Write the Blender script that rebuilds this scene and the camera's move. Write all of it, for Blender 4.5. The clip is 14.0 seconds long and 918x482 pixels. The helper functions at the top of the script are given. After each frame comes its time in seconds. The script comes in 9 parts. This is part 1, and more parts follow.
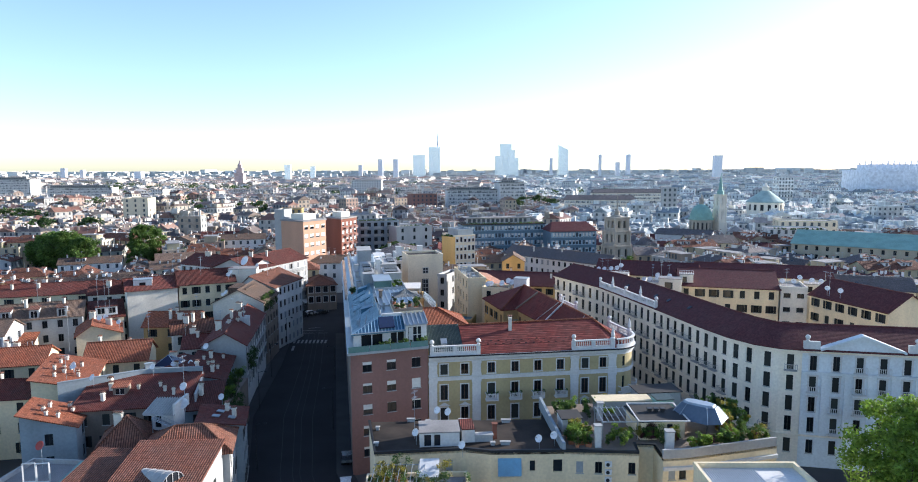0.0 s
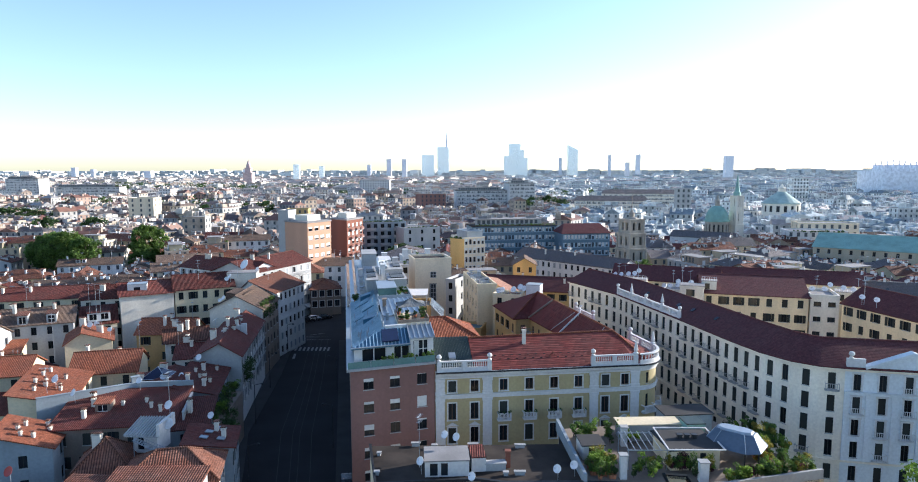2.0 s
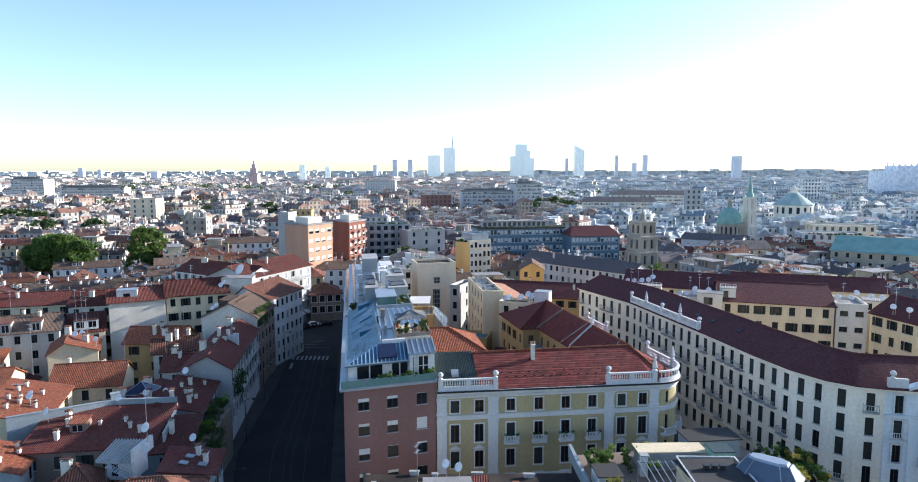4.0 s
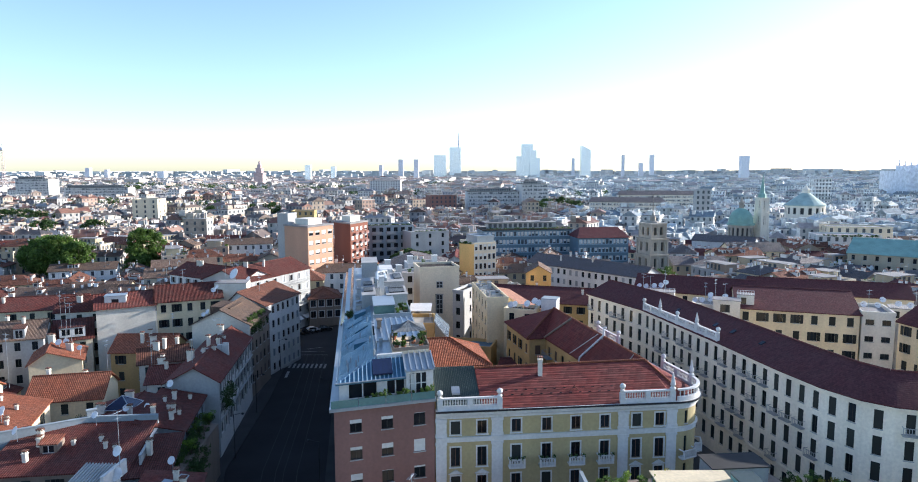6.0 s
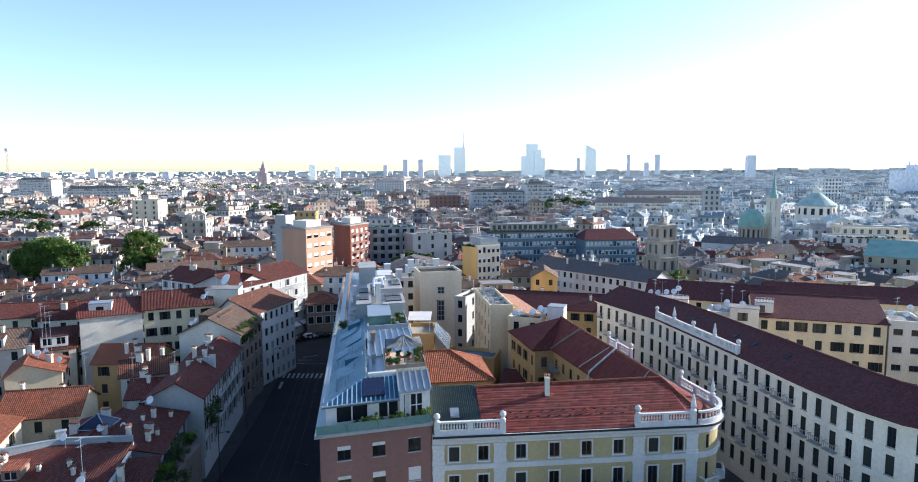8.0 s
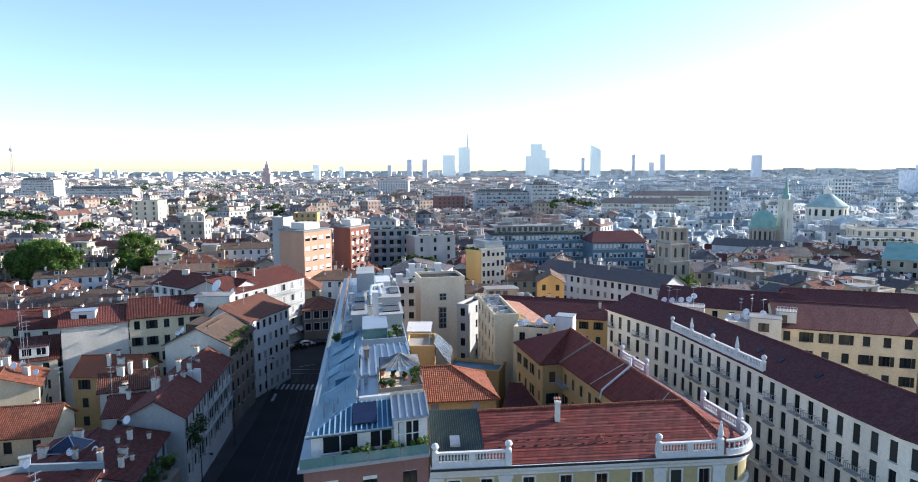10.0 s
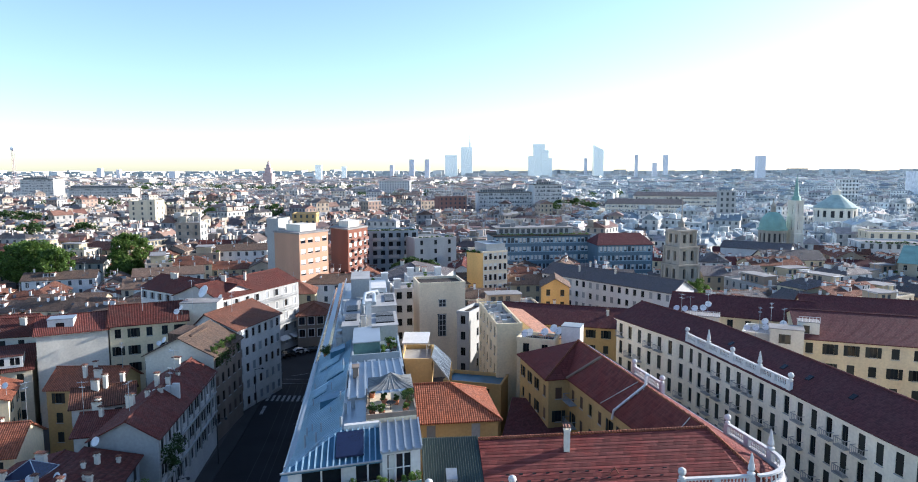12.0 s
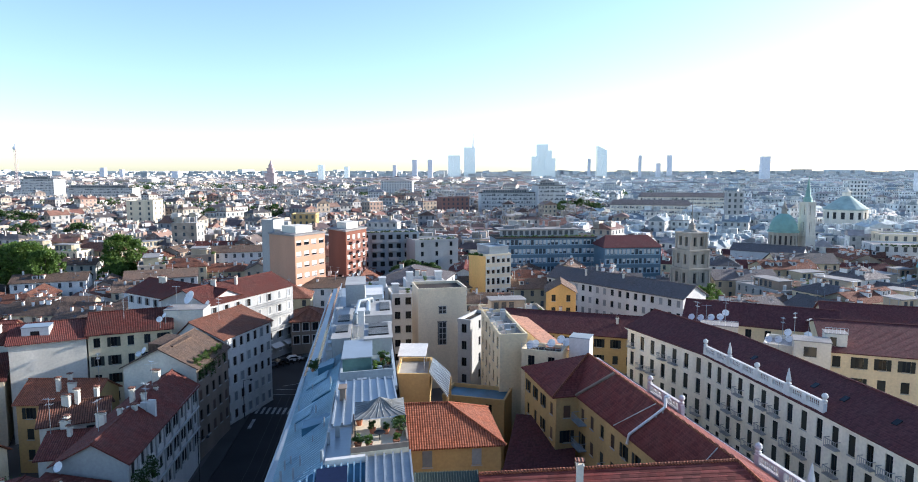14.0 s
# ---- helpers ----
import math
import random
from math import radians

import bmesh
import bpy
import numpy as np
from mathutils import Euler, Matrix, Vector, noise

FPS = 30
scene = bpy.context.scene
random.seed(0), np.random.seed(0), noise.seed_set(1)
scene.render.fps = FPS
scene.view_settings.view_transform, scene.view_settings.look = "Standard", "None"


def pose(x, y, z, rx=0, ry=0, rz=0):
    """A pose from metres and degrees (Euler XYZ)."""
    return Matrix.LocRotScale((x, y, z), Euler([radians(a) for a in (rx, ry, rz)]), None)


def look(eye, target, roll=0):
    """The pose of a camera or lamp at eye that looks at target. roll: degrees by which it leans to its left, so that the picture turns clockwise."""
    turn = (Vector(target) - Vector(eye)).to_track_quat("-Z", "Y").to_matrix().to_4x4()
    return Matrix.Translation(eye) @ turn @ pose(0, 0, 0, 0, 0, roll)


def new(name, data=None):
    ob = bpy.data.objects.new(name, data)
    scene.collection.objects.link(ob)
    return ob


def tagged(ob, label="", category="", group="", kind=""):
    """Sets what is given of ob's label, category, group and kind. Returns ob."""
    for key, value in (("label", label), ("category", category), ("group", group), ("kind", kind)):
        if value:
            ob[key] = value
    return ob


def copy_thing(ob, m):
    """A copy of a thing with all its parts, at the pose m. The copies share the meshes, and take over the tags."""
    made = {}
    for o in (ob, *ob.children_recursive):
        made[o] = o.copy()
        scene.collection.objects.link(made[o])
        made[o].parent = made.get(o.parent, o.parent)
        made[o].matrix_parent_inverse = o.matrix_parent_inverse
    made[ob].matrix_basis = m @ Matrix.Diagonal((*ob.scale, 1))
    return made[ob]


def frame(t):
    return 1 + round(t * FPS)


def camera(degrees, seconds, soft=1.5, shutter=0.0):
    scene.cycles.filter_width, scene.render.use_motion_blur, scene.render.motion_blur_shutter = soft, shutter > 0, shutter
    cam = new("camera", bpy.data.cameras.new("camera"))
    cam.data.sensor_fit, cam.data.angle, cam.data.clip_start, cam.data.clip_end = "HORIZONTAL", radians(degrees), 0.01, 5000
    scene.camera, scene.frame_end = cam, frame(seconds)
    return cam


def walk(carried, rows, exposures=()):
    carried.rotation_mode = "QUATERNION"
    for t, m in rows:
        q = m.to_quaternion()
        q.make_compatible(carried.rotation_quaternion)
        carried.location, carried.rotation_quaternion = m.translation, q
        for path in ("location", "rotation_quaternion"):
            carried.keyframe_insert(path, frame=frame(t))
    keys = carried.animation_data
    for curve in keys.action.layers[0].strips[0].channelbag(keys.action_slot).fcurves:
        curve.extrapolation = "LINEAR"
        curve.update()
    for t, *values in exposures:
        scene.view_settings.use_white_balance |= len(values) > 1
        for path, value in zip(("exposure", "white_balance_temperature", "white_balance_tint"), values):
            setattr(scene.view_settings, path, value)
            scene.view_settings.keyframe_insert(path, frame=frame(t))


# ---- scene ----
cam = camera(70.1, 14.0, soft=1.0)
PATH = [
    (0, (0.816, -0.252, 46.014), (0.811, 1.736, 45.798), -0.2),
    (0.5, (0.69, 1.74, 46.02), (0.678, 3.728, 45.803), -0.2),
    (1, (0.621, 3.647, 45.965), (0.603, 5.635, 45.749), -0.2),
    (1.5, (0.623, 5.764, 45.996), (0.598, 7.752, 45.779), -0.2),
    (2, (0.6, 7.922, 46.001), (0.569, 9.91, 45.785), -0.1),
    (2.5, (0.642, 9.938, 46.043), (0.606, 11.926, 45.826), -0.1),
    (3, (0.693, 11.836, 46.074), (0.652, 13.824, 45.858), -0.1),
    (5.5, (1.145, 20.723, 46.173), (1.082, 22.71, 45.959), -0.1),
    (6, (1.257, 22.443, 46.19), (1.189, 24.43, 45.975), -0.1),
    (6.5, (1.341, 24.185, 46.239), (1.269, 26.172, 46.024), -0.1),
    (7, (1.409, 25.936, 46.3), (1.334, 27.923, 46.085), -0.2),
    (7.5, (1.562, 27.759, 46.304), (1.483, 29.746, 46.089), -0.2),
    (8, (1.673, 29.662, 46.289), (1.59, 31.649, 46.074), -0.2),
    (10.5, (1.71, 38.909, 46.533), (1.613, 40.895, 46.318), -0.2),
    (11, (1.665, 40.746, 46.56), (1.568, 42.732, 46.345), -0.2),
    (11.5, (1.707, 42.669, 46.541), (1.606, 44.655, 46.326), -0.1),
    (12, (1.755, 44.607, 46.459), (1.652, 46.593, 46.244), -0.1),
    (12.5, (1.7, 46.448, 46.304), (1.594, 48.434, 46.09), 0.0),
    (13, (1.733, 48.341, 46.264), (1.625, 50.327, 46.051), -0.0),
    (13.5, (1.791, 50.232, 46.241), (1.681, 52.218, 46.028), 0.1),
    (14, (1.74, 52.22, 46.298), (1.628, 54.205, 46.084), -0.0),
]
walk(cam, [(t, look(eye, target, roll)) for t, eye, target, roll in PATH], [(0, 1.04, 5980, 13), (14, 1.04, 5980, 13)])

# ---- light ----
SUN_AZ, SUN_EL = 67.0, 16.8          # degrees to the right of straight ahead (+y), and above the horizon
world = bpy.data.worlds.new("world")
scene.world = world
world.use_nodes = True
wn = world.node_tree
wn.nodes.clear()
sky = wn.nodes.new("ShaderNodeTexSky")
sky.sky_type = "NISHITA"
sky.sun_disc = False
sky.sun_elevation = radians(SUN_EL)
sky.sun_rotation = radians(SUN_AZ)
sky.altitude = 120
sky.air_density, sky.dust_density, sky.ozone_density = 0.85, 0.6, 1.7
back = wn.nodes.new("ShaderNodeBackground")
back.inputs["Strength"].default_value = 0.145
wout = wn.nodes.new("ShaderNodeOutputWorld")
wn.links.new(sky.outputs[0], back.inputs[0])
wn.links.new(back.outputs[0], wout.inputs[0])

sun_data = bpy.data.lights.new("sun", "SUN")
sun_data.energy, sun_data.angle, sun_data.color = 5.0, radians(0.6), (1.0, 0.92, 0.8)
sun = new("sun", sun_data)
az, el = radians(SUN_AZ), radians(SUN_EL)
to_sun = Vector((math.sin(az) * math.cos(el), math.cos(az) * math.cos(el), math.sin(el)))
sun.matrix_world = look(to_sun * 400, (0, 0, 0))


# ---- materials ----
def links(tree, *pairs):
    for a, b in pairs:
        tree.links.new(a, b)


def material(name, color, rough=0.85, vary=0.16, grain=0.1, grain_size=0.35, stain=0.25, stain_size=4.0, metal=0.0, bump=0.2,
             random_hue=0.0, random_value=0.0, spec=0.3, streak=False):
    """Plain surface with grain, large stains, an optional run of rain streaks and a tint that differs from thing to thing."""
    m = bpy.data.materials.new(name)
    m.use_nodes = True
    t = m.node_tree
    p = t.nodes["Principled BSDF"]
    p.inputs["Metallic"].default_value = metal
    p.inputs["Specular IOR Level"].default_value = spec
    geo = t.nodes.new("ShaderNodeNewGeometry")
    n1 = t.nodes.new("ShaderNodeTexNoise")
    n1.inputs["Scale"].default_value, n1.inputs["Detail"].default_value = 1 / grain_size, 3
    n2 = t.nodes.new("ShaderNodeTexNoise")
    n2.inputs["Scale"].default_value, n2.inputs["Detail"].default_value = 1 / stain_size, 4
    mp = t.nodes.new("ShaderNodeMapping")
    mp.inputs["Scale"].default_value = (1, 1, 0.22 if streak else 1)
    links(t, (geo.outputs["Position"], mp.inputs[0]), (geo.outputs["Position"], n1.inputs[0]), (mp.outputs[0], n2.inputs[0]))
    r1 = t.nodes.new("ShaderNodeMapRange")
    r1.inputs[1].default_value, r1.inputs[2].default_value = 0.25, 0.75
    r1.inputs[3].default_value, r1.inputs[4].default_value = 1 - grain, 1 + grain
    r2 = t.nodes.new("ShaderNodeMapRange")
    r2.inputs[1].default_value, r2.inputs[2].default_value = 0.3, 0.7
    r2.inputs[3].default_value, r2.inputs[4].default_value = 1 - stain, 1 + stain * 0.5
    mul = t.nodes.new("ShaderNodeMath")
    mul.operation = "MULTIPLY"
    links(t, (n1.outputs[0], r1.inputs[0]), (n2.outputs[0], r2.inputs[0]), (r1.outputs[0], mul.inputs[0]), (r2.outputs[0], mul.inputs[1]))
    hsv = t.nodes.new("ShaderNodeHueSaturation")
    hsv.inputs["Color"].default_value = (*color, 1)
    value = mul.outputs[0]
    if random_value or random_hue:
        info = t.nodes.new("ShaderNodeObjectInfo")
        r3 = t.nodes.new("ShaderNodeMapRange")
        r3.inputs[3].default_value, r3.inputs[4].default_value = 1 - random_value, 1 + random_value
        mul2 = t.nodes.new("ShaderNodeMath")
        mul2.operation = "MULTIPLY"
        links(t, (info.outputs["Random"], r3.inputs[0]), (r3.outputs[0], mul2.inputs[0]), (value, mul2.inputs[1]))
        value = mul2.outputs[0]
        if random_hue:
            wh = t.nodes.new("ShaderNodeTexWhiteNoise")
            wh.noise_dimensions = "1D"
            r4 = t.nodes.new("ShaderNodeMapRange")
            r4.inputs[3].default_value, r4.inputs[4].default_value = 0.5 - random_hue, 0.5 + random_hue
            links(t, (info.outputs["Random"], wh.inputs["W"]), (wh.outputs[0], r4.inputs[0]), (r4.outputs[0], hsv.inputs["Hue"]))
    links(t, (value, hsv.inputs["Value"]), (hsv.outputs[0], p.inputs["Base Color"]))
    rr = t.nodes.new("ShaderNodeMapRange")
    rr.inputs[3].default_value, rr.inputs[4].default_value = max(rough - vary, 0.03), min(rough + vary, 1)
    links(t, (n1.outputs[0], rr.inputs[0]), (rr.outputs[0], p.inputs["Roughness"]))
    if bump:
        b = t.nodes.new("ShaderNodeBump")
        b.inputs["Strength"].default_value, b.inputs["Distance"].default_value = bump, 0.03
        links(t, (n1.outputs[0], b.inputs["Height"]), (b.outputs[0], p.inputs["Normal"]))
    return m


def tile_material(name, color, dark=0.55, row=0.36, pan=0.24, random_value=0.12, lichen=0.3, relief=0.8, gloss=0.2, rough=0.85, lip_light=0.0):
    """Clay pantiles: rounded runs down the slope, rows across it, each tile a little different, grey lichen in patches.
    Groove shade and sunlit row lips are put into the colour.
    """
    m = bpy.data.materials.new(name)
    m.use_nodes = True
    t = m.node_tree
    p = t.nodes["Principled BSDF"]
    p.inputs["Specular IOR Level"].default_value = gloss
    p.inputs["Roughness"].default_value = rough
    uv = t.nodes.new("ShaderNodeUVMap")
    sep = t.nodes.new("ShaderNodeSeparateXYZ")
    links(t, (uv.outputs[0], sep.inputs[0]))

    def cell(socket, size):
        d = t.nodes.new("ShaderNodeMath")
        d.operation = "DIVIDE"
        d.inputs[1].default_value = size
        fr = t.nodes.new("ShaderNodeMath")
        fr.operation = "FRACT"
        fl = t.nodes.new("ShaderNodeMath")
        fl.operation = "FLOOR"
        links(t, (socket, d.inputs[0]), (d.outputs[0], fr.inputs[0]), (d.outputs[0], fl.inputs[0]))
        return fr.outputs[0], fl.outputs[0]

    fu, iu = cell(sep.outputs[0], pan)
    fv, iv = cell(sep.outputs[1], row)
    pp = t.nodes.new("ShaderNodeMath")
    pp.operation = "PINGPONG"
    pp.inputs[1].default_value = 0.5
    links(t, (fu, pp.inputs[0]))
    hi = t.nodes.new("ShaderNodeMath")
    hi.operation = "MULTIPLY_ADD"
    hi.inputs[1].default_value = 2.0
    links(t, (pp.outputs[0], hi.inputs[0]))
    inv = t.nodes.new("ShaderNodeMath")
    inv.operation = "MULTIPLY"
    inv.inputs[1].default_value = -0.6
    links(t, (fv, inv.inputs[0]), (inv.outputs[0], hi.inputs[2]))
    bump = t.nodes.new("ShaderNodeBump")
    bump.inputs["Strength"].default_value, bump.inputs["Distance"].default_value = relief, 0.07
    links(t, (hi.outputs[0], bump.inputs["Height"]), (bump.outputs[0], p.inputs["Normal"]))
    comb = t.nodes.new("ShaderNodeCombineXYZ")
    links(t, (iu, comb.inputs[0]), (iv, comb.inputs[1]))
    wh = t.nodes.new("ShaderNodeTexWhiteNoise")
    wh.noise_dimensions = "2D"
    links(t, (comb.outputs[0], wh.inputs[0]))
    geo = t.nodes.new("ShaderNodeNewGeometry")
    n2 = t.nodes.new("ShaderNodeTexNoise")
    n2.inputs["Scale"].default_value, n2.inputs["Detail"].default_value, n2.inputs["Roughness"].default_value = 0.35, 5, 0.7
    links(t, (geo.outputs["Position"], n2.inputs[0]))
    ramp = t.nodes.new("ShaderNodeMapRange")
    ramp.inputs[1].default_value, ramp.inputs[2].default_value = 0.35, 0.75
    ramp.inputs[4].default_value = lichen
    links(t, (n2.outputs[0], ramp.inputs[0]))
    mix = t.nodes.new("ShaderNodeMix")
    mix.data_type = "RGBA"
    mix.inputs[6].default_value = (*color, 1)
    mix.inputs[7].default_value = (color[0] * 0.5 + 0.03, color[0] * 0.36 + 0.035, color[0] * 0.28 + 0.035, 1)
    links(t, (ramp.outputs[0], mix.inputs[0]))
    info = t.nodes.new("ShaderNodeObjectInfo")
    r3 = t.nodes.new("ShaderNodeMapRange")
    r3.inputs[3].default_value, r3.inputs[4].default_value = 1 - random_value, 1 + random_value
    r4 = t.nodes.new("ShaderNodeMapRange")
    r4.inputs[3].default_value, r4.inputs[4].default_value = 0.75, 1.25
    # Shade in the valleys between runs, multiplied into the tile colour.
    groove_shade = t.nodes.new("ShaderNodeMapRange")
    groove_shade.inputs[1].default_value, groove_shade.inputs[2].default_value = 0.0, 0.35
    groove_shade.inputs[3].default_value = dark
    links(t, (info.outputs["Random"], r3.inputs[0]), (wh.outputs[0], r4.inputs[0]), (pp.outputs[0], groove_shade.inputs[0]))
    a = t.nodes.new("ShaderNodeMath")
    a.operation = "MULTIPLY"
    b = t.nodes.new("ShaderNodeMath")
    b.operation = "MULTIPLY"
    links(t, (r3.outputs[0], a.inputs[0]), (r4.outputs[0], a.inputs[1]), (a.outputs[0], b.inputs[0]), (groove_shade.outputs[0], b.inputs[1]))
    value = b.outputs[0]
    # Sunlit row lips painted in: each row lightens towards its upper edge.
    if lip_light:
        edge = t.nodes.new("ShaderNodeMapRange")
        edge.inputs[1].default_value, edge.inputs[2].default_value = 0.55, 0.95
        edge.inputs[3].default_value, edge.inputs[4].default_value = 1 - lip_light * 0.5, 1 + lip_light
        c = t.nodes.new("ShaderNodeMath")
        c.operation = "MULTIPLY"
        links(t, (fv, edge.inputs[0]), (edge.outputs[0], c.inputs[0]), (value, c.inputs[1]))
        value = c.outputs[0]
    hsv = t.nodes.new("ShaderNodeHueSaturation")
    links(t, (mix.outputs[2], hsv.inputs["Color"]), (value, hsv.inputs["Value"]), (hsv.outputs[0], p.inputs["Base Color"]))
    return m


def palette_material(name, colors, rough=0.6, stain=0.3):
    """One paint out of several for each loose piece of a mesh, with stains."""
    m = bpy.data.materials.new(name)
    m.use_nodes = True
    t = m.node_tree
    p = t.nodes["Principled BSDF"]
    p.inputs["Roughness"].default_value = rough
    p.inputs["Specular IOR Level"].default_value = 0.45
    geo = t.nodes.new("ShaderNodeNewGeometry")
    ramp = t.nodes.new("ShaderNodeValToRGB")
    ramp.color_ramp.interpolation = "CONSTANT"
    for n, c in enumerate(colors):
        e = ramp.color_ramp.elements[n] if n < 2 else ramp.color_ramp.elements.new(n / len(colors))
        e.position, e.color = n / len(colors), (*c, 1)
    n2 = t.nodes.new("ShaderNodeTexNoise")
    n2.inputs["Scale"].default_value, n2.inputs["Detail"].default_value = 0.4, 4
    r = t.nodes.new("ShaderNodeMapRange")
    r.inputs[1].default_value, r.inputs[2].default_value = 0.3, 0.7
    r.inputs[3].default_value, r.inputs[4].default_value = 1 - stain, 1 + stain
    hsv = t.nodes.new("ShaderNodeHueSaturation")
    links(t, (geo.outputs["Random Per Island"], ramp.inputs[0]), (geo.outputs["Position"], n2.inputs[0]), (n2.outputs[0], r.inputs[0]),
          (ramp.outputs[0], hsv.inputs["Color"]), (r.outputs[0], hsv.inputs["Value"]), (hsv.outputs[0], p.inputs["Base Color"]))
    return m


def leaf_material(name, color):
    """Thin leaves: part of the light passes through; each leaf and each patch differs a little."""
    m = bpy.data.materials.new(name)
    m.use_nodes = True
    t = m.node_tree
    p = t.nodes["Principled BSDF"]
    p.inputs["Roughness"].default_value = 0.6
    p.inputs["Specular IOR Level"].default_value = 0.25
    geo = t.nodes.new("ShaderNodeNewGeometry")
    n = t.nodes.new("ShaderNodeTexNoise")
    n.inputs["Scale"].default_value = 0.9
    r1 = t.nodes.new("ShaderNodeMapRange")
    r1.inputs[1].default_value, r1.inputs[2].default_value, r1.inputs[3].default_value, r1.inputs[4].default_value = 0.3, 0.7, 0.6, 1.25
    r2 = t.nodes.new("ShaderNodeMapRange")
    r2.inputs[3].default_value, r2.inputs[4].default_value = 0.6, 1.4
    mul = t.nodes.new("ShaderNodeMath")
    mul.operation = "MULTIPLY"
    hsv = t.nodes.new("ShaderNodeHueSaturation")
    hsv.inputs["Color"].default_value = (*color, 1)
    tr = t.nodes.new("ShaderNodeBsdfTranslucent")
    mix = t.nodes.new("ShaderNodeMixShader")
    mix.inputs[0].default_value = 0.4
    out = t.nodes["Material Output"]
    links(t, (geo.outputs["Position"], n.inputs[0]), (n.outputs[0], r1.inputs[0]), (geo.outputs["Random Per Island"], r2.inputs[0]), (r1.outputs[0], mul.inputs[0]),
          (r2.outputs[0], mul.inputs[1]), (mul.outputs[0], hsv.inputs["Value"]), (hsv.outputs[0], p.inputs["Base Color"]), (hsv.outputs[0], tr.inputs[0]),
          (p.outputs[0], mix.inputs[1]), (tr.outputs[0], mix.inputs[2]), (mix.outputs[0], out.inputs[0]))
    return m


M = {}
# Asphalt and pavement below their own tone; street shade is in the colour.
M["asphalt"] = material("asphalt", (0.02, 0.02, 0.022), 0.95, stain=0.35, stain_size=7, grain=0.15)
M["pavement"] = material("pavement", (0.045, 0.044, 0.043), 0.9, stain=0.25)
M["paint"] = material("road_paint", (0.3, 0.3, 0.29), 0.8, stain=0.5, stain_size=1.0)
M["ground"] = material("ground", (0.09, 0.085, 0.08), 0.95, stain=0.4, stain_size=25)
M["pink"] = material("pink_plaster", (0.235, 0.13, 0.11), 0.9, stain=0.12, streak=True)
M["cream"] = material("cream_plaster", (0.422, 0.347, 0.184), 0.9, stain=0.12, streak=True)
M["white"] = material("white_stone", (0.608, 0.601, 0.577), 0.8, stain=0.12, streak=True)
M["offwhite"] = material("offwhite_plaster", (0.66, 0.62, 0.53), 0.9, stain=0.15, streak=True)
M["palegrey"] = material("pale_grey_plaster", (0.39, 0.395, 0.385), 0.9, stain=0.18, streak=True)
M["bluegrey"] = material("blue_grey_plaster", (0.28, 0.325, 0.35), 0.9, stain=0.2, streak=True)
M["yellow"] = material("yellow_plaster", (0.5, 0.345, 0.15), 0.9, stain=0.16, streak=True)
M["paleyellow"] = material("pale_yellow_plaster", (0.74, 0.62, 0.41), 0.9, stain=0.18, streak=True)
M["beige"] = material("beige_plaster", (0.7, 0.6, 0.44), 0.9, stain=0.12, streak=True)
M["orange"] = material("orange_brick", (0.47, 0.28, 0.185), 0.9, stain=0.1, streak=True)
M["rust"] = material("rust_brick", (0.2, 0.078, 0.052), 0.9, stain=0.12, streak=True)
M["brownplaster"] = material("brown_plaster", (0.24, 0.19, 0.15), 0.9, stain=0.3, streak=True)
M["concrete"] = material("concrete", (0.36, 0.36, 0.35), 0.9, stain=0.25)
M["tar"] = material("tar_roofing", (0.042, 0.032, 0.025), 0.9, stain=0.6, stain_size=3)
M["gravel"] = material("gravel_roofing", (0.27, 0.26, 0.25), 0.95, stain=0.25, grain=0.25, grain_size=0.1)
M["metal"] = material("grey_blue_sheet_metal", (0.062, 0.165, 0.245), 0.45, metal=0.35, stain=0.3, stain_size=2.5, bump=0.05, spec=0.5)
# Seams paler than their sheet: the highlight on them is painted in.
M["seam"] = material("seam_highlight_metal", (0.33, 0.49, 0.58), 0.45, metal=0.2, stain=0.2, bump=0, spec=0.5)
M["zinc"] = material("pale_zinc_sheet", (0.36, 0.4, 0.43), 0.4, metal=0.5, stain=0.15, bump=0.05, spec=0.5)
M["greenmetal"] = material("dark_green_corrugated_sheet", (0.035, 0.055, 0.05), 0.5, stain=0.2, spec=0.4)
M["dark"] = material("dark_iron", (0.025, 0.027, 0.03), 0.5, stain=0.1, bump=0)
M["glass"] = material("window_glass", (0.016, 0.02, 0.025), 0.08, vary=0.05, stain=0.3, stain_size=1.5, bump=0, spec=0.3, random_value=0.6)
M["glassgreen"] = material("green_tinted_glass", (0.12, 0.22, 0.2), 0.08, vary=0.05, bump=0, spec=0.6)
M["shutter"] = material("dark_green_shutter_paint", (0.022, 0.026, 0.024), 0.6, stain=0.2, bump=0, random_value=0.4)
M["shutterbrown"] = material("brown_shutter_paint", (0.1, 0.06, 0.04), 0.6, stain=0.2, bump=0, random_value=0.4)
M["shuttergrey"] = material("grey_shutter_paint", (0.25, 0.27, 0.28), 0.6, stain=0.2, bump=0, random_value=0.3)
M["officeblue"] = material("blue_office_cladding", (0.12, 0.19, 0.24), 0.5, stain=0.1)
M["rail"] = material("worn_steel", (0.05, 0.05, 0.05), 0.7, metal=0.5, bump=0)
M["blind"] = material("pale_roller_blind", (0.62, 0.62, 0.58), 0.6, stain=0.1, bump=0)
M["panel"] = material("solar_glass", (0.012, 0.018, 0.05), 0.15, vary=0.05, bump=0, spec=0.6)
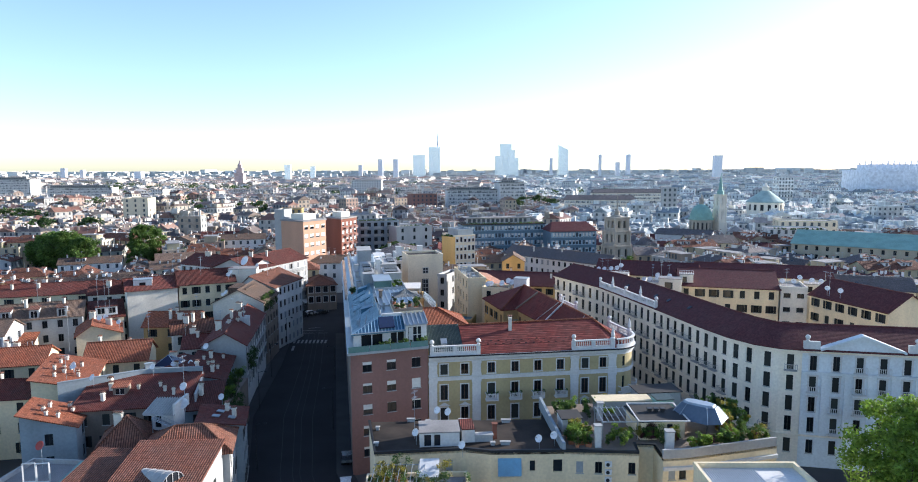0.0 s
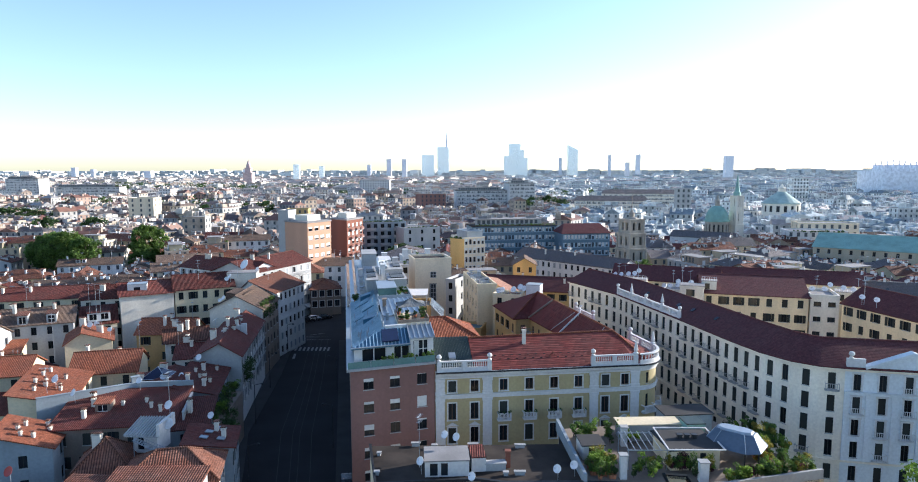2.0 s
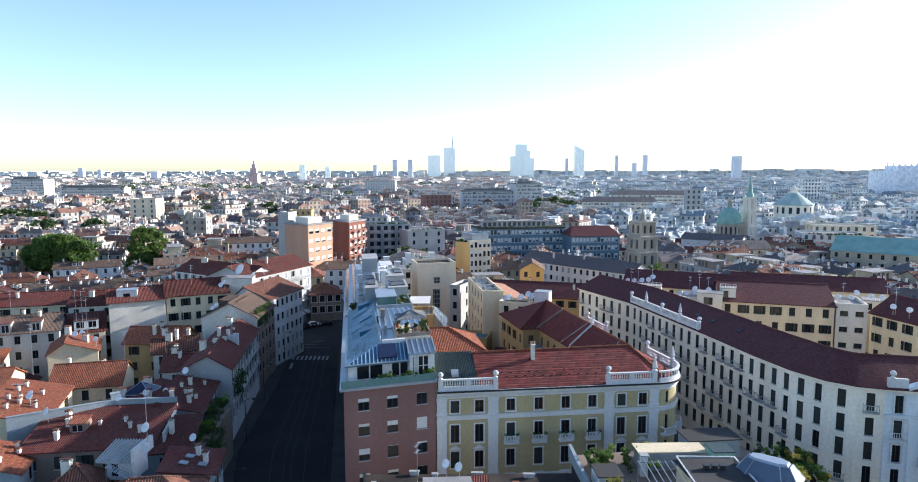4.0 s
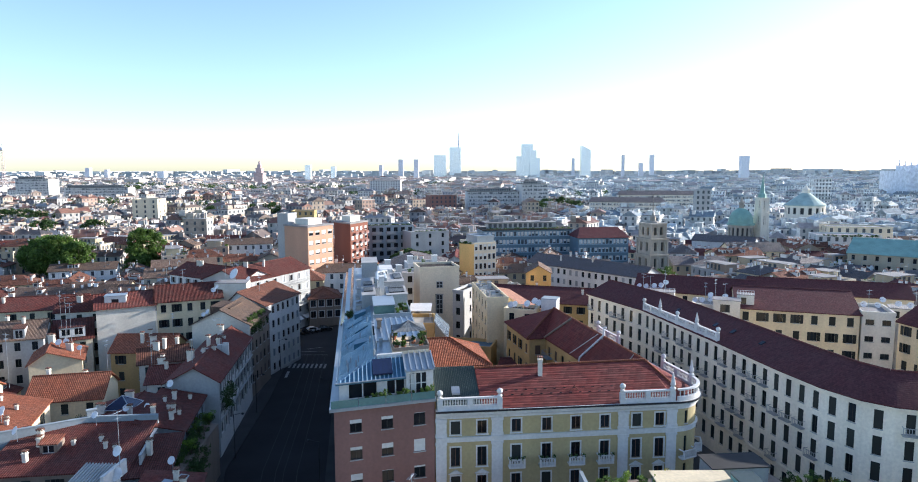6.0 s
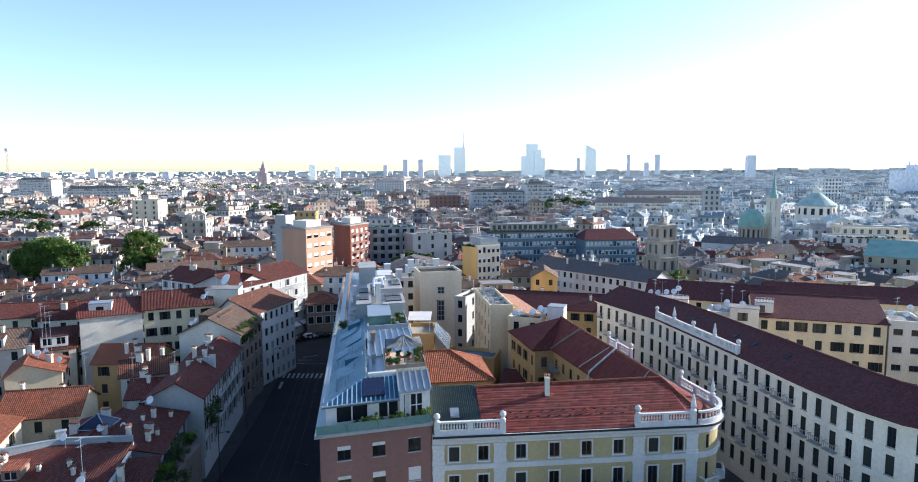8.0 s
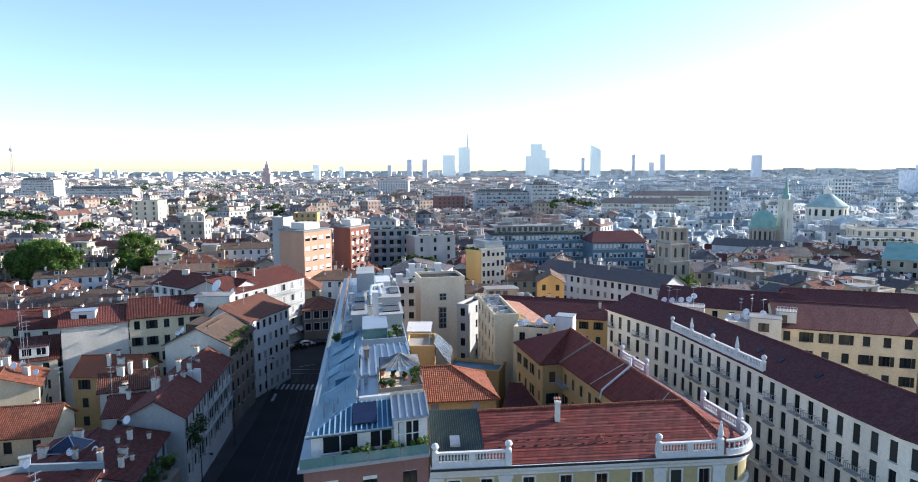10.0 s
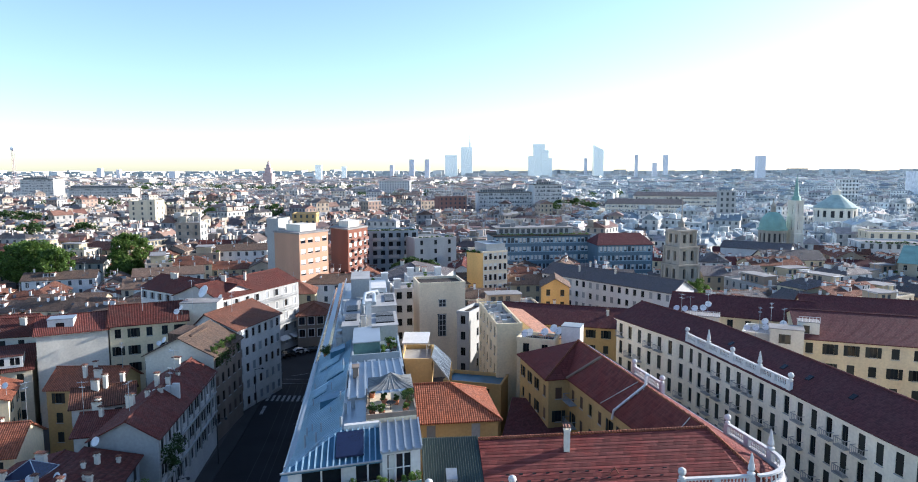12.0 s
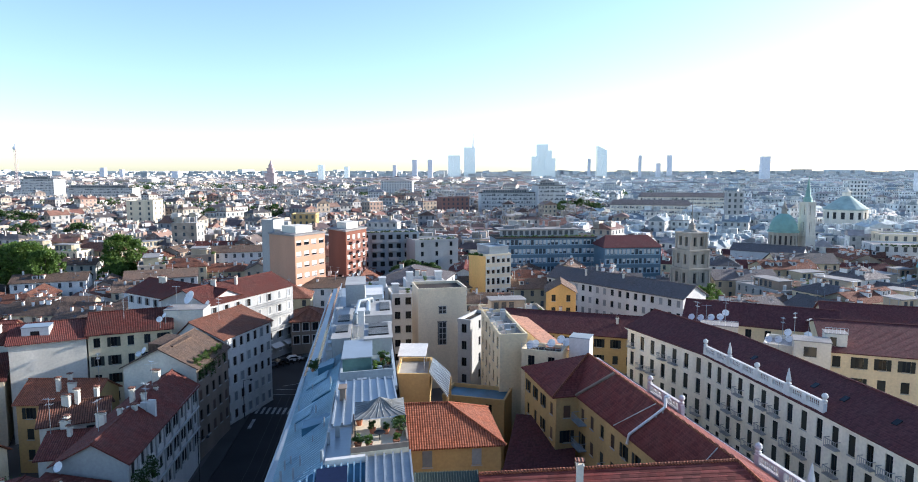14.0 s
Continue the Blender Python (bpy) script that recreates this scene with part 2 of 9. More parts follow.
M["redtile"] = tile_material("dark_red_tiles", (0.16, 0.042, 0.031), 0.32, pan=0.28, lichen=0.45, random_value=0.25, lip_light=0.06)
M["rowtile"] = tile_material("dark_red_tiles_in_rows", (0.155, 0.036, 0.029), 1.0, row=0.62, pan=0.8, lichen=0.3, lip_light=0.45, relief=0.15)
M["maroon"] = tile_material("maroon_tiles", (0.105, 0.034, 0.035), 0.93, row=0.34, lichen=0.2, lip_light=0.12, relief=0.25)
M["wingtile"] = tile_material("red_brown_tiles", (0.15, 0.037, 0.031), 0.95, row=0.34, lichen=0.25, lip_light=0.2, relief=0.2)
M["orangetile"] = tile_material("orange_tiles", (0.36, 0.115, 0.058), 0.26, pan=0.28, lichen=0.3, lip_light=0.08)
M["claytile"] = tile_material("weathered_clay_tiles", (0.25, 0.098, 0.06), 0.16, pan=0.3, lichen=0.5, random_value=0.25, lip_light=0.05)
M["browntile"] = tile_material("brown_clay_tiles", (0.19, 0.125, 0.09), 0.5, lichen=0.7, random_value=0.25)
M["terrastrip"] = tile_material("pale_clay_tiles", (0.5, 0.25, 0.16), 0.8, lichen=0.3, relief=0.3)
M["pavroof"] = material("dark_grey_roof_sheet", (0.12, 0.155, 0.2), 0.4, metal=0.3, bump=0)
M["slatetile"] = tile_material("grey_brown_tiles", (0.13, 0.115, 0.115), 0.6, lichen=0.5, random_value=0.25, gloss=0.4, rough=0.65)
M["leaf"] = leaf_material("leaves", (0.105, 0.175, 0.038))
M["leafdark"] = leaf_material("dark_leaves", (0.055, 0.1, 0.03))
M["leafbright"] = leaf_material("bright_leaves", (0.17, 0.27, 0.04))
M["leafyellow"] = leaf_material("yellowish_leaves", (0.26, 0.23, 0.04))
M["leafpurple"] = leaf_material("purple_leaves", (0.12, 0.04, 0.055))
M["bark"] = material("bark", (0.09, 0.065, 0.045), 0.95, stain=0.3)
M["wood"] = material("weathered_wood", (0.2, 0.13, 0.08), 0.8, stain=0.3)
M["terracotta"] = material("terracotta", (0.42, 0.17, 0.09), 0.8, stain=0.2)
M["ivory"] = material("ivory_plaster", (0.8, 0.73, 0.6), 0.85, stain=0.16, streak=True)
# Ivory turned bluish: haze over the end facade, put into the colour.
M["hazewhite"] = material("haze_cooled_plaster", (0.66, 0.7, 0.71), 0.85, stain=0.14, streak=True)
M["awningblue"] = material("faded_blue_canvas", (0.16, 0.34, 0.5), 0.8, stain=0.2)
M["ochre"] = material("bright_ochre_plaster", (0.72, 0.43, 0.15), 0.9, stain=0.15, streak=True)
M["officeband"] = material("pale_blue_cladding", (0.33, 0.45, 0.52), 0.5, stain=0.1)
M["copper"] = material("green_copper", (0.22, 0.38, 0.33), 0.7, stain=0.2)
M["canvas"] = material("grey_weathered_canvas", (0.17, 0.18, 0.18), 0.9, stain=0.4, stain_size=1.0)
# Copper again, washed out in colour as haze over the far rotunda.
M["copperhaze"] = material("haze_pale_copper", (0.36, 0.46, 0.42), 0.7, stain=0.25)
M["stone"] = material("weathered_stone", (0.34, 0.31, 0.26), 0.9, stain=0.3, streak=True)
M["wallmix"] = material("painted_plaster", (0.408, 0.34, 0.245), 0.9, stain=0.2, streak=True, random_hue=0.03, random_value=0.3)
M["whitemix"] = material("pale_plaster", (0.68, 0.68, 0.65), 0.9, stain=0.2, streak=True, random_value=0.2)
M["carblack"] = material("black_car_paint", (0.012, 0.013, 0.015), 0.25, bump=0, spec=0.6, stain=0.05)
M["carwhite"] = material("white_car_paint", (0.6, 0.6, 0.6), 0.25, bump=0, spec=0.6, stain=0.05)
M["carblue"] = material("blue_car_paint", (0.04, 0.1, 0.25), 0.25, bump=0, spec=0.6, stain=0.05)
M["cargrey"] = material("grey_car_paint", (0.16, 0.17, 0.18), 0.25, bump=0, spec=0.6, stain=0.05)
M["rubber"] = material("rubber", (0.015, 0.015, 0.015), 0.8, bump=0)
M["dish"] = material("white_dish_enamel", (0.72, 0.72, 0.72), 0.5, bump=0, stain=0.08)
M["dishred"] = material("red_dish_enamel", (0.35, 0.06, 0.05), 0.5, bump=0, stain=0.08)
M["farwall"] = palette_material("far_plaster", [(0.387, 0.340, 0.271), (0.449, 0.434, 0.402), (0.279, 0.232, 0.178), (0.387, 0.372, 0.340), (0.356, 0.286, 0.217), (0.480, 0.456, 0.410), (0.232, 0.232, 0.240), (0.426, 0.364, 0.263), (0.294, 0.194, 0.147), (0.434, 0.426, 0.410)])
M["farroof"] = palette_material("far_roofing", [(0.17, 0.085, 0.062), (0.1, 0.066, 0.056), (0.22, 0.115, 0.08), (0.07, 0.062, 0.06), (0.14, 0.105, 0.085), (0.28, 0.27, 0.26), (0.19, 0.09, 0.066), (0.09, 0.056, 0.05), (0.24, 0.15, 0.11)])
# Far walls and roofs paled in their base colours to stand for haze.
M["hazewall"] = palette_material("hazed_district_plaster", [(0.5, 0.52, 0.5), (0.66, 0.68, 0.65), (0.36, 0.39, 0.38), (0.56, 0.57, 0.54), (0.72, 0.73, 0.7), (0.43, 0.43, 0.41), (0.62, 0.59, 0.53)])
M["hazeroof"] = palette_material("hazed_district_roofing", [(0.25, 0.29, 0.29), (0.32, 0.28, 0.26), (0.19, 0.23, 0.25), (0.42, 0.47, 0.47), (0.26, 0.24, 0.23), (0.16, 0.19, 0.2)])
# Warmer palettes for the left, with its tan haze put into the colour.
M["midwall"] = palette_material("hazed_tan_plaster", [(0.5, 0.47, 0.42), (0.6, 0.58, 0.54), (0.4, 0.36, 0.31), (0.55, 0.5, 0.42), (0.36, 0.36, 0.36), (0.48, 0.38, 0.3), (0.64, 0.62, 0.58)])
M["midroof"] = palette_material("hazed_brown_roofing", [(0.3, 0.21, 0.17), (0.22, 0.17, 0.15), (0.33, 0.25, 0.2), (0.2, 0.19, 0.19), (0.38, 0.36, 0.34), (0.27, 0.16, 0.12)])
M["farglass"] = material("far_window_glass", (0.07, 0.085, 0.1), 0.25, bump=0, spec=0.5)
# Skyline tints lightened in the base colour, in place of air haze.
M["towerglass"] = material("haze_blue_curtain_wall", (0.86, 0.92, 0.95), 0.3, metal=0.75, bump=0, spec=0.5)
M["towerpale"] = material("haze_pale_cladding", (0.78, 0.8, 0.83), 0.6, bump=0)
# Red brick greyed towards the haze it stands in, by colour alone.
M["towerbrick"] = material("haze_pale_brick", (0.56, 0.43, 0.41), 0.9, bump=0)


# ---- mesh tools ----
class Geo:
    """Faces gathered by hand, with a map in metres on every face (across and up the slope)."""

    def __init__(self):
        self.v, self.f, self.m, self.uv = [], [], [], []

    def face(self, pts, mat=0):
        pts = [Vector(p) for p in pts]
        k = len(self.v)
        nor = Vector((0, 0, 0))
        for i in range(len(pts)):
            a, b = pts[i], pts[(i + 1) % len(pts)]
            nor += Vector(((a.y - b.y) * (a.z + b.z), (a.z - b.z) * (a.x + b.x), (a.x - b.x) * (a.y + b.y)))
        if nor.length < 1e-9:
            return
        nor.normalize()
        h = Vector((0, 0, 1)).cross(nor)
        h = h.normalized() if h.length > 0.02 else Vector((1, 0, 0))
        w = nor.cross(h)
        self.v += [tuple(p) for p in pts]
        self.f.append(tuple(range(k, k + len(pts))))
        self.m.append(mat)
        self.uv += [(p.dot(h), p.dot(w)) for p in pts]

    def quadbox(self, a, b, c, d, z0, z1, mat=0, bottom=True):
        """Upright prism on four plan corners, counter-clockwise from above."""
        lo = [(p[0], p[1], z0) for p in (a, b, c, d)]
        hi = [(p[0], p[1], z1) for p in (a, b, c, d)]
        self.prism(lo, hi, mat, bottom)

    def prism(self, lo, hi, mat=0, bottom=True):
        n = len(lo)
        for i in range(n):
            j = (i + 1) % n
            self.face([lo[i], lo[j], hi[j], hi[i]], mat)
        self.face(hi, mat)
        if bottom:
            self.face(lo[::-1], mat)

    def box(self, x0, x1, y0, y1, z0, z1, mat=0, m=None):
        lo = [Vector(p) for p in ((x0, y0, z0), (x1, y0, z0), (x1, y1, z0), (x0, y1, z0))]
        hi = [Vector(p) for p in ((x0, y0, z1), (x1, y0, z1), (x1, y1, z1), (x0, y1, z1))]
        if m is not None:
            lo, hi = [m @ p for p in lo], [m @ p for p in hi]
        self.prism(lo, hi, mat)

    def lathe(self, profile, cx=0, cy=0, n=10, mat=0, m=None, turn=0.0):
        """Round body from (radius, height) pairs."""
        rings = []
        for r, z in profile:
            ring = [Vector((cx + r * math.cos(turn + 2 * math.pi * i / n), cy + r * math.sin(turn + 2 * math.pi * i / n), z)) for i in range(n)]
            rings.append([m @ p for p in ring] if m is not None else ring)
        for a, b in zip(rings, rings[1:]):
            for i in range(n):
                j = (i + 1) % n
                self.face([a[i], a[j], b[j], b[i]], mat)
        self.face(rings[0][::-1], mat)
        self.face(rings[-1], mat)

    def tube(self, p, q, r, n=5, mat=0):
        p, q = Vector(p), Vector(q)
        rot = (q - p).to_track_quat("Z", "Y").to_matrix().to_4x4()
        self.lathe([(r, 0), (r, (q - p).length)], n=n, mat=mat, m=Matrix.Translation(p) @ rot)

    def slab(self, pts, thick, mat=0, under=None):
        """A sheet given by its top corners, counter-clockwise from above, with thickness."""
        top = [Vector(p) for p in pts]
        low = [p - Vector((0, 0, thick)) for p in top]
        self.prism(low, top, mat if under is None else mat)

    def rows(self, e0, e1, t1, t0, step=0.38, lift=0.025, thick=0.16, mat=0):
        """A tiled slope from its eave line e0-e1 up to t0-t1, laid in overlapping rows."""
        e0, e1, t0, t1 = (Vector(p) for p in (e0, e1, t0, t1))
        n = max(1, int(((t0 + t1) / 2 - (e0 + e1) / 2).length / step))
        up = Vector((0, 0, lift))
        low = Vector((0, 0, thick))
        for k in range(n):
            a, b = k / n, (k + 1) / n
            p0, p1, q0, q1 = e0.lerp(t0, a) + up, e1.lerp(t1, a) + up, e0.lerp(t0, b), e1.lerp(t1, b)
            self.face([p0, p1, q1, q0], mat)
            base = up if k else up + low
            self.face([p0 - base, p1 - base, p1, p0], mat)
        self.face([t0 - low, t1 - low, e1 - low, e0 - low], mat)
        self.face([t0, e0 + up, e0 - low, t0 - low], mat)
        self.face([e1 + up, t1, t1 - low, e1 - low], mat)

    def facade(self, p0, p1, z0, z1, holes=(), deep=0.25, mat=0, back=None):
        """An upright wall from p0 to p1 (left to right from outside) with openings (u0, u1, z0, z1) that have reveals; back closes them."""
        p0, p1 = Vector((p0[0], p0[1], 0)), Vector((p1[0], p1[1], 0))
        length = (p1 - p0).length
        u = (p1 - p0) / length
        inward = Vector((-u.y, u.x, 0)) * deep
        us = sorted({0.0, length, *(h[0] for h in holes), *(h[1] for h in holes)})
        zs = sorted({z0, z1, *(h[2] for h in holes), *(h[3] for h in holes)})
        at = lambda a, z: p0 + u * a + Vector((0, 0, z))
        for za, zb in zip(zs, zs[1:]):
            run = None
            for ua, ub in zip(us, us[1:]):
                cu, cz = (ua + ub) / 2, (za + zb) / 2
                if any(h[0] < cu < h[1] and h[2] < cz < h[3] for h in holes):
                    if run is not None:
                        self.face([at(run, za), at(ua, za), at(ua, zb), at(run, zb)], mat)
                        run = None
                elif run is None:
                    run = ua
            if run is not None:
                self.face([at(run, za), at(length, za), at(length, zb), at(run, zb)], mat)
        for a, b, c, d in holes:
            A, B, C, D = at(a, c), at(b, c), at(b, d), at(a, d)
            i = inward
            for p, q in ((A, B), (B, C), (C, D), (D, A)):
                self.face([p, q, q + i, p + i], mat)
            if back is not None:
                self.face([A + i, B + i, C + i, D + i], back)

    def mesh(self, name, mats):
        me = bpy.data.meshes.new(name)
        me.from_pydata(self.v, [], self.f)
        for m in mats:
            me.materials.append(M[m] if isinstance(m, str) else m)
        me.polygons.foreach_set("material_index", self.m)
        layer = me.uv_layers.new(name="UVMap")
        layer.data.foreach_set("uv", [c for p in self.uv for c in p])
        me.update()
        return me


def part(name, geo, mats, parent, label=""):
    """One mesh object under a thing or under a part."""
    data = geo.mesh(name, mats) if isinstance(geo, Geo) else geo
    ob = new(name, data)
    ob.parent = parent
    if label:
        ob["label"] = label
    return ob


def thing(name, label, category, group="", kind="", at=(0, 0, 0), geo=None, mats=()):
    ob = new(name, geo.mesh(name, mats) if geo else None)
    ob.location = at
    return tagged(ob, label, category, group, kind)


def axes(p0, p1, z=0.0, u=0.0):
    """Pose on a wall: x along it from p0 to p1, y into it, z up; the origin u metres along."""
    d = (Vector((p1[0], p1[1], 0)) - Vector((p0[0], p0[1], 0))).normalized()
    m = Matrix(((d.x, -d.y, 0, p0[0] + d.x * u), (d.y, d.x, 0, p0[1] + d.y * u), (0, 0, 1, z), (0, 0, 0, 1)))
    return m


window_cache = {}


def window_meshes(w, h, style):
    """Frame, pane and shutters for an opening; the origin lies at the middle of the sill on the wall's face."""
    key = (round(w, 2), round(h, 2), style)
    if key in window_cache:
        return window_cache[key]
    surround, leaf, panes = style
    g = Geo()
    if surround:
        s = 0.16
        g.box(-w / 2 - s, -w / 2, -0.06, 0.1, -0.02, h + s)
        g.box(w / 2, w / 2 + s, -0.06, 0.1, -0.02, h + s)
        g.box(-w / 2, w / 2, -0.07, 0.1, h, h + s)
        g.box(-w / 2 - s - 0.06, w / 2 + s + 0.06, -0.14, 0.1, -0.16, -0.02)
    else:
        g.box(-w / 2 - 0.08, w / 2 + 0.08, -0.1, 0.1, -0.1, -0.005)
    f = 0.07
    g.box(-w / 2 + 0.004, -w / 2 + f, 0.12, 0.2, 0, h - 0.004, 1)
    g.box(w / 2 - f, w / 2 - 0.004, 0.12, 0.2, 0, h - 0.004, 1)
    g.box(-w / 2 + f, w / 2 - f, 0.12, 0.2, h - f, h - 0.004, 1)
    g.box(-w / 2 + f, w / 2 - f, 0.12, 0.2, 0.0, f, 1)
    for k in range(1, panes):
        x = -w / 2 + w * k / panes
        g.box(x - 0.04, x + 0.04, 0.13, 0.2, f, h - f, 1)
    frame_me = g.mesh("window", ["white" if surround else "palegrey", "shutterbrown" if surround else "shutter"])
    p = Geo()
    p.box(-w / 2 + f, w / 2 - f, 0.17, 0.19, f, h - f)
    pane_me = p.mesh("pane", ["glass"])
    leaves = []
    if leaf in ("shutter", "shutterbrown", "shuttergrey"):
        for side in (-1, 1):
            q = Geo()
            x = side * (w / 2 + w / 4)
            q.box(x - w / 4, x + w / 4, -0.07, -0.01, 0, h)
            leaves.append(("shutter", q.mesh("shutter", [leaf])))
    elif leaf.startswith("closed"):
        q = Geo()
        q.box(-w / 2 + 0.01, w / 2 - 0.01, 0.05, 0.1, 0.01, h - 0.01)
        leaves.append(("shutter", q.mesh("shutter", [leaf[6:]])))
    elif leaf.startswith("blind"):
        q = Geo()
        drop = float(leaf[5:])
        q.box(-w / 2 + 0.01, w / 2 - 0.01, 0.06, 0.1, h * (1 - drop), h - 0.01)
        leaves.append(("blind", q.mesh("blind", ["blind"])))
    window_cache[key] = (frame_me, pane_me, leaves)
    return window_cache[key]


def put_window(parent, m, w, h, style):
    frame_me, pane_me, leaves = window_meshes(w, h, style)
    ob = part("window", frame_me, (), parent)
    ob.matrix_basis = m
    part("pane", pane_me, (), ob)
    for name, me in leaves:
        part(name, me, (), ob)
    return ob


def spaced(length, n, margin=None):
    if n < 1:
        return []
    step = length / n
    return [step * (k + 0.5) for k in range(n)] if margin is None else [margin + (length - 2 * margin) * k / max(n - 1, 1) for k in range(n)]


def wall_run(g, parent, p0, p1, z0, z1, us, rows, w, styles, rng, mat=0, loose=True):
    """A wall with a grid of windows: us along it, rows of (sill, height). Loose windows are parts of their own."""
    holes = [(u - w / 2, u + w / 2, s, s + h) for u in us for s, h in rows]
    g.facade(p0, p1, z0, z1, holes, mat=mat, back=None if loose else 1)
    if loose:
        for u in us:
            for s, h in rows:
                put_window(parent, axes(p0, p1, s, u), w, h, rng.choice(styles))


def storeys(h, pitch=3.3, top=2.5, win=1.7, lowest=0.8):
    out, z = [], h - top
    while z > lowest:
        out.append((round(z, 2), win))
        z -= pitch
    return out


def lerp2(a, b, t):
    return (a[0] + (b[0] - a[0]) * t, a[1] + (b[1] - a[1]) * t)


def ridge_caps(g, a, b, r=0.13, step=0.42, mat=0):
    """Half-round ridge tiles in a row, each slightly overlapping the next."""
    a, b = Vector(a), Vector(b)
    n = max(1, int((b - a).length / step))
    for k in range(n):
        p, q = a.lerp(b, k / n), a.lerp(b, (k + 0.92) / n)
        g.tube(p, q, r, 6, mat)


FOOT = []          # plans of the houses that stand: middle, run of the front, half length, half depth


def clear_of(x, y, r):
    """Whether a round plot of radius r stands clear of every house so far."""
    for c, d, hl, hd in FOOT:
        v = Vector((x, y)) - c
        u, w = abs(v.dot(d)) - hl, abs(v.x * -d.y + v.y * d.x) - hd
        if u < r and w < r:
            return False
    return True


def house(label, p0, p1, depth, h, roof="gable", along=True, rise=2.4, over=0.45, wall="wallmix", tile="claytile", bays=(3, 0, 0, 0), pitch=3.3,
          win=(1.05, 1.7), styles=((False, "shutter", 2),), seed=0, loose=True, name="house", lowest=0.8, caps=True, category="house", z0=0.0,
          chimneys=0, group="", off=0.5, stacks=("small", "tall", "wide"), pane="glass", street=None):
    """A house on a plan: front line p0-p1 (left to right from outside), a depth behind it, eaves at h. bays: front, right, back, left.
    roof: gable (ridge along the front, or from front to back), hip, flat, lean (falls to the front)."""
    rng = random.Random(seed)
    root = thing(name, label, category, group)
    d = (Vector((p1[0], p1[1])) - Vector((p0[0], p0[1])))
    length = d.length
    d.normalize()
    inw = Vector((-d.y, d.x))
    a, b = Vector((p0[0], p0[1])), Vector((p1[0], p1[1]))
    c, e = b + inw * depth, a + inw * depth
    if group != "town houses":
        FOOT.append(((a + c) / 2, d, length / 2, depth / 2))
    g = Geo()
    rows = storeys(h, pitch, top=pitch * 0.78, win=win[1], lowest=lowest + z0)
    for n, (q0, q1, size) in enumerate(((a, b, length), (b, c, depth), (c, e, length), (e, a, depth))):
        wall_run(g, root, q0, q1, z0, h, spaced(size, bays[n]), rows if bays[n] else [], win[0], styles, rng, mat=2 if street and n == 1 else 0, loose=loose)
    r = Geo()
    P = lambda s, t, z: Vector((a.x + d.x * s + inw.x * t, a.y + d.y * s + inw.y * t, z))
    o, L, D = over, length, depth
    ridge = []
    if roof == "gable":
        if along:
            fall = rise / (D * off)
            fallb = rise / (D * (1 - off))
            top = h + rise
            r.rows(P(-o, -o, h - o * fall), P(L + o, -o, h - o * fall), P(L + o, D * off, top), P(-o, D * off, top))
            r.rows(P(L + o, D + o, h - o * fallb), P(-o, D + o, h - o * fallb), P(-o, D * off, top), P(L + o, D * off, top))
            g.face([P(0, D, h), P(0, 0, h), P(0, D * off, top - 0.1)])
            g.face([P(L, 0, h), P(L, D, h), P(L, D * off, top - 0.1)])
            ridge = [(P(-o, D * off, top + 0.04), P(L + o, D * off, top + 0.04))]
        else:
            fall = rise / (L * off)
            fallb = rise / (L * (1 - off))
            top = h + rise
            r.rows(P(-o, D + o, h - o * fall), P(-o, -o, h - o * fall), P(L * off, -o, top), P(L * off, D + o, top))
            r.rows(P(L + o, -o, h - o * fallb), P(L + o, D + o, h - o * fallb), P(L * off, D + o, top), P(L * off, -o, top))
            g.face([P(0, 0, h), P(L, 0, h), P(L * off, 0, top - 0.1)])
            g.face([P(L, D, h), P(0, D, h), P(L * off, D, top - 0.1)])
            ridge = [(P(L * off, -o, top + 0.04), P(L * off, D + o, top + 0.04))]
    elif roof == "hip":
        s = min(L, D) / 2
        fall = rise / s
        z, top = h - o * fall, h + rise
        if L >= D:
            k0, k1 = P(s, D / 2, top), P(L - s, D / 2, top)
        else:
            k0, k1 = P(L / 2, s, top), P(L / 2, D - s, top)
        q = [P(-o, -o, z), P(L + o, -o, z), P(L + o, D + o, z), P(-o, D + o, z)]
        if L >= D:
            r.rows(q[0], q[1], k1, k0)
            r.rows(q[1], q[2], k1, k1)
            r.rows(q[2], q[3], k0, k1)
            r.rows(q[3], q[0], k0, k0)
            ends = ((q[0], k0), (q[3], k0), (q[1], k1), (q[2], k1), (k0, k1))
        else:
            r.rows(q[0], q[1], k0, k0)
            r.rows(q[1], q[2], k1, k0)
            r.rows(q[2], q[3], k1, k1)
            r.rows(q[3], q[0], k0, k1)
            ends = ((q[0], k0), (q[1], k0), (q[2], k1), (q[3], k1), (k0, k1))
        ridge = [(x + Vector((0, 0, 0.05)), y + Vector((0, 0, 0.05))) for x, y in ends if (x - y).length > 0.3]
    elif roof == "halfhip":
        fall = rise / (D / 2)
        z, top = h - o * fall, h + rise
        k0, k1 = P(-o, D / 2, top), P(L - D / 2, D / 2, top)
        q = [P(-o, -o, z), P(L + o, -o, z), P(L + o, D + o, z), P(-o, D + o, z)]
        r.rows(q[0], q[1], k1, k0)
        r.rows(q[1], q[2], k1, k1)
        r.rows(q[2], q[3], k0, k1)
        g.face([P(0, D, h), P(0, 0, h), P(0, D / 2, top - 0.1)])
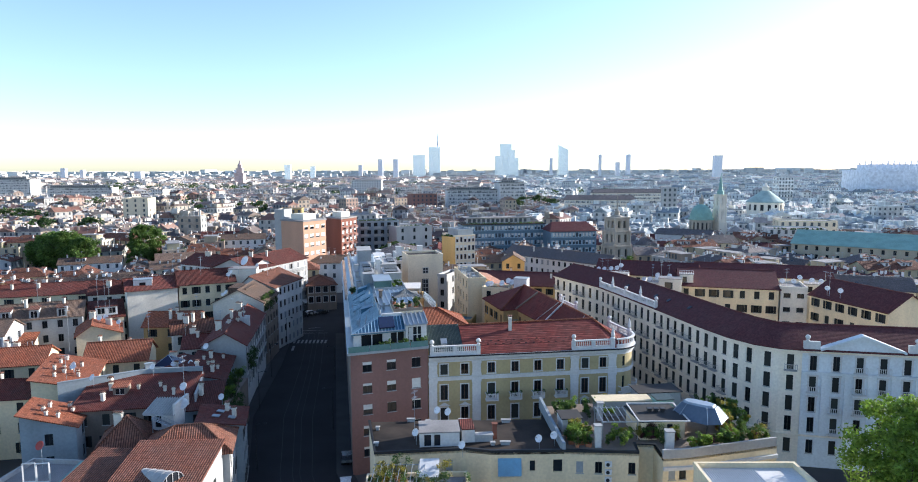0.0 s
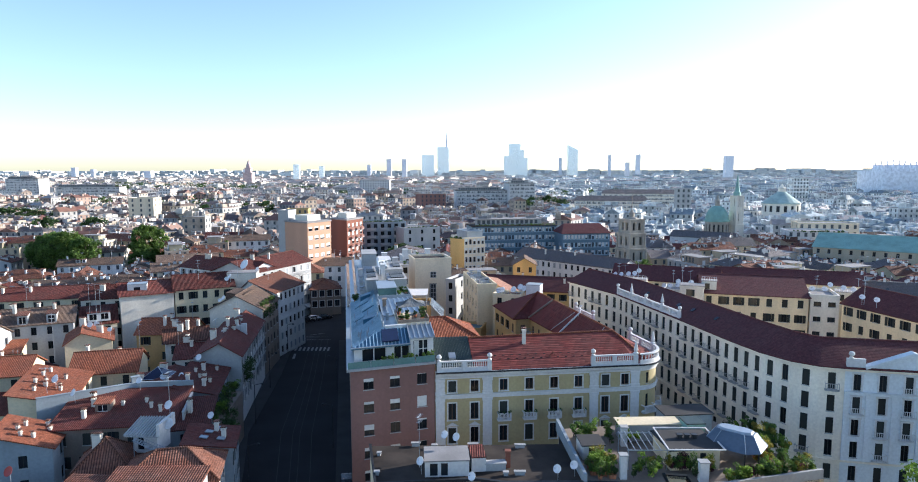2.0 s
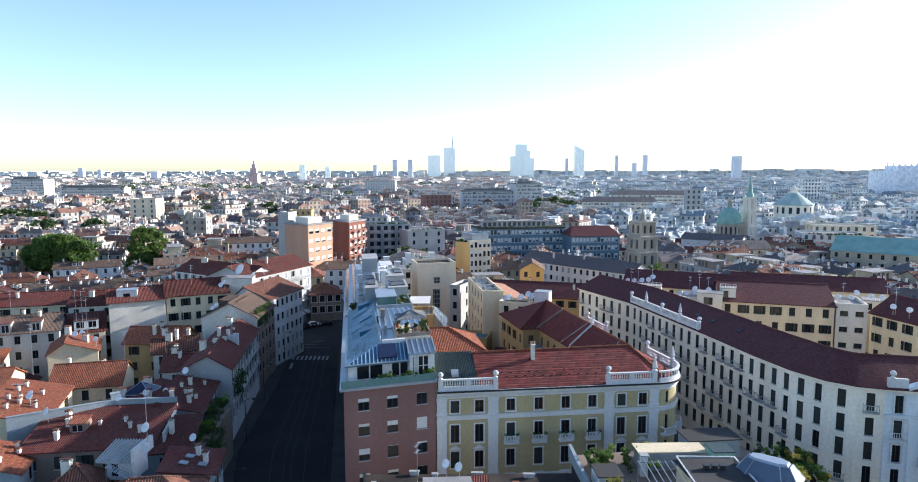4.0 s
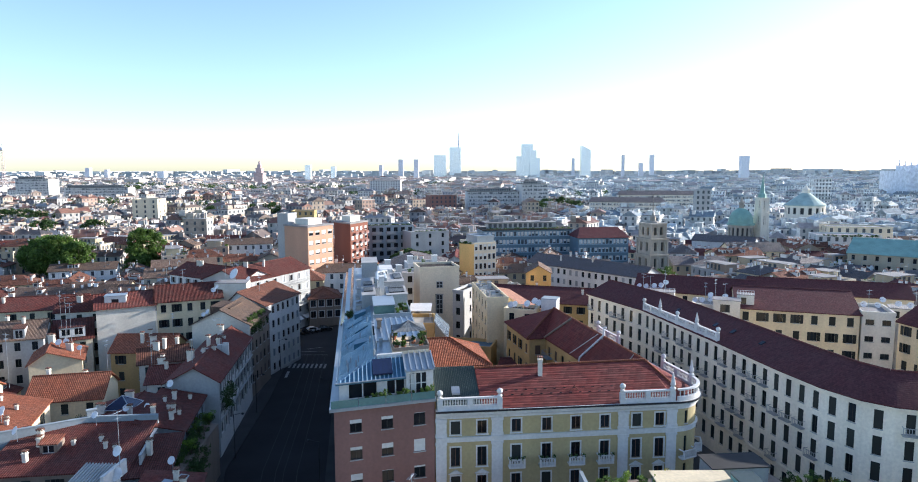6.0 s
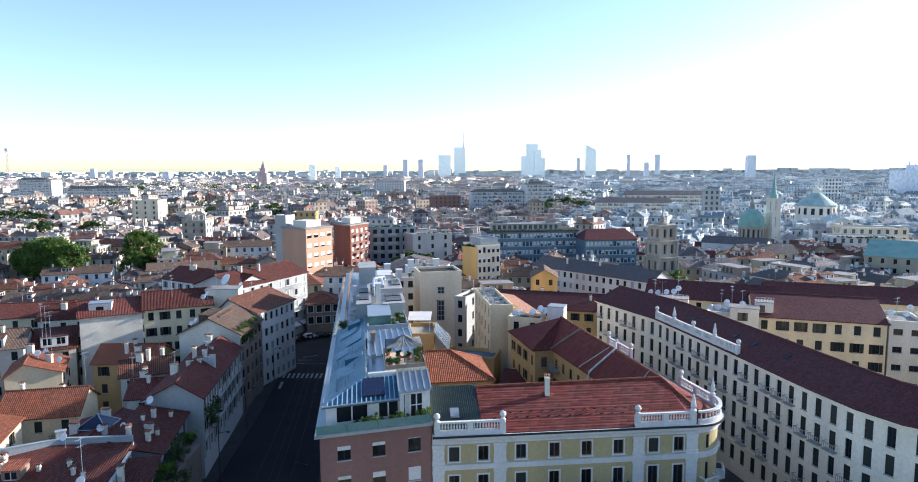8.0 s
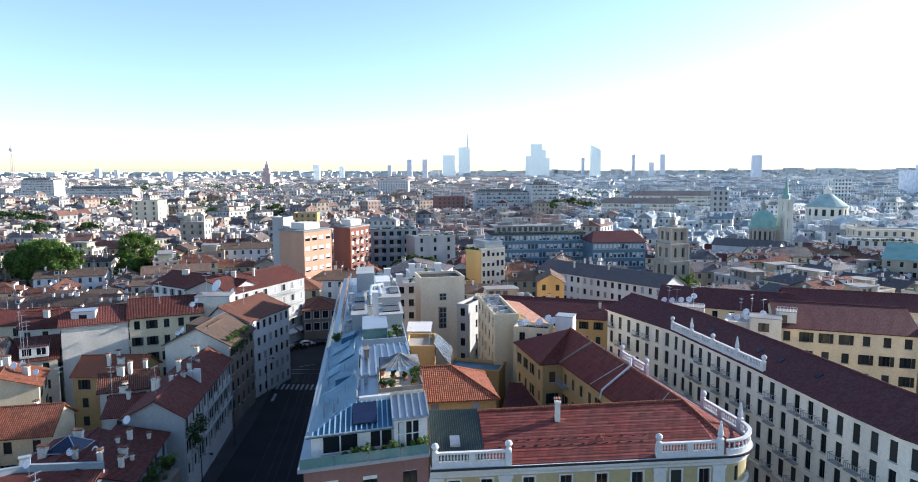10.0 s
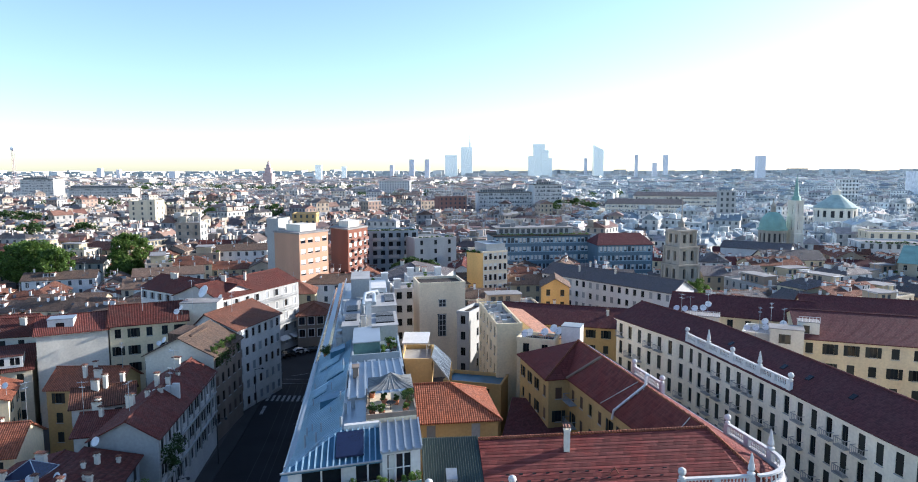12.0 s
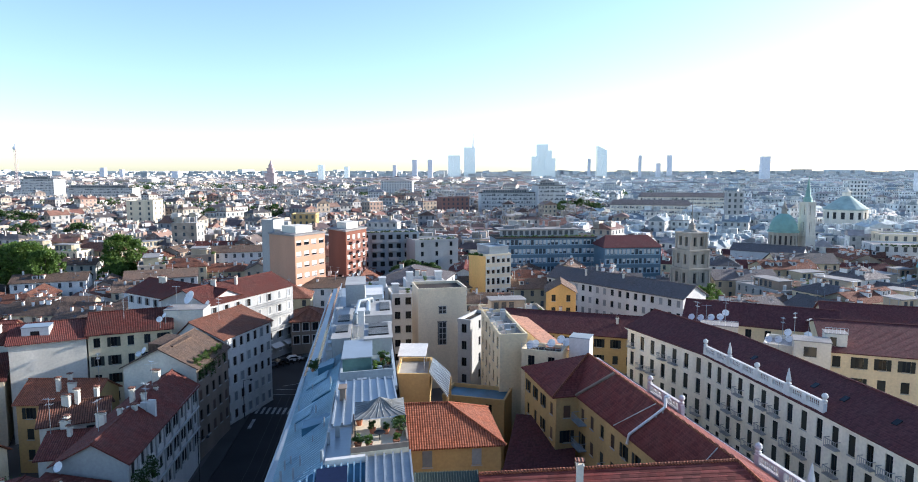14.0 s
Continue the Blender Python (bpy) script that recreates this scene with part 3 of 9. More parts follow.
        ridge = [(x + Vector((0, 0, 0.05)), y + Vector((0, 0, 0.05))) for x, y in ((k0, k1), (q[1], k1), (q[2], k1))]
    elif roof == "lean":
        fall = rise / D
        r.rows(P(-o, -o, h - o * fall), P(L + o, -o, h - o * fall), P(L + o, D + o, h + rise + o * fall), P(-o, D + o, h + rise + o * fall))
        g.face([P(L, 0, h), P(L, D, h), P(L, D, h + rise - 0.1)])
        g.face([P(0, D, h), P(0, 0, h), P(0, D, h + rise - 0.1)])
        g.face([P(L, D, h), P(0, D, h), P(0, D, h + rise - 0.1), P(L, D, h + rise - 0.1)])
    elif roof == "flat":
        t = 0.25
        r.slab([P(t, t, h - 0.5), P(L - t, t, h - 0.5), P(L - t, D - t, h - 0.5), P(t, D - t, h - 0.5)], 0.3)
        for s0, s1, t0, t1 in ((-0.08, L + 0.08, -0.08, t), (-0.08, L + 0.08, D - t, D + 0.08), (-0.08, t, t, D - t), (L - t, L + 0.08, t, D - t)):
            g.prism([P(s0, t0, h - 0.5), P(s1, t0, h - 0.5), P(s1, t1, h - 0.5), P(s0, t1, h - 0.5)],
                    [P(s0, t0, h + 0.08), P(s1, t0, h + 0.08), P(s1, t1, h + 0.08), P(s0, t1, h + 0.08)])
    part("wall", g, [wall, pane, street or wall], root)
    roof_ob = part("roof", r, [tile], root)
    if caps and ridge:
        k = Geo()
        for x, y in ridge:
            ridge_caps(k, x, y)
        part("ridge_tiles", k, [tile], roof_ob)
    for n in range(chimneys):
        s, t = rng.uniform(0.15, 0.85) * L, rng.uniform(0.2, 0.8) * D
        if roof == "gable":
            far = abs(t / D - off) / max(off, 1 - off) if along else abs(s / L - off) / max(off, 1 - off)
            z = h + rise * (1 - far)
        elif roof == "hip":
            z = h + rise * min(1, min(s, L - s, t, D - t) / (min(L, D) / 2))
        else:
            z = h - 0.5 if roof == "flat" else h + rise * t / D
        chimney_part(roof_ob, P(s, t, z - 0.5), rng.choice(stacks))
    root["eaves"] = h
    return root


chimney_cache = {}


def chimney_part(parent, place, kind):
    if kind not in chimney_cache:
        w, dp, hh = {"small": (0.5, 0.5, 1.5), "tall": (0.55, 0.55, 2.2), "wide": (1.1, 0.6, 1.7), "stub": (0.36, 0.36, 0.95)}[kind]
        g = Geo()
        g.box(-w / 2, w / 2, -dp / 2, dp / 2, 0, hh)
        g.box(-w / 2 - 0.07, w / 2 + 0.07, -dp / 2 - 0.07, dp / 2 + 0.07, hh, hh + 0.1)
        for x in (-w / 2 + 0.06, w / 2 - 0.06):
            for y in (-dp / 2 + 0.06, dp / 2 - 0.06):
                g.box(x - 0.05, x + 0.05, y - 0.05, y + 0.05, hh + 0.1, hh + 0.36)
        g.box(-w / 2 - 0.12, w / 2 + 0.12, -dp / 2 - 0.12, dp / 2 + 0.12, hh + 0.36, hh + 0.46, 1)
        chimney_cache[kind] = g.mesh("chimney", ["offwhite", "claytile"])
    ob = part("chimney", chimney_cache[kind], (), parent)
    ob.location = place
    return ob


# ---- ground and street ----
g = Geo()
g.face([(-4500, -400, 0), (4500, -400, 0), (4500, 4900, 0), (-4500, 4900, 0)])
thing("ground", "grey built-over ground reaching to the horizon", "ground", kind="structure", geo=g, mats=["ground"])
LEFT = [(-8, -120), (-21, 40), (-23.5, 63), (-26.5, 73.5), (-32.5, 88), (-36.8, 104), (-40.8, 118), (-44, 148), (-46.4, 163), (-49, 181)]
RIGHT = [(6, -120), (-7, 40), (-11, 76), (-12.7, 88), (-15.5, 94.4), (-19.6, 116), (-25.9, 149), (-30.5, 173), (-35.2, 197)]


def at_y(line, y):
    for (x0, y0), (x1, y1) in zip(line, line[1:]):
        if y0 <= y <= y1:
            return x0 + (x1 - x0) * (y - y0) / (y1 - y0)
    return line[-1][0] if y > line[-1][1] else line[0][0]


g = Geo()
ys = [-120, -40, 10, 40, 60, 75, 88, 95, 104, 118, 135, 150, 165, 181]
for y0, y1 in zip(ys, ys[1:]):
    g.slab([(at_y(LEFT, y0), y0, 0.02), (at_y(RIGHT, y0), y0, 0.02), (at_y(RIGHT, y1), y1, 0.02), (at_y(LEFT, y1), y1, 0.02)], 0.3)
g.slab([(-49, 181, 0.02), (-32.1, 181, 0.02), (-35.2, 197, 0.02), (-37, 225, 0.02), (-64, 225, 0.02), (-56, 190, 0.02)], 0.3)
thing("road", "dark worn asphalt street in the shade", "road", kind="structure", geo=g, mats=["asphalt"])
for line, side in ((LEFT, 1), (RIGHT, -1)):
    g = Geo()
    for y0, y1 in zip(ys, ys[1:]):
        a, b = at_y(line, y0), at_y(line, y1)
        w = 2.6 * side
        pts = [(a, y0, 0.16), (a + w, y0, 0.16), (b + w, y1, 0.16), (b, y1, 0.16)]
        g.slab(pts if side > 0 else pts[::-1], 0.4)
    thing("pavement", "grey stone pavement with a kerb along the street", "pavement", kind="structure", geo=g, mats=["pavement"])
g = Geo()
for k in range(9):
    x = -44.2 + k * 1.05
    g.slab([(x, 170.8, 0.03), (x + 0.5, 170.9, 0.03), (x + 0.1, 174.3, 0.03), (x - 0.4, 174.2, 0.03)], 0.02)
thing("zebra_crossing", "worn white zebra stripes on the asphalt", "road marking", kind="structure", geo=g, mats=["paint"])
g = Geo()
for off in (0.40, 0.5, 0.56, 0.66):
    for y0, y1 in zip(ys[:-1], ys[1:]):
        x0 = at_y(LEFT, y0) + (at_y(RIGHT, y0) - at_y(LEFT, y0)) * off
        x1 = at_y(LEFT, y1) + (at_y(RIGHT, y1) - at_y(LEFT, y1)) * off
        g.slab([(x0, y0, 0.028), (x0 + 0.1, y0, 0.028), (x1 + 0.1, y1, 0.028), (x1, y1, 0.028)], 0.02)
thing("tram_rails", "steel tram rails set in the asphalt", "tram rails", kind="structure", geo=g, mats=["rail"])


# ---- pink apartment block with the metal roof ----
A0, A1 = Vector((-15.6, 94.4)), Vector((-4.3, 98.4))
AU = (A1 - A0).normalized()
AT = Vector((-0.187, 0.982)).normalized()


def AP(s, t, z=None):
    p = A0 + AU * s + AT * t
    return (p.x, p.y) if z is None else Vector((p.x, p.y, z))


rng = random.Random(4)
block = thing("apartment_block", "pink plastered apartment block with a blue-grey sheet metal penthouse roof", "apartment building")
g = Geo()
AL = (A1 - A0).length
rowsA = [(z, 1.55) for z in (15.9, 12.6, 9.3, 6.0, 2.7)]
holes = [(u - 0.7, u + 0.7, s, s + h) for u in (2.5, 6.2, 10.1) for s, h in rowsA]
g.facade(A0, A1, 0, 19.0, holes)
blinds = ["blind0.3", "blind0.25", "blind0.05", "blind0.25", "blind0.4", "blind0.98", "blind0.5", "blind0.05", "blind0.15"]
k = 0
for s, h in rowsA:
    for u in (2.5, 6.2, 10.1):
        put_window(block, axes(A0, A1, s, u), 1.4, h, (False, blinds[k % 9], 2))
        k += 1
part("front_wall", g, ["pink"], block, "pink plaster wall")
g = Geo()
g.facade(AP(0, 100), AP(0, 0), 0, 19.0)
g.facade(AP(AL, 0), AP(AL, 18), 0, 19.0)
g.facade(AP(AL, 18), AP(AL, 64), 0, 22.0)
g.facade(AP(AL, 64), AP(AL - 0.6, 100), 0, 20.0)
g.facade(AP(AL - 0.6, 100), AP(0, 100), 0, 20.0)
part("side_wall", g, ["brownplaster"], block, "shaded brown side wall along the street")
# ledge and gutter round the top
g = Geo()
g.prism([AP(-0.5, -0.5, 18.75), AP(AL + 0.1, -0.5, 18.75), AP(AL + 0.1, 1.9, 18.75), AP(-0.5, 1.9, 18.75)],
        [AP(-0.5, -0.5, 19.1), AP(AL + 0.1, -0.5, 19.1), AP(AL + 0.1, 1.9, 19.1), AP(-0.5, 1.9, 19.1)])
g.prism([AP(-0.5, 1.9, 18.75), AP(1.2, 1.9, 18.75), AP(1.2, 100, 18.75), AP(-0.5, 100, 18.75)],
        [AP(-0.5, 1.9, 19.1), AP(1.2, 1.9, 19.1), AP(1.2, 100, 19.1), AP(-0.5, 100, 19.1)])
part("ledge", g, ["zinc"], block, "pale metal ledge with a gutter")
# penthouse walls
g = Geo()
g.facade(AP(0.6, 1.6), AP(8.6, 1.9), 19.1, 21.6, [(1.0, 4.6, 19.35, 21.25), (5.6, 8.0, 19.35, 21.25)], 0.3)
g.facade(AP(8.6, 1.2), AP(AL, 1.3), 19.1, 22.3, [(0.35, 2.6, 19.3, 22.0)], 0.3)
g.facade(AP(8.6, 1.9), AP(8.6, 1.2), 19.1, 22.3)
g.facade(AP(0.6, 8), AP(0.6, 1.6), 19.1, 20.4)
g.facade(AP(AL, 1.3), AP(AL, 18), 19.0, 22.6)
penthouse = part("penthouse_wall", g, ["white"], block, "white penthouse wall with wide glazed openings")
for u, w in ((2.8, 3.6), (6.8, 2.4)):
    m = axes(AP(0.6, 1.6), AP(8.6, 1.9), 19.35, u)
    ob = put_window(penthouse, m, w, 1.9, (False, "", 2 if w > 3 else 2))
put_window(penthouse, axes(AP(8.6, 1.2), AP(AL, 1.3), 19.3, 1.48), 2.25, 2.7, (False, "", 3))
for u, w, h in ((2.8, 3.6, 1.9), (6.8, 2.4, 1.9)):
    m = axes(AP(0.6, 1.6), AP(8.6, 1.9), 19.35, u)
    g = Geo()
    for x in (-w / 2 + 0.07, -0.02, w / 2 - 0.07):
        g.box(x - 0.07, x + 0.07, -0.02, 0.11, 0, h, m=m)
    for z in (0.05, h - 0.06):
        g.box(-w / 2, w / 2, -0.01, 0.1, z - 0.05, z + 0.05, m=m)
    part("door_frame", g, ["white"], penthouse)
g = Geo()
m = axes(AP(8.6, 1.2), AP(AL, 1.3), 19.3, 1.48)
for x in (-1.1, -0.35, 0.4, 1.1):
    g.box(x - 0.06, x + 0.06, -0.02, 0.11, 0, 2.7, m=m)
g.box(-1.1, 1.1, -0.01, 0.1, 2.6, 2.7, m=m)
g.box(-1.1, 1.1, -0.01, 0.1, 1.3, 1.38, m=m)
part("door_frame", g, ["white"], penthouse)
g = Geo()
g.box(-0.9, -0.2, 0.115, 0.15, 0.1, 2.5, m=m)
part("curtain", g, ["blind"], penthouse, "pale drawn curtain")
# glass rail
g = Geo()
for s0, s1 in ((-0.3, 2.8), (2.9, 6.0), (6.1, 9.1), (9.2, AL)):
    a, b = AP(s0, -0.3), AP(s1, -0.3)
    g.quadbox(a, b, AP(s1, -0.27), AP(s0, -0.27), 19.1, 20.0)
part("glass_rail", g, ["glassgreen"], block, "green-tinted glass terrace rail")
# metal roof: slope to the front, slope to the street, with standing seams
def seamed(g, e0, e1, t1, t0, step=0.62, thick=0.14, seam=0):
    """Sheet metal slope with raised seams running from eave to top."""
    e0, e1, t0, t1 = (Vector(p) for p in (e0, e1, t0, t1))
    g.slab([e0, e1, t1, t0], thick)
    n = max(2, int((e1 - e0).length / step))
    for k in range(n + 1):
        a, b = e0.lerp(e1, k / n), t0.lerp(t1, k / n)
        w = (e1 - e0).normalized() * 0.075
        up = Vector((0, 0, 0.2))
        g.prism([a - w, a + w, b + w, b - w], [a - w + up, a + w + up, b + w + up, b - w + up], seam)


def block_box(g, s0, s1, t0, t1, z0, z1, mat=0):
    g.prism([AP(s0, t0, z0), AP(s1, t0, z0), AP(s1, t1, z0), AP(s0, t1, z0)], [AP(s0, t0, z1), AP(s1, t0, z1), AP(s1, t1, z1), AP(s0, t1, z1)], mat)


g = Geo()
front_eave = (AP(0.2, 0.9, 21.5), AP(8.6, 1.1, 21.5), AP(8.6, 5.6, 23.0), AP(5.0, 5.4, 23.0))
g.slab(front_eave, 0.14)
for k in range(17):
    s_ = 0.3 + k * 0.515
    rise_ = min(1.0, (s_ - 0.2) / 4.8)
    a = front_eave[0].lerp(front_eave[1], (s_ - 0.2) / 8.4)
    b = AP(s_, 0.92 + 4.5 * rise_, 21.5 + 1.5 * rise_)
    w, up = AU.to_3d() * 0.06, Vector((0, 0, 0.17))
    g.prism([a - w, a + w, b + w, b - w], [a - w + up, a + w + up, b + w + up, b - w + up], 1)
part("front_roof", g, ["metal", "seam"], block, "blue-grey standing-seam metal slope")
g = Geo()
seamed(g, AP(8.5, 0.8, 22.35), AP(AL + 0.1, 0.9, 22.35), AP(AL + 0.1, 5.6, 23.15), AP(8.5, 5.6, 23.15))
part("dormer_roof", g, ["zinc"], block, "grey standing-seam dormer roof")
t = 0.9
for t1, zt in ((8.5, 23.0), (16, 22.9), (24.5, 22.6), (33, 22.5), (40, 22.4)):
    g = Geo()
    if t < 1:
        g.slab([AP(0.4, t1, 20.0), AP(0.4, t, 21.45), AP(5.0, 5.4, zt), AP(5.0, t1, zt)], 0.14)
        for k in range(15):
            t_ = 1.2 + k * 0.5
            rise_ = min(1.0, (t_ - t) / 4.5)
            a = AP(0.4, t_, 21.45 - 1.45 * (t_ - t) / (t1 - t))
            b = AP(0.4 + 4.6 * rise_, t_, a.z + (zt - a.z) * rise_)
            w, up = AT.to_3d() * 0.06, Vector((0, 0, 0.17))
            g.prism([a - w, b - w, b + w, a + w], [a - w + up, b - w + up, b + w + up, a + w + up], 1)
    else:
        seamed(g, AP(0.4, t1, 20.0), AP(0.4, t, 20.0), AP(5.0, t, zt), AP(5.0, t1, zt), 0.55, seam=1)
    part("street_roof", g, ["metal", "seam"], block, "blue-grey standing-seam metal slope above the street")
    t = t1 + 0.3
g = Geo()
block_box(g, 4.9, AL, 5.4, 17, 22.4, 22.98)
block_box(g, 4.9, AL - 0.2, 24.6, 64, 22.0, 22.5)
block_box(g, 0.5, 4.9, 40, 100, 19.4, 20.4)
block_box(g, 4.9, AL - 0.6, 64, 100, 19.4, 20.8)
part("flat_roof", g, ["zinc"], block, "pale sheet metal flat roof")
g = Geo()
seamed(g, AP(5.3, 13, 23.15), AP(11.6, 13, 23.15), AP(11.2, 24.5, 23.5), AP(5.3, 24.5, 23.5), 0.8)
part("middle_roof", g, ["zinc"], block, "pale grey standing-seam sheet roof")
for t0, s1 in ((15.5, 4.9), (34.5, 4.2)):
    g = Geo()
    g.prism([AP(2.3, t0, 21.2), AP(s1, t0, 22.3), AP(s1, t0 + 2.2, 22.3), AP(2.3, t0 + 2.2, 21.2)],
            [AP(2.3, t0, 22.2), AP(s1, t0, 22.75), AP(s1, t0 + 2.2, 22.75), AP(2.3, t0 + 2.2, 22.2)])
    part("roof_hatch", g, ["metal"], block)
g = Geo()
g.prism([AP(4.6, 1.7, 21.95), AP(7.0, 1.7, 21.95), AP(7.0, 4.6, 22.95), AP(4.6, 4.6, 22.95)],
        [AP(4.6, 1.7, 22.1), AP(7.0, 1.7, 22.1), AP(7.0, 4.6, 23.1), AP(4.6, 4.6, 23.1)])
part("solar_panel", g, ["panel"], block, "dark blue solar panel")
g = Geo()
block_box(g, 5.2, 8.4, 5.2, 5.7, 22.9, 23.4)
part("ridge_upstand", g, ["white"], block)
for n in range(32):
    t0, t1 = 40.5 + n * 1.9, 42.2 + n * 1.9
    g = Geo()
    g.prism([AP(-0.2, t0, 19.15), AP(1.9, t0, 20.6), AP(1.9, t1, 20.6), AP(-0.2, t1, 19.15)],
            [AP(-0.2, t0, 19.3), AP(1.9, t0, 20.8), AP(1.9, t1, 20.8), AP(-0.2, t1, 19.3)])
    part("roof_pane", g, ["panel"], block)
g = Geo()
for n in range(13):
    t0 = 42 + n * 4.6
    block_box(g, 2.1, 2.3, t0, t0 + 4.2, 21.2, 21.35)
    block_box(g, 2.1, 2.2, t0, t0 + 0.1, 20.3, 21.2)
part("service_rail", g, ["zinc"], block)


# ---- things on the metal roof ----
def roof_box(name, label, category, s0, s1, t0, t1, z0, z1, mat, top=None, grilles=(), holes=()):
    root = thing(name, label, category)
    g = Geo()
    g.facade(AP(s0, t0), AP(s1, t0), z0, z1, holes, 0.15, back=1)
    g.facade(AP(s1, t0), AP(s1, t1), z0, z1)
    g.facade(AP(s1, t1), AP(s0, t1), z0, z1)
    g.facade(AP(s0, t1), AP(s0, t0), z0, z1)
    part("wall", g, [mat, "glass"], root)
    g = Geo()
    block_box(g, s0 - 0.12, s1 + 0.12, t0 - 0.12, t1 + 0.12, z1, z1 + 0.12)
    part("lid", g, [top or mat], root)
    for a, b, c, d in grilles:
        g = Geo()
        block_box(g, a, b, c, d, z1 + 0.12, z1 + 0.3)
        grille = part("grille", g, ["dark"], root, "dark ventilation grille")
        n = max(2, int((d - c) / 0.5))
        for k in range(n):
            g = Geo()
            block_box(g, a, b, c + (d - c) * (k + 0.3) / n, c + (d - c) * (k + 0.5) / n, z1 + 0.3, z1 + 0.36)
            part("slat", g, ["concrete"], grille)
    return root


roof_box("plant_room", "grey plant box with dark ventilation grilles", "plant room", 3.7, 6.0, 39.5, 58, 20.4, 24.4, "palegrey", "concrete", ((4.0, 5.7, 42.5, 46.5), (4.0, 5.7, 49, 53)))
roof_box("plant_room", "grey-white plant room with a sunken dark top", "plant room", 8.0, 11.6, 37.5, 46, 22.5, 24.6, "palegrey", "concrete", ((8.5, 11.2, 39.0, 42.5), (8.5, 11.2, 43.2, 45.4)))
roof_box("plant_room", "pale plant room with pipes on top", "plant room", 7.8, 12.0, 52, 63, 20.8, 24.4, "palegrey", "concrete", ((10.2, 11.8, 55, 61),))
roof_box("lift_house", "pale grey lift house at the far end", "roof house", 3.9, 7.6, 80, 90, 20.4, 24.4, "palegrey", "concrete")
roof_box("roof_house", "white roof house with small windows", "roof house", 8.0, 10.8, 72, 79, 20.8, 23.8, "white", None, (), ((0.5, 1.2, 21.6, 23.0), (1.6, 2.3, 21.6, 23.0)))
roof_box("vent_stack", "tall white vent stack", "vent", 7.0, 7.9, 47.5, 49.5, 22.5, 26.2, "white")
roof_box("vent_stack", "small metal vent stack", "vent", 5.7, 6.1, 10.6, 11.0, 22.98, 24.0, "zinc")
roof_box("vent_stack", "small metal vent stack", "vent", 5.7, 6.3, 19.0, 20.2, 23.2, 24.5, "brownplaster")
roof_box("glass_lantern", "glass-fronted roof room with a pale metal top", "roof house", 5.5, 8.9, 30, 38, 22.5, 24.4, "glassgreen", "zinc")
g = Geo()
for s0, s1, t0, t1 in ((8.9, 11.5, 27.8, 28.0), (11.3, 11.5, 28.0, 36), (5.3, 8.9, 27.8, 28.0), (5.3, 5.5, 28, 30)):
    block_box(g, s0, s1, t0, t1, 22.5, 23.5)
thing("terrace_parapet", "blue-grey terrace parapet round the roof room", "parapet", geo=g, mats=["bluegrey"])


def duct(label, pts, r=0.28):
    root = thing("duct", label, "duct")
    for a, b in zip(pts, pts[1:]):
        g = Geo()
        g.tube(a, b, r, 9)
        part("pipe", g, ["zinc"], root)


duct("bent galvanised air duct on the roof", [AP(6.6, 50, 20.8), AP(6.6, 50, 25.2), AP(6.9, 60, 25.2), AP(9.0, 62, 25.2), AP(9.0, 62, 24.5)])
duct("galvanised air duct lying on the plant room", [AP(8.4, 53, 24.8), AP(8.4, 62, 24.8)], 0.35)
duct("galvanised pipe beside the plant box", [AP(6.5, 42, 20.8), AP(6.5, 57, 21.8)], 0.2)
duct("short round roof pipe", [AP(1.6, 6.5, 20.9), AP(1.6, 6.5, 22.4)], 0.1)
duct("short round roof pipe", [AP(2.6, 6.2, 21.3), AP(2.6, 6.2, 22.7)], 0.1)
duct("short round roof pipe", [AP(4.9, 6.0, 22.8), AP(4.9, 6.0, 24.0)], 0.14)
duct("short round roof pipe", [AP(5.2, 9.4, 22.9), AP(5.2, 9.4, 24.1)], 0.14)

for s_, t_, h_ in ((1.4, 10.4, 1.0), (1.9, 10.5, 1.0), (2.9, 8.6, 1.2), (3.6, 12.4, 0.9), (4.5, 14.2, 1.3), (1.3, 19.0, 0.9), (3.2, 20.6, 1.0), (4.3, 27.0, 1.2), (2.0, 30.2, 0.8), (4.2, 37.4, 1.1), (1.0, 25.2, 0.8)):
    z_ = 20.0 + 2.6 * (s_ - 0.4) / 4.6
    duct("short pale roof vent pipe", [AP(s_, t_, z_ - 0.2), AP(s_, t_, z_ + h_)], 0.07)
for n, (s0, s1, t0, t1) in enumerate(((1.2, 3.4, 11.2, 14.6), (1.0, 2.6, 21.2, 23.4), (2.4, 4.4, 25.2, 28.4), (1.2, 3.6, 31.2, 33.4))):
    z0, z1 = (20.0 + 2.6 * (s - 0.4) / 4.6 for s in (s0, s1))
    g = Geo()
    seamed(g, AP(s0, t1, z0 + 0.3), AP(s0, t0, z0 + 0.3), AP(s1, t0, z1 + 0.25), AP(s1, t1, z1 + 0.25), 0.45, 0.3, 1)
    thing("raised_roof_panel", "raised blue-grey sheet metal panel on the street slope", "roof panel", geo=g, mats=["metal", "seam"])
g = Geo()
for a, b in (((0.3, 2.0, 21.6), (0.3, 38.0, 20.25)), ((5.0, 6.0, 23.2), (5.0, 24.0, 22.8)), ((0.1, 0.7, 21.65), (8.6, 0.9, 21.65)), ((5.1, 24.4, 22.9), (11.4, 24.4, 23.7))):
    g.tube(AP(*a), AP(*b), 0.09, 5)
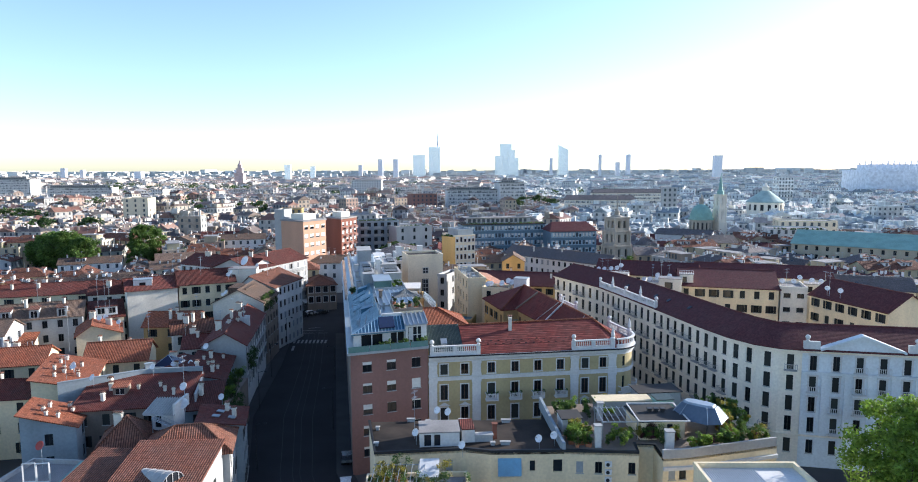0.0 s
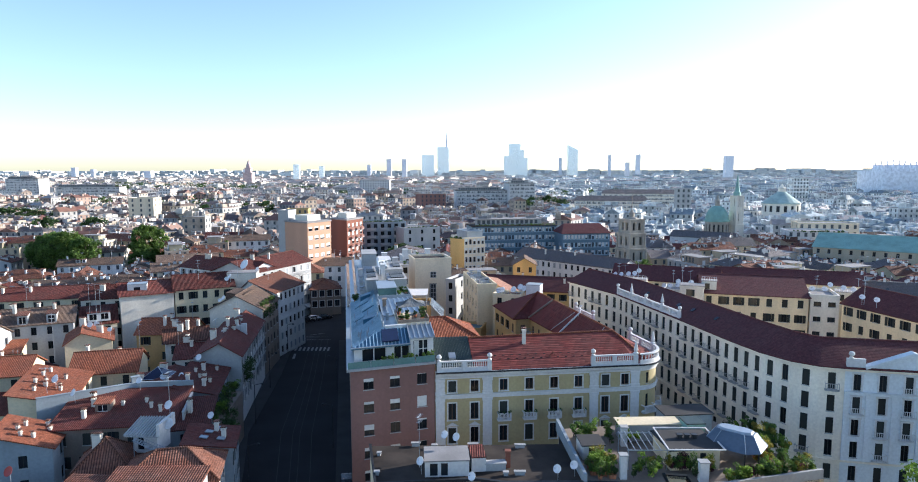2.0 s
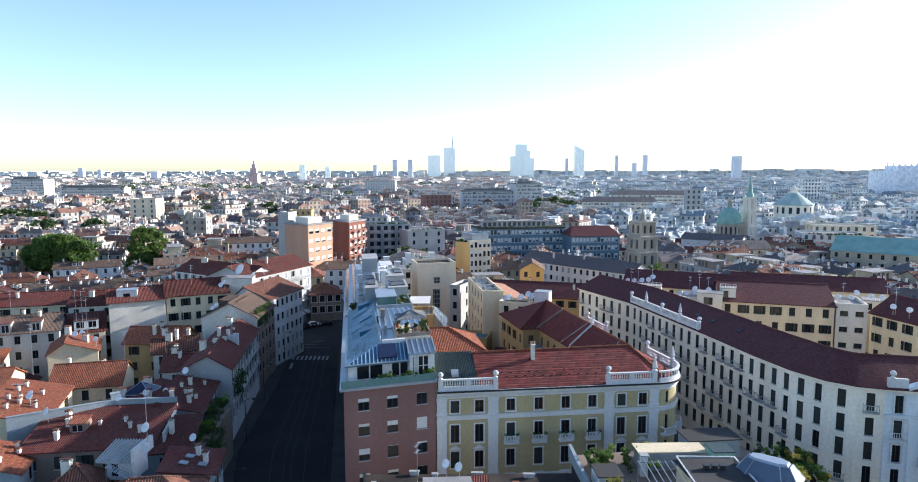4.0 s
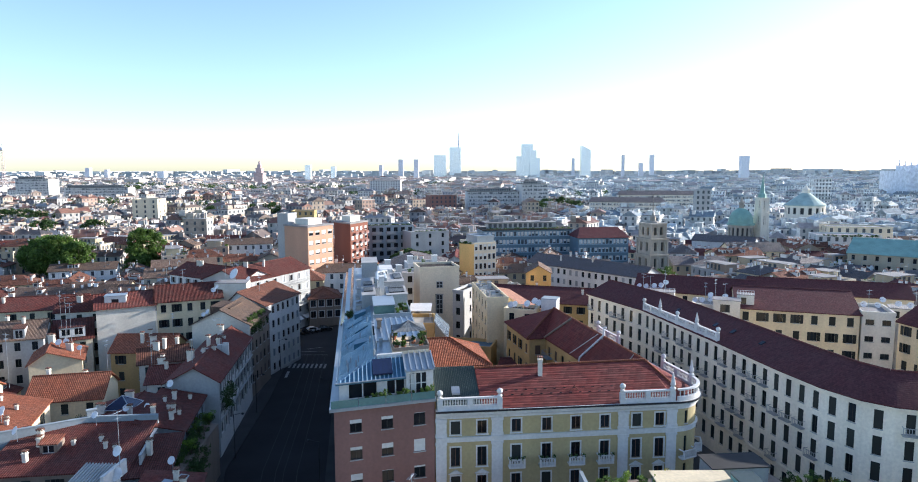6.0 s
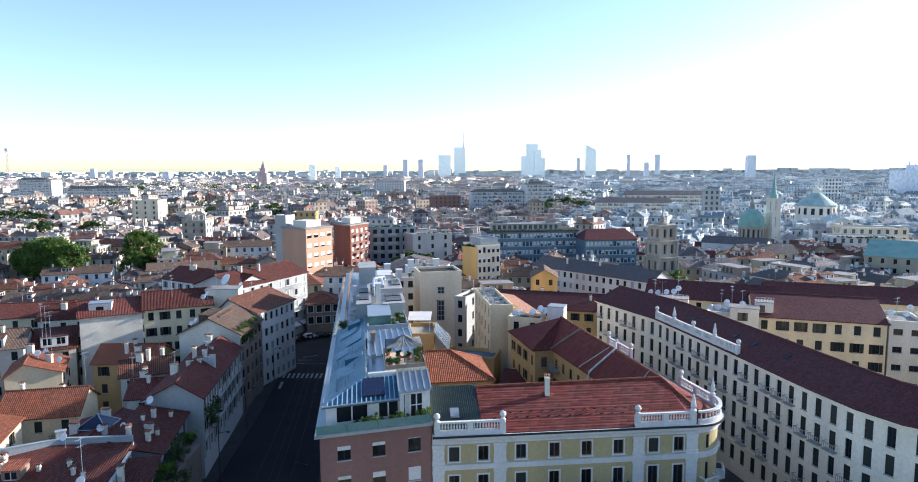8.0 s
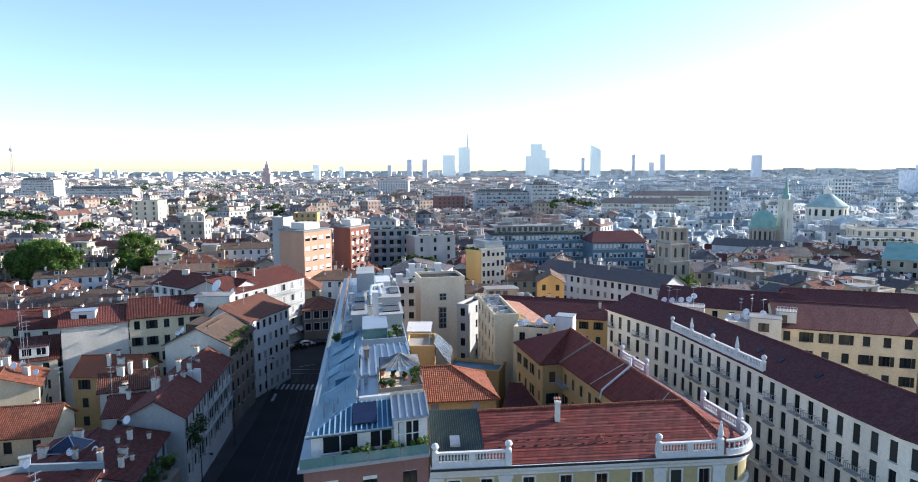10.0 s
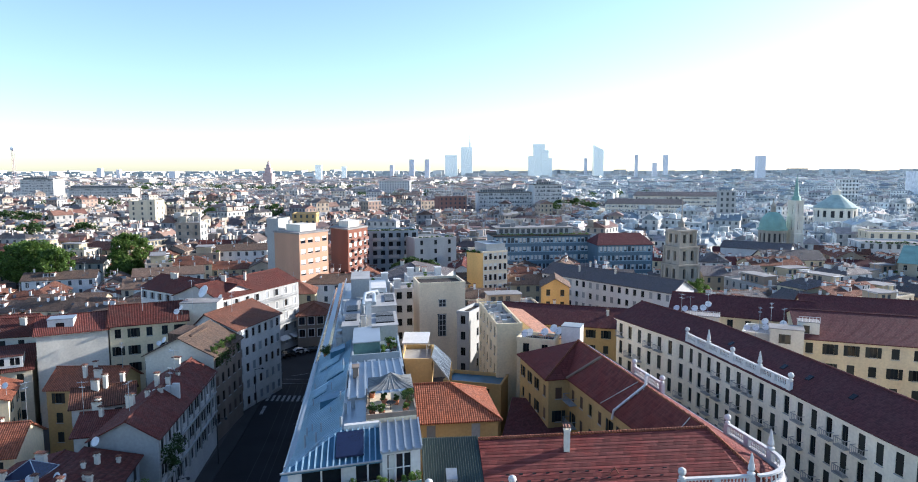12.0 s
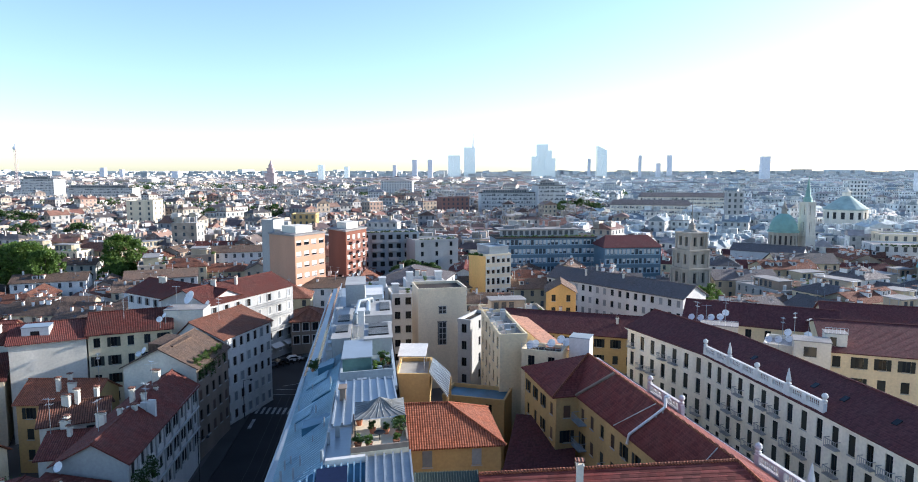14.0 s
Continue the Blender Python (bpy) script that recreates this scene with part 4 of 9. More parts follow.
thing("ridge_flashing", "pale metal flashing strips along the roof edges", "flashing", geo=g, mats=["zinc"])
for s0, t0, w_, d_, h_ in ((9.2, 38.2, 0.9, 0.7, 1.0), (6.4, 65.5, 1.2, 0.9, 1.3), (5.2, 68.5, 1.6, 1.4, 1.0), (9.6, 66.5, 1.8, 1.2, 1.6), (2.6, 44.0, 0.8, 1.6, 0.9), (2.6, 52.0, 0.8, 1.8, 1.0), (2.7, 60.5, 0.8, 1.4, 0.9), (2.7, 70.0, 0.9, 2.4, 1.2), (6.3, 47.0, 0.6, 1.0, 1.6), (10.6, 49.0, 1.2, 1.4, 1.2)):
    roof_box("air_conditioner", "grey-white air conditioning unit on the metal roof", "air conditioner", s0, s0 + w_, t0, t0 + d_, 20.4, 20.4 + h_ + (2.1 if s0 > 5 and t0 < 64 else 0.4), "white", "concrete")


def gazebo():
    root = thing("roof_gazebo", "grey ribbed tent-shaped gazebo on a roof deck", "gazebo")
    g = Geo()
    block_box(g, 7.2, 12.0, 5.9, 12.9, 22.98, 23.45)
    part("deck", g, ["beige"], root, "pale stone roof deck")
    g = Geo()
    block_box(g, 7.2, 12.0, 5.9, 6.05, 23.45, 23.9)
    block_box(g, 7.2, 7.35, 6.05, 12.9, 23.45, 24.1)
    block_box(g, 11.85, 12.0, 6.05, 12.9, 23.45, 24.1)
    part("parapet", g, ["brownplaster"], root)
    top = AP(9.7, 10.8, 26.2)
    ring = [AP(7.5, 8.6, 25.2), AP(11.9, 8.6, 25.2), AP(11.9, 12.9, 25.2), AP(7.5, 12.9, 25.2)]
    g = Geo()
    for i in range(4):
        a, b = ring[i], ring[(i + 1) % 4]
        n = 7
        for k in range(n):
            p, q = a.lerp(b, k / n), a.lerp(b, (k + 1) / n)
            sag = Vector((0, 0, -0.22))
            pm, qm = p.lerp(top, 0.5) + sag, q.lerp(top, 0.5) + sag
            g.face([p, q, qm, pm])
            g.face([pm, qm, top])
            g.tube(p, pm, 0.04, 4)
            g.tube(pm, top, 0.04, 4)
    part("canopy", g, ["canvas"], root, "grey ribbed canopy")
    for p in ring:
        g = Geo()
        g.tube((p.x, p.y, 23.45), p, 0.06, 6)
        part("post", g, ["dark"], root)


gazebo()


# ---- cream corner building with white trim ----
B0 = Vector((-4.2, 98.5))
BD = Vector((0.99, 0.144)).normalized()
BL = 30.4
B1 = B0 + BD * BL
BN = Vector((-BD.y, BD.x))
BC = B1 + BN * 4.0
arc = []
for k in range(13):
    a = math.atan2(-BN.y, -BN.x) + radians(97) * k / 12
    arc.append((BC.x + 4.0 * math.cos(a), BC.y + 4.0 * math.sin(a)))
BS = Vector((-0.262, 0.965)).normalized()
B2 = Vector(arc[-1])
B3 = B2 + BS * 46
line_b = [tuple(B0), *arc, tuple(B3)]


def offset(line, d):
    """A plan line moved outwards (to the right of its run) by d."""
    out = []
    for i, p in enumerate(line):
        a = Vector(line[max(i - 1, 0)])
        b = Vector(line[min(i + 1, len(line) - 1)])
        t = (b - a).normalized()
        out.append((p[0] + t.y * d, p[1] - t.x * d))
    return out


def band(g, line, z0, z1, inner, outer, mat=0):
    """A moulding along a plan line, from inner to outer distance off the wall."""
    a, b = offset(line, inner), offset(line, outer)
    for i in range(len(line) - 1):
        g.prism([(*b[i], z0), (*b[i + 1], z0), (*a[i + 1], z0), (*a[i], z0)],
                [(*b[i], z1), (*b[i + 1], z1), (*a[i + 1], z1), (*a[i], z1)], mat)


corner = thing("corner_building", "cream neoclassical corner building with white pilasters and a red tile roof", "apartment building")
g = Geo()
bay_u = [2.4, 5.65, 9.9, 13.7, 17.4, 21.1, 25.2, 28.2]
rows_b = [(14.3, 1.65), (10.2, 2.45), (6.7, 2.3), (3.3, 2.2)]
styles_b = [(True, "", 2), (True, "closedshutter", 2), (True, "", 2)]
rng = random.Random(11)
wall_run(g, corner, B0, B1, 0, 17.4, bay_u, rows_b, 1.15, styles_b, rng)
for i in range(12):
    q0, q1 = arc[i], arc[i + 1]
    if i in (2, 8):
        wall_run(g, corner, q0, q1, 0, 17.4, [(Vector(q1) - Vector(q0)).length / 2], [(s, h) for s, h in rows_b], 0.5, [(False, "", 1)], rng)
    else:
        g.facade(q0, q1, 0, 17.4)
wall_run(g, corner, B2, B3, 0, 17.4, [], rows_b, 1.15, styles_b, rng)
part("wall", g, ["cream"], corner, "cream plaster wall")
g = Geo()
full = line_b
band(g, full, 16.3, 16.8, 0.0, 0.1)
band(g, full, 16.8, 17.15, 0.0, 0.4)
band(g, full, 17.15, 17.42, -0.4, 0.62)
band(g, full, 13.35, 13.85, 0.0, 0.16)
band(g, full, 13.85, 14.0, 0.0, 0.3)
band(g, full, 5.2, 5.5, 0.0, 0.18)
part("cornice", g, ["white"], corner, "white moulded cornice and string course")
g = Geo()
for k in range(150):
    u = 0.2 + k * 0.2
    m = axes(B0, B1, 16.55, u)
    g.box(-0.05, 0.05, -0.28, 0.0, 0.06, 0.24, m=m)
part("dentils", g, ["white"], corner)
g = Geo()
band(g, full, 17.24, 17.46, 0.62, 0.74)
part("gutter", g, ["dark"], corner, "dark metal gutter under the balustrade")
for u0, u1 in ((0.0, 1.3), (6.85, 8.2), (22.8, 24.1), (29.1, 30.4)):
    g = Geo()
    m = axes(B0, B1, 0, 0)
    for z0, z1 in ((5.5, 13.35), (14.0, 16.3)):
        g.box(u0, u1, -0.14, 0.0, z0, z1, m=m)
        g.box(u0 - 0.08, u1 + 0.08, -0.2, 0.0, z0, z0 + 0.4, m=m)
        g.box(u0 - 0.08, u1 + 0.08, -0.22, 0.0, z1 - 0.35, z1, m=m)
    part("pilaster", g, ["white"], corner, "white pilaster")


def baluster_mesh():
    q = Geo()
    q.lathe([(0.09, 0), (0.09, 0.08), (0.05, 0.14), (0.1, 0.34), (0.06, 0.62), (0.05, 0.72), (0.09, 0.76), (0.09, 0.84)], n=6)
    return q.mesh("baluster", ["white"])


BALUSTER = baluster_mesh()


def balustrade(parent, line, z, height=1.15, solid=0.35, gap=0.32, piers=(), ends=True, finials=()):
    """Plinth, balusters, top rail and piers along a plan line; finials: (index of vertex, kind)."""
    g = Geo()
    band(g, line, z, z + solid, -0.18, 0.18)
    band(g, line, z + height, z + height + 0.2, -0.2, 0.2)
    rail = part("balustrade", g, ["white"], parent, "white stone balustrade")
    for (x0, y0), (x1, y1) in zip(line, line[1:]):
        d = Vector((x1 - x0, y1 - y0))
        n = max(1, int(d.length / gap))
        long = n > 8
        for k in range(n):
            t = (k + 0.5) / n
            if long and (t < 0.06 or t > 0.94 or abs(t - 0.5) < 0.5 / n + 0.03):
                continue
            ob = part("baluster", BALUSTER, (), rail)
            ob.location = (x0 + d.x * t, y0 + d.y * t, z + solid)
            ob.scale = (1, 1, (height - solid) / 0.84)
        if long:
            for t in (0.03, 0.5, 0.97):
                q = Geo()
                q.box(-0.32, 0.32, -0.24, 0.24, 0, height, m=axes((x0, y0), (x1, y1), z, d.length * t))
                part("pier", q, ["white"], rail)
    return rail


def finial(parent, x, y, z, kind="ball"):
    q = Geo()
    if kind == "ball":
        q.lathe([(0.3, 0), (0.3, 0.15), (0.12, 0.25), (0.3, 0.42), (0.38, 0.62), (0.32, 0.86), (0.1, 1.0)], x, y, 10, m=Matrix.Translation((0, 0, z)))
    else:
        q.lathe([(0.38, 0), (0.38, 0.2), (0.2, 0.35), (0.34, 0.6), (0.22, 1.2), (0.1, 1.9), (0.03, 2.1)], x, y, 8, m=Matrix.Translation((0, 0, z)))
    return part("finial", q, ["white"], parent)


def on_b(u, out=0.0):
    p = B0 + BD * u - BN * out
    return (p.x, p.y)


balustrade(corner, [on_b(0.3, 0.2), on_b(8.0, 0.2)], 17.42, 1.35, 0.55)
finial(corner, *on_b(0.5, 0.2), 18.95)
finial(corner, *on_b(7.8, 0.2), 18.95)
balustrade(corner, [on_b(23.0, 0.2), on_b(29.9, 0.2)], 17.42, 1.35, 0.55)
finial(corner, *on_b(23.2, 0.2), 18.95)
finial(corner, *on_b(29.7, 0.2), 18.95, "urn")
balustrade(corner, offset(arc, 0.2), 17.42, 1.35, 0.55, 0.4)
p_b = lambda t, out=0.2: tuple(B2 + BS * t + Vector((BS.y, -BS.x)) * out)
balustrade(corner, [p_b(0.0), p_b(7.5)], 17.42, 1.35, 0.55)
finial(corner, *p_b(0.3), 18.95, "urn")
finial(corner, *p_b(7.3), 18.95)
balustrade(corner, [p_b(21), p_b(29)], 17.42, 1.35, 0.55)
finial(corner, *p_b(21.2), 18.95)
finial(corner, *p_b(28.8), 18.95)


def balcony(parent, m, w, deep=0.9, high=0.95, plants=False, seed=0):
    """Stone balcony with balusters, set on a wall pose at its floor."""
    q = Geo()
    q.box(-w / 2, w / 2, -deep, 0, -0.18, 0, m=m)
    q.box(-w / 2 + 0.1, w / 2 - 0.1, -deep + 0.3, 0, -0.35, -0.18, m=m)
    q.box(-w / 2, w / 2, -deep, -deep + 0.16, high - 0.12, high, m=m)
    for x in (-w / 2, w / 2 - 0.14):
        q.box(x, x + 0.14, -deep + 0.16, 0, high - 0.12, high, m=m)
        q.box(x, x + 0.14, -deep, -deep + 0.14, 0, high - 0.12, m=m)
    n = int(w / 0.2)
    for k in range(1, n):
        x = -w / 2 + w * k / n
        q.box(x - 0.045, x + 0.045, -deep + 0.03, -deep + 0.13, 0, high - 0.12, m=m)
    ob = part("balcony", q, ["white"], parent, "small white balustraded balcony")
    if plants:
        part("balcony_plants", foliage_geo([(m @ Vector((x, -deep + 0.1, high + 0.12)), 0.3) for x in (-w / 2 + 0.2, -0.15, w / 2 - 0.2)], 26, 0.13, seed), ["leafdark"], ob)
    return ob


def foliage_geo(clumps, per, size, seed=0, squash=0.8):
    """Leaves as small folded blades scattered through clumps (centre, radius)."""
    r = random.Random(seed)
    q = Geo()
    for c, rad in clumps:
        c = Vector(c)
        for _ in range(per):
            d = Vector((r.gauss(0, 1), r.gauss(0, 1), r.gauss(0, 1)))
            d.normalize()
            p = c + Vector((d.x, d.y, d.z * squash)) * rad * (r.random() ** 0.45)
            a = Vector((r.gauss(0, 1), r.gauss(0, 1), r.gauss(0, 0.7))).normalized() * size * r.uniform(0.6, 1.3)
            b = a.cross(Vector((r.gauss(0, 1), r.gauss(0, 1), r.gauss(0, 1)))).normalized() * size * 0.55
            q.face([p - a, p + b, p + a, p - b])
    return q


for u in bay_u[2:6]:
    balcony(corner, axes(B0, B1, 10.15, u), 2.0, plants=True, seed=int(u))
for u in bay_u[:2] + bay_u[6:]:
    q = Geo()
    m = axes(B0, B1, 9.3, u)
    q.prism([m @ Vector(p) for p in ((-0.9, -0.2, 0), (0.9, -0.2, 0), (0.9, 0, 0), (-0.9, 0, 0))],
            [m @ Vector(p) for p in ((-0.05, -0.2, 0.5), (0.05, -0.2, 0.5), (0.05, 0, 0.5), (-0.05, 0, 0.5))])
    part("pediment", q, ["white"], corner)
balcony(corner, axes(arc[2], arc[3], 10.15, 0.3), 2.2)
balcony(corner, axes(arc[8], arc[9], 10.15, 0.3), 2.2)
# roof: front wing and the wing along the side street, hipped at the corner
g = Geo()
RZ = 20.5
front0, apex = Vector((*on_b(5.6, -6.4), RZ)), Vector((*on_b(28.6, -6.4), RZ + 0.3))
g.rows(Vector((*on_b(5.6, 0.35), 17.5)), Vector((*on_b(30.0, 0.3), 17.5)), apex, front0)
back0 = Vector((*on_b(5.6, -13.0), 17.3))
back1 = Vector((*on_b(20.2, -13.0), 17.3))
g.rows(back1, back0, front0, apex)
corner_pts = [Vector((*on_b(30.0, 0.3), 17.5))] + [Vector((x, y, 17.5)) for x, y in offset(arc, 0.0)] + [Vector((*p_b(2, 0.3), 17.5))]
for a, b in zip(corner_pts, corner_pts[1:]):
    g.rows(a, b, apex, apex)
wing_end = Vector((14.9, 143.4, RZ))
g.rows(Vector((*p_b(2, 0.3), 17.5)), Vector((*p_b(44, 0.3), 17.5)), wing_end, apex)
wing = Geo()
inner0, inner1 = Vector((20.2, 113.5, 16.2)), Vector((12.7, 138.7, 16.0))
wing.rows(inner1, inner0, apex, wing_end)
wing.rows(Vector((*p_b(44, 0.3), 17.5)), Vector((5.8, 151.5, 16.0)), wing_end, wing_end)
wing.rows(Vector((5.8, 151.5, 16.0)), Vector((9.5, 137.8, 16.0)), wing_end, wing_end)
wing.rows(Vector((9.5, 137.8, 16.0)), inner1, wing_end, wing_end)
roof_b = part("roof", g, ["rowtile"], corner, "dark red tiled roof laid in rows")
part("wing_roof", wing, ["wingtile"], corner, "red-brown tiled roof over the court wing")
g = Geo()
for a, b in ((front0, apex), (apex, wing_end), (apex, corner_pts[4]), (Vector((9.5, 137.8, 16.05)), wing_end)):
    ridge_caps(g, a + Vector((0, 0, 0.08)), b + Vector((0, 0, 0.08)), 0.15)
part("ridge_tiles", g, ["orangetile"], roof_b)
g = Geo()
rows_in = [(z, 1.7) for z in (12.9, 9.4, 5.9, 2.5)]
rng = random.Random(8)
court_styles = [(False, "closedshutter", 2), (False, "shutter", 2), (False, "", 2), (False, "closedshutterbrown", 2)]
for q0, q1, n in (((6.4, 150.9), (10.0, 138.4), 4), ((10.0, 138.4), (13.1, 139.1), 1), ((13.1, 139.1), (20.5, 113.5), 9), (on_b(20.6, -12.6), on_b(0, -12.6), 0)):
    wall_run(g, corner, q0, q1, 0, 16.1, spaced((Vector(q1) - Vector(q0)).length, n), rows_in, 1.0, court_styles, rng)
g.facade(B3, (6.4, 150.9), 0, 16.5)
part("court_wall", g, ["yellow"], corner, "ochre courtyard wall")
seam = Geo()
n = 24
gp = [Vector((*on_b(0.1, 0.0), 17.6)), Vector((*on_b(5.6, 0.0), 17.6)), Vector((*on_b(5.6, -7.0), 20.6)), Vector((*on_b(0.1, -7.0), 20.6))]
seam.slab(gp, 0.2)
for k in range(n):
    a, b = gp[0].lerp(gp[1], (k + 0.5) / n), gp[3].lerp(gp[2], (k + 0.5) / n)
    w = (gp[1] - gp[0]).normalized() * 0.05
    up = Vector((0, 0, 0.08))
    seam.prism([a - w, a + w, b + w, b - w], [a - w * 0.4 + up, a + w * 0.4 + up, b + w * 0.4 + up, b - w * 0.4 + up])
part("ribbed_roof", seam, ["greenmetal"], corner, "dark green ribbed sheet roof")
chimney_part(roof_b, (8.9, 105.2, 19.6), "tall")


def on_wing(v, u, up=0.15):
    """A place on the slope over the court: v from its far to its near end, u from eave to ridge."""
    p = inner1.lerp(inner0, v).lerp(wing_end.lerp(apex, v), u)
    return Vector((p.x, p.y, p.z + up))


g = Geo()
for a, b in ((on_wing(0.0, 0.0, 0.1), on_wing(0.26, 0.99, 0.12)),):
    g.tube(a, b, 0.22, 6)
part("verge", g, ["brownplaster"], corner, "pale raised verge between two roof slopes")
for u, z in ((1.6, 12.85), (1.6, 9.35), (9.8, 9.35), (15.5, 9.35), (21.0, 12.85)):
    q = Geo()
    m = axes((13.1, 139.1), (20.5, 113.5), z, u)
    q.box(-1.3, 1.3, -1.1, 0, -0.15, 0, m=m)
    for z0 in (0.5, 0.95):
        q.box(-1.3, 1.3, -1.1, -1.06, z0, z0 + 0.05, m=m)
    for k in range(11):
        x = -1.3 + 2.56 * k / 10
        q.box(x, x + 0.04, -1.1, -1.06, 0, 0.95, m=m)
    for x in (-1.3, 1.26):
        q.box(x, x + 0.04, -1.06, 0, 0.9, 0.98, m=m)
    part("balcony", q, ["bluegrey"], corner, "iron court balcony with a thin rail")
g = Geo()
g.prism([Vector((*on_b(2.2, -2.0), 18.5)), Vector((*on_b(3.2, -2.0), 18.5)), Vector((*on_b(3.2, -3.2), 19.0)), Vector((*on_b(2.2, -3.2), 19.0))],
        [Vector((*on_b(2.2, -2.0), 18.75)), Vector((*on_b(3.2, -2.0), 18.75)), Vector((*on_b(3.2, -3.2), 19.25)), Vector((*on_b(2.2, -3.2), 19.25))])
part("skylight", g, ["zinc"], corner, "small pale roof window")


# ---- long cream building with the maroon roof ----
CL = [(25.4, 168.2), (33.6, 151.0), (39.7, 126.5), (43.0, 112.0), (45.0, 105.0), (47.4, 100.6), (50.0, 98.4), (53.0, 97.4), (72.0, 93.6), (95.0, 89.0)]
long_b = thing("long_building", "long cream apartment building with a maroon roof bending round a corner", "apartment building")
g = Geo()
rng = random.Random(21)
rows_c = [(z, 2.35) for z in (15.35, 12.1, 8.85, 5.6)] + [(2.2, 2.2)]
styles_c = [(False, "closedshutter", 2), (False, "", 2), (False, "closedshutter", 2)]
for i, n in enumerate((7, 10, 6, 3, 2, 1, 1, 6, 7)):
    q0, q1 = CL[i], CL[i + 1]
    size = (Vector(q1) - Vector(q0)).length
    us = spaced(size, n)
    wall_run(g, long_b, q0, q1, 0, 18.6, us, rows_c, 0.98, styles_c, rng, mat=0 if i < 7 else 1)
    for u in us:
        for s, h in rows_c[:4]:
            if rng.random() < 0.42:
                q = Geo()
                m = axes(q0, q1, s - 0.05, u)
                q.box(-0.9, 0.9, -0.7, -0.003, -0.14, 0, m=m)
                slab = part("balcony", q, ["concrete" if i < 7 else "white"], long_b)
                q = Geo()
                q.box(-0.9, 0.9, -0.7, -0.64, 0.88, 0.95, m=m)
                for x in (-0.87, 0.87):
                    q.box(x - 0.03, x + 0.03, -0.64, -0.003, 0.88, 0.94, m=m)
                for k in range(7):
                    x = -0.87 + k * 0.29
                    q.box(x - 0.035, x + 0.035, -0.69, -0.65, 0, 0.89, m=m)
                part("rail", q, ["concrete" if i < 7 else "white"], slab)
part("wall", g, ["ivory", "hazewhite"], long_b, "cream plaster wall, haze tint painted on the end facade")
g = Geo()
band(g, CL, 18.1, 18.4, 0, 0.25)
band(g, CL, 18.4, 18.65, 0, 0.7)
band(g, CL, 4.9, 5.15, 0, 0.2)
part("cornice", g, ["ivory"], long_b)
g = Geo()
ridge_c, back_c = offset(CL, -5.6), offset(CL, -11.5)
eave_c = offset(CL, 0.75)
for i in range(len(CL) - 1):
    e0, e1 = Vector((*eave_c[i], 18.7)), Vector((*eave_c[i + 1], 18.7))
    r0, r1 = Vector((*ridge_c[i], 21.3)), Vector((*ridge_c[i + 1], 21.3))
    b0, b1 = Vector((*back_c[i], 18.5)), Vector((*back_c[i + 1], 18.5))
    g.rows(e0, e1, r1, r0, 0.34, 0.03)
    g.rows(b1, b0, r0, r1, 0.34, 0.03)
roof_c = part("roof", g, ["maroon"], long_b, "maroon tiled roof")
g = Geo()
for a, b in zip(ridge_c, ridge_c[1:]):
    ridge_caps(g, (*a, 21.36), (*b, 21.36), 0.14, 0.5)
part("ridge_tiles", g, ["maroon"], roof_c)
g = Geo()
for i in range(len(CL) - 1):
    size = (Vector(back_c[i + 1]) - Vector(back_c[i])).length
    wall_run(g, long_b, back_c[i + 1], back_c[i], 0, 18.4, spaced(size, int(size / 4)), rows_c, 1.1, styles_c, rng, loose=False)
g.facade(back_c[0], CL[0], 0, 18.4)
g.face([(*back_c[0], 18.4), (*CL[0], 18.4), (*ridge_c[0], 21.2)])
part("court_wall", g, ["paleyellow", "glass"], long_b)
u0 = lerp2(CL[1], CL[2], 0.02)
u1 = lerp2(CL[1], CL[2], 0.99)
parapet = offset([u0, u1], 0.35)
for k in range(4):
    a, b = lerp2(*parapet, k / 4), lerp2(*parapet, (k + 1) / 4)
    balustrade(long_b, [a, b], 18.65, 1.3, 0.6)
    finial(long_b, *a, 20.1, "ball" if k % 2 == 0 else "urn")
finial(long_b, *parapet[1], 20.1)
# pediment over the end facade
g = Geo()
pa, pb = lerp2(CL[7], CL[8], 0.12), lerp2(CL[7], CL[8], 0.72)
m = axes(pa, pb, 18.65, 0)
W = (Vector(pb) - Vector(pa)).length
g.prism([m @ Vector(p) for p in ((0, -0.5, 0), (W, -0.5, 0), (W / 2, -0.5, 2.3))], [m @ Vector(p) for p in ((0, 0.4, 0), (W, 0.4, 0), (W / 2, 0.4, 2.3))])
for s in (0, 1):
    x0, x1 = (0, W / 2) if s == 0 else (W, W / 2)
    g.prism([m @ Vector(p) for p in ((x0, -0.9, 0), (x1, -0.9, 2.3), (x1, 0.4, 2.3), (x0, 0.4, 0))],
            [m @ Vector(p) for p in ((x0, -0.9, 0.35), (x1, -0.9, 2.65), (x1, 0.4, 2.65), (x0, 0.4, 0.35))])
part("pediment", g, ["hazewhite"], long_b, "low triangular pediment")
g = Geo()
line = offset([CL[7], CL[8]], 0.3)
band(g, [line[0], lerp2(*line, 0.12)], 18.65, 20.0, -0.2, 0.2)
band(g, [lerp2(*line, 0.74), line[1]], 18.65, 20.0, -0.2, 0.2)
part("parapet", g, ["white"], long_b)
for t in (0.03, 0.8):
    finial(long_b, *lerp2(*line, t), 20.0, "ball")
size = (Vector(CL[8]) - Vector(CL[7])).length
m = axes(CL[7], CL[8], 0, 0)
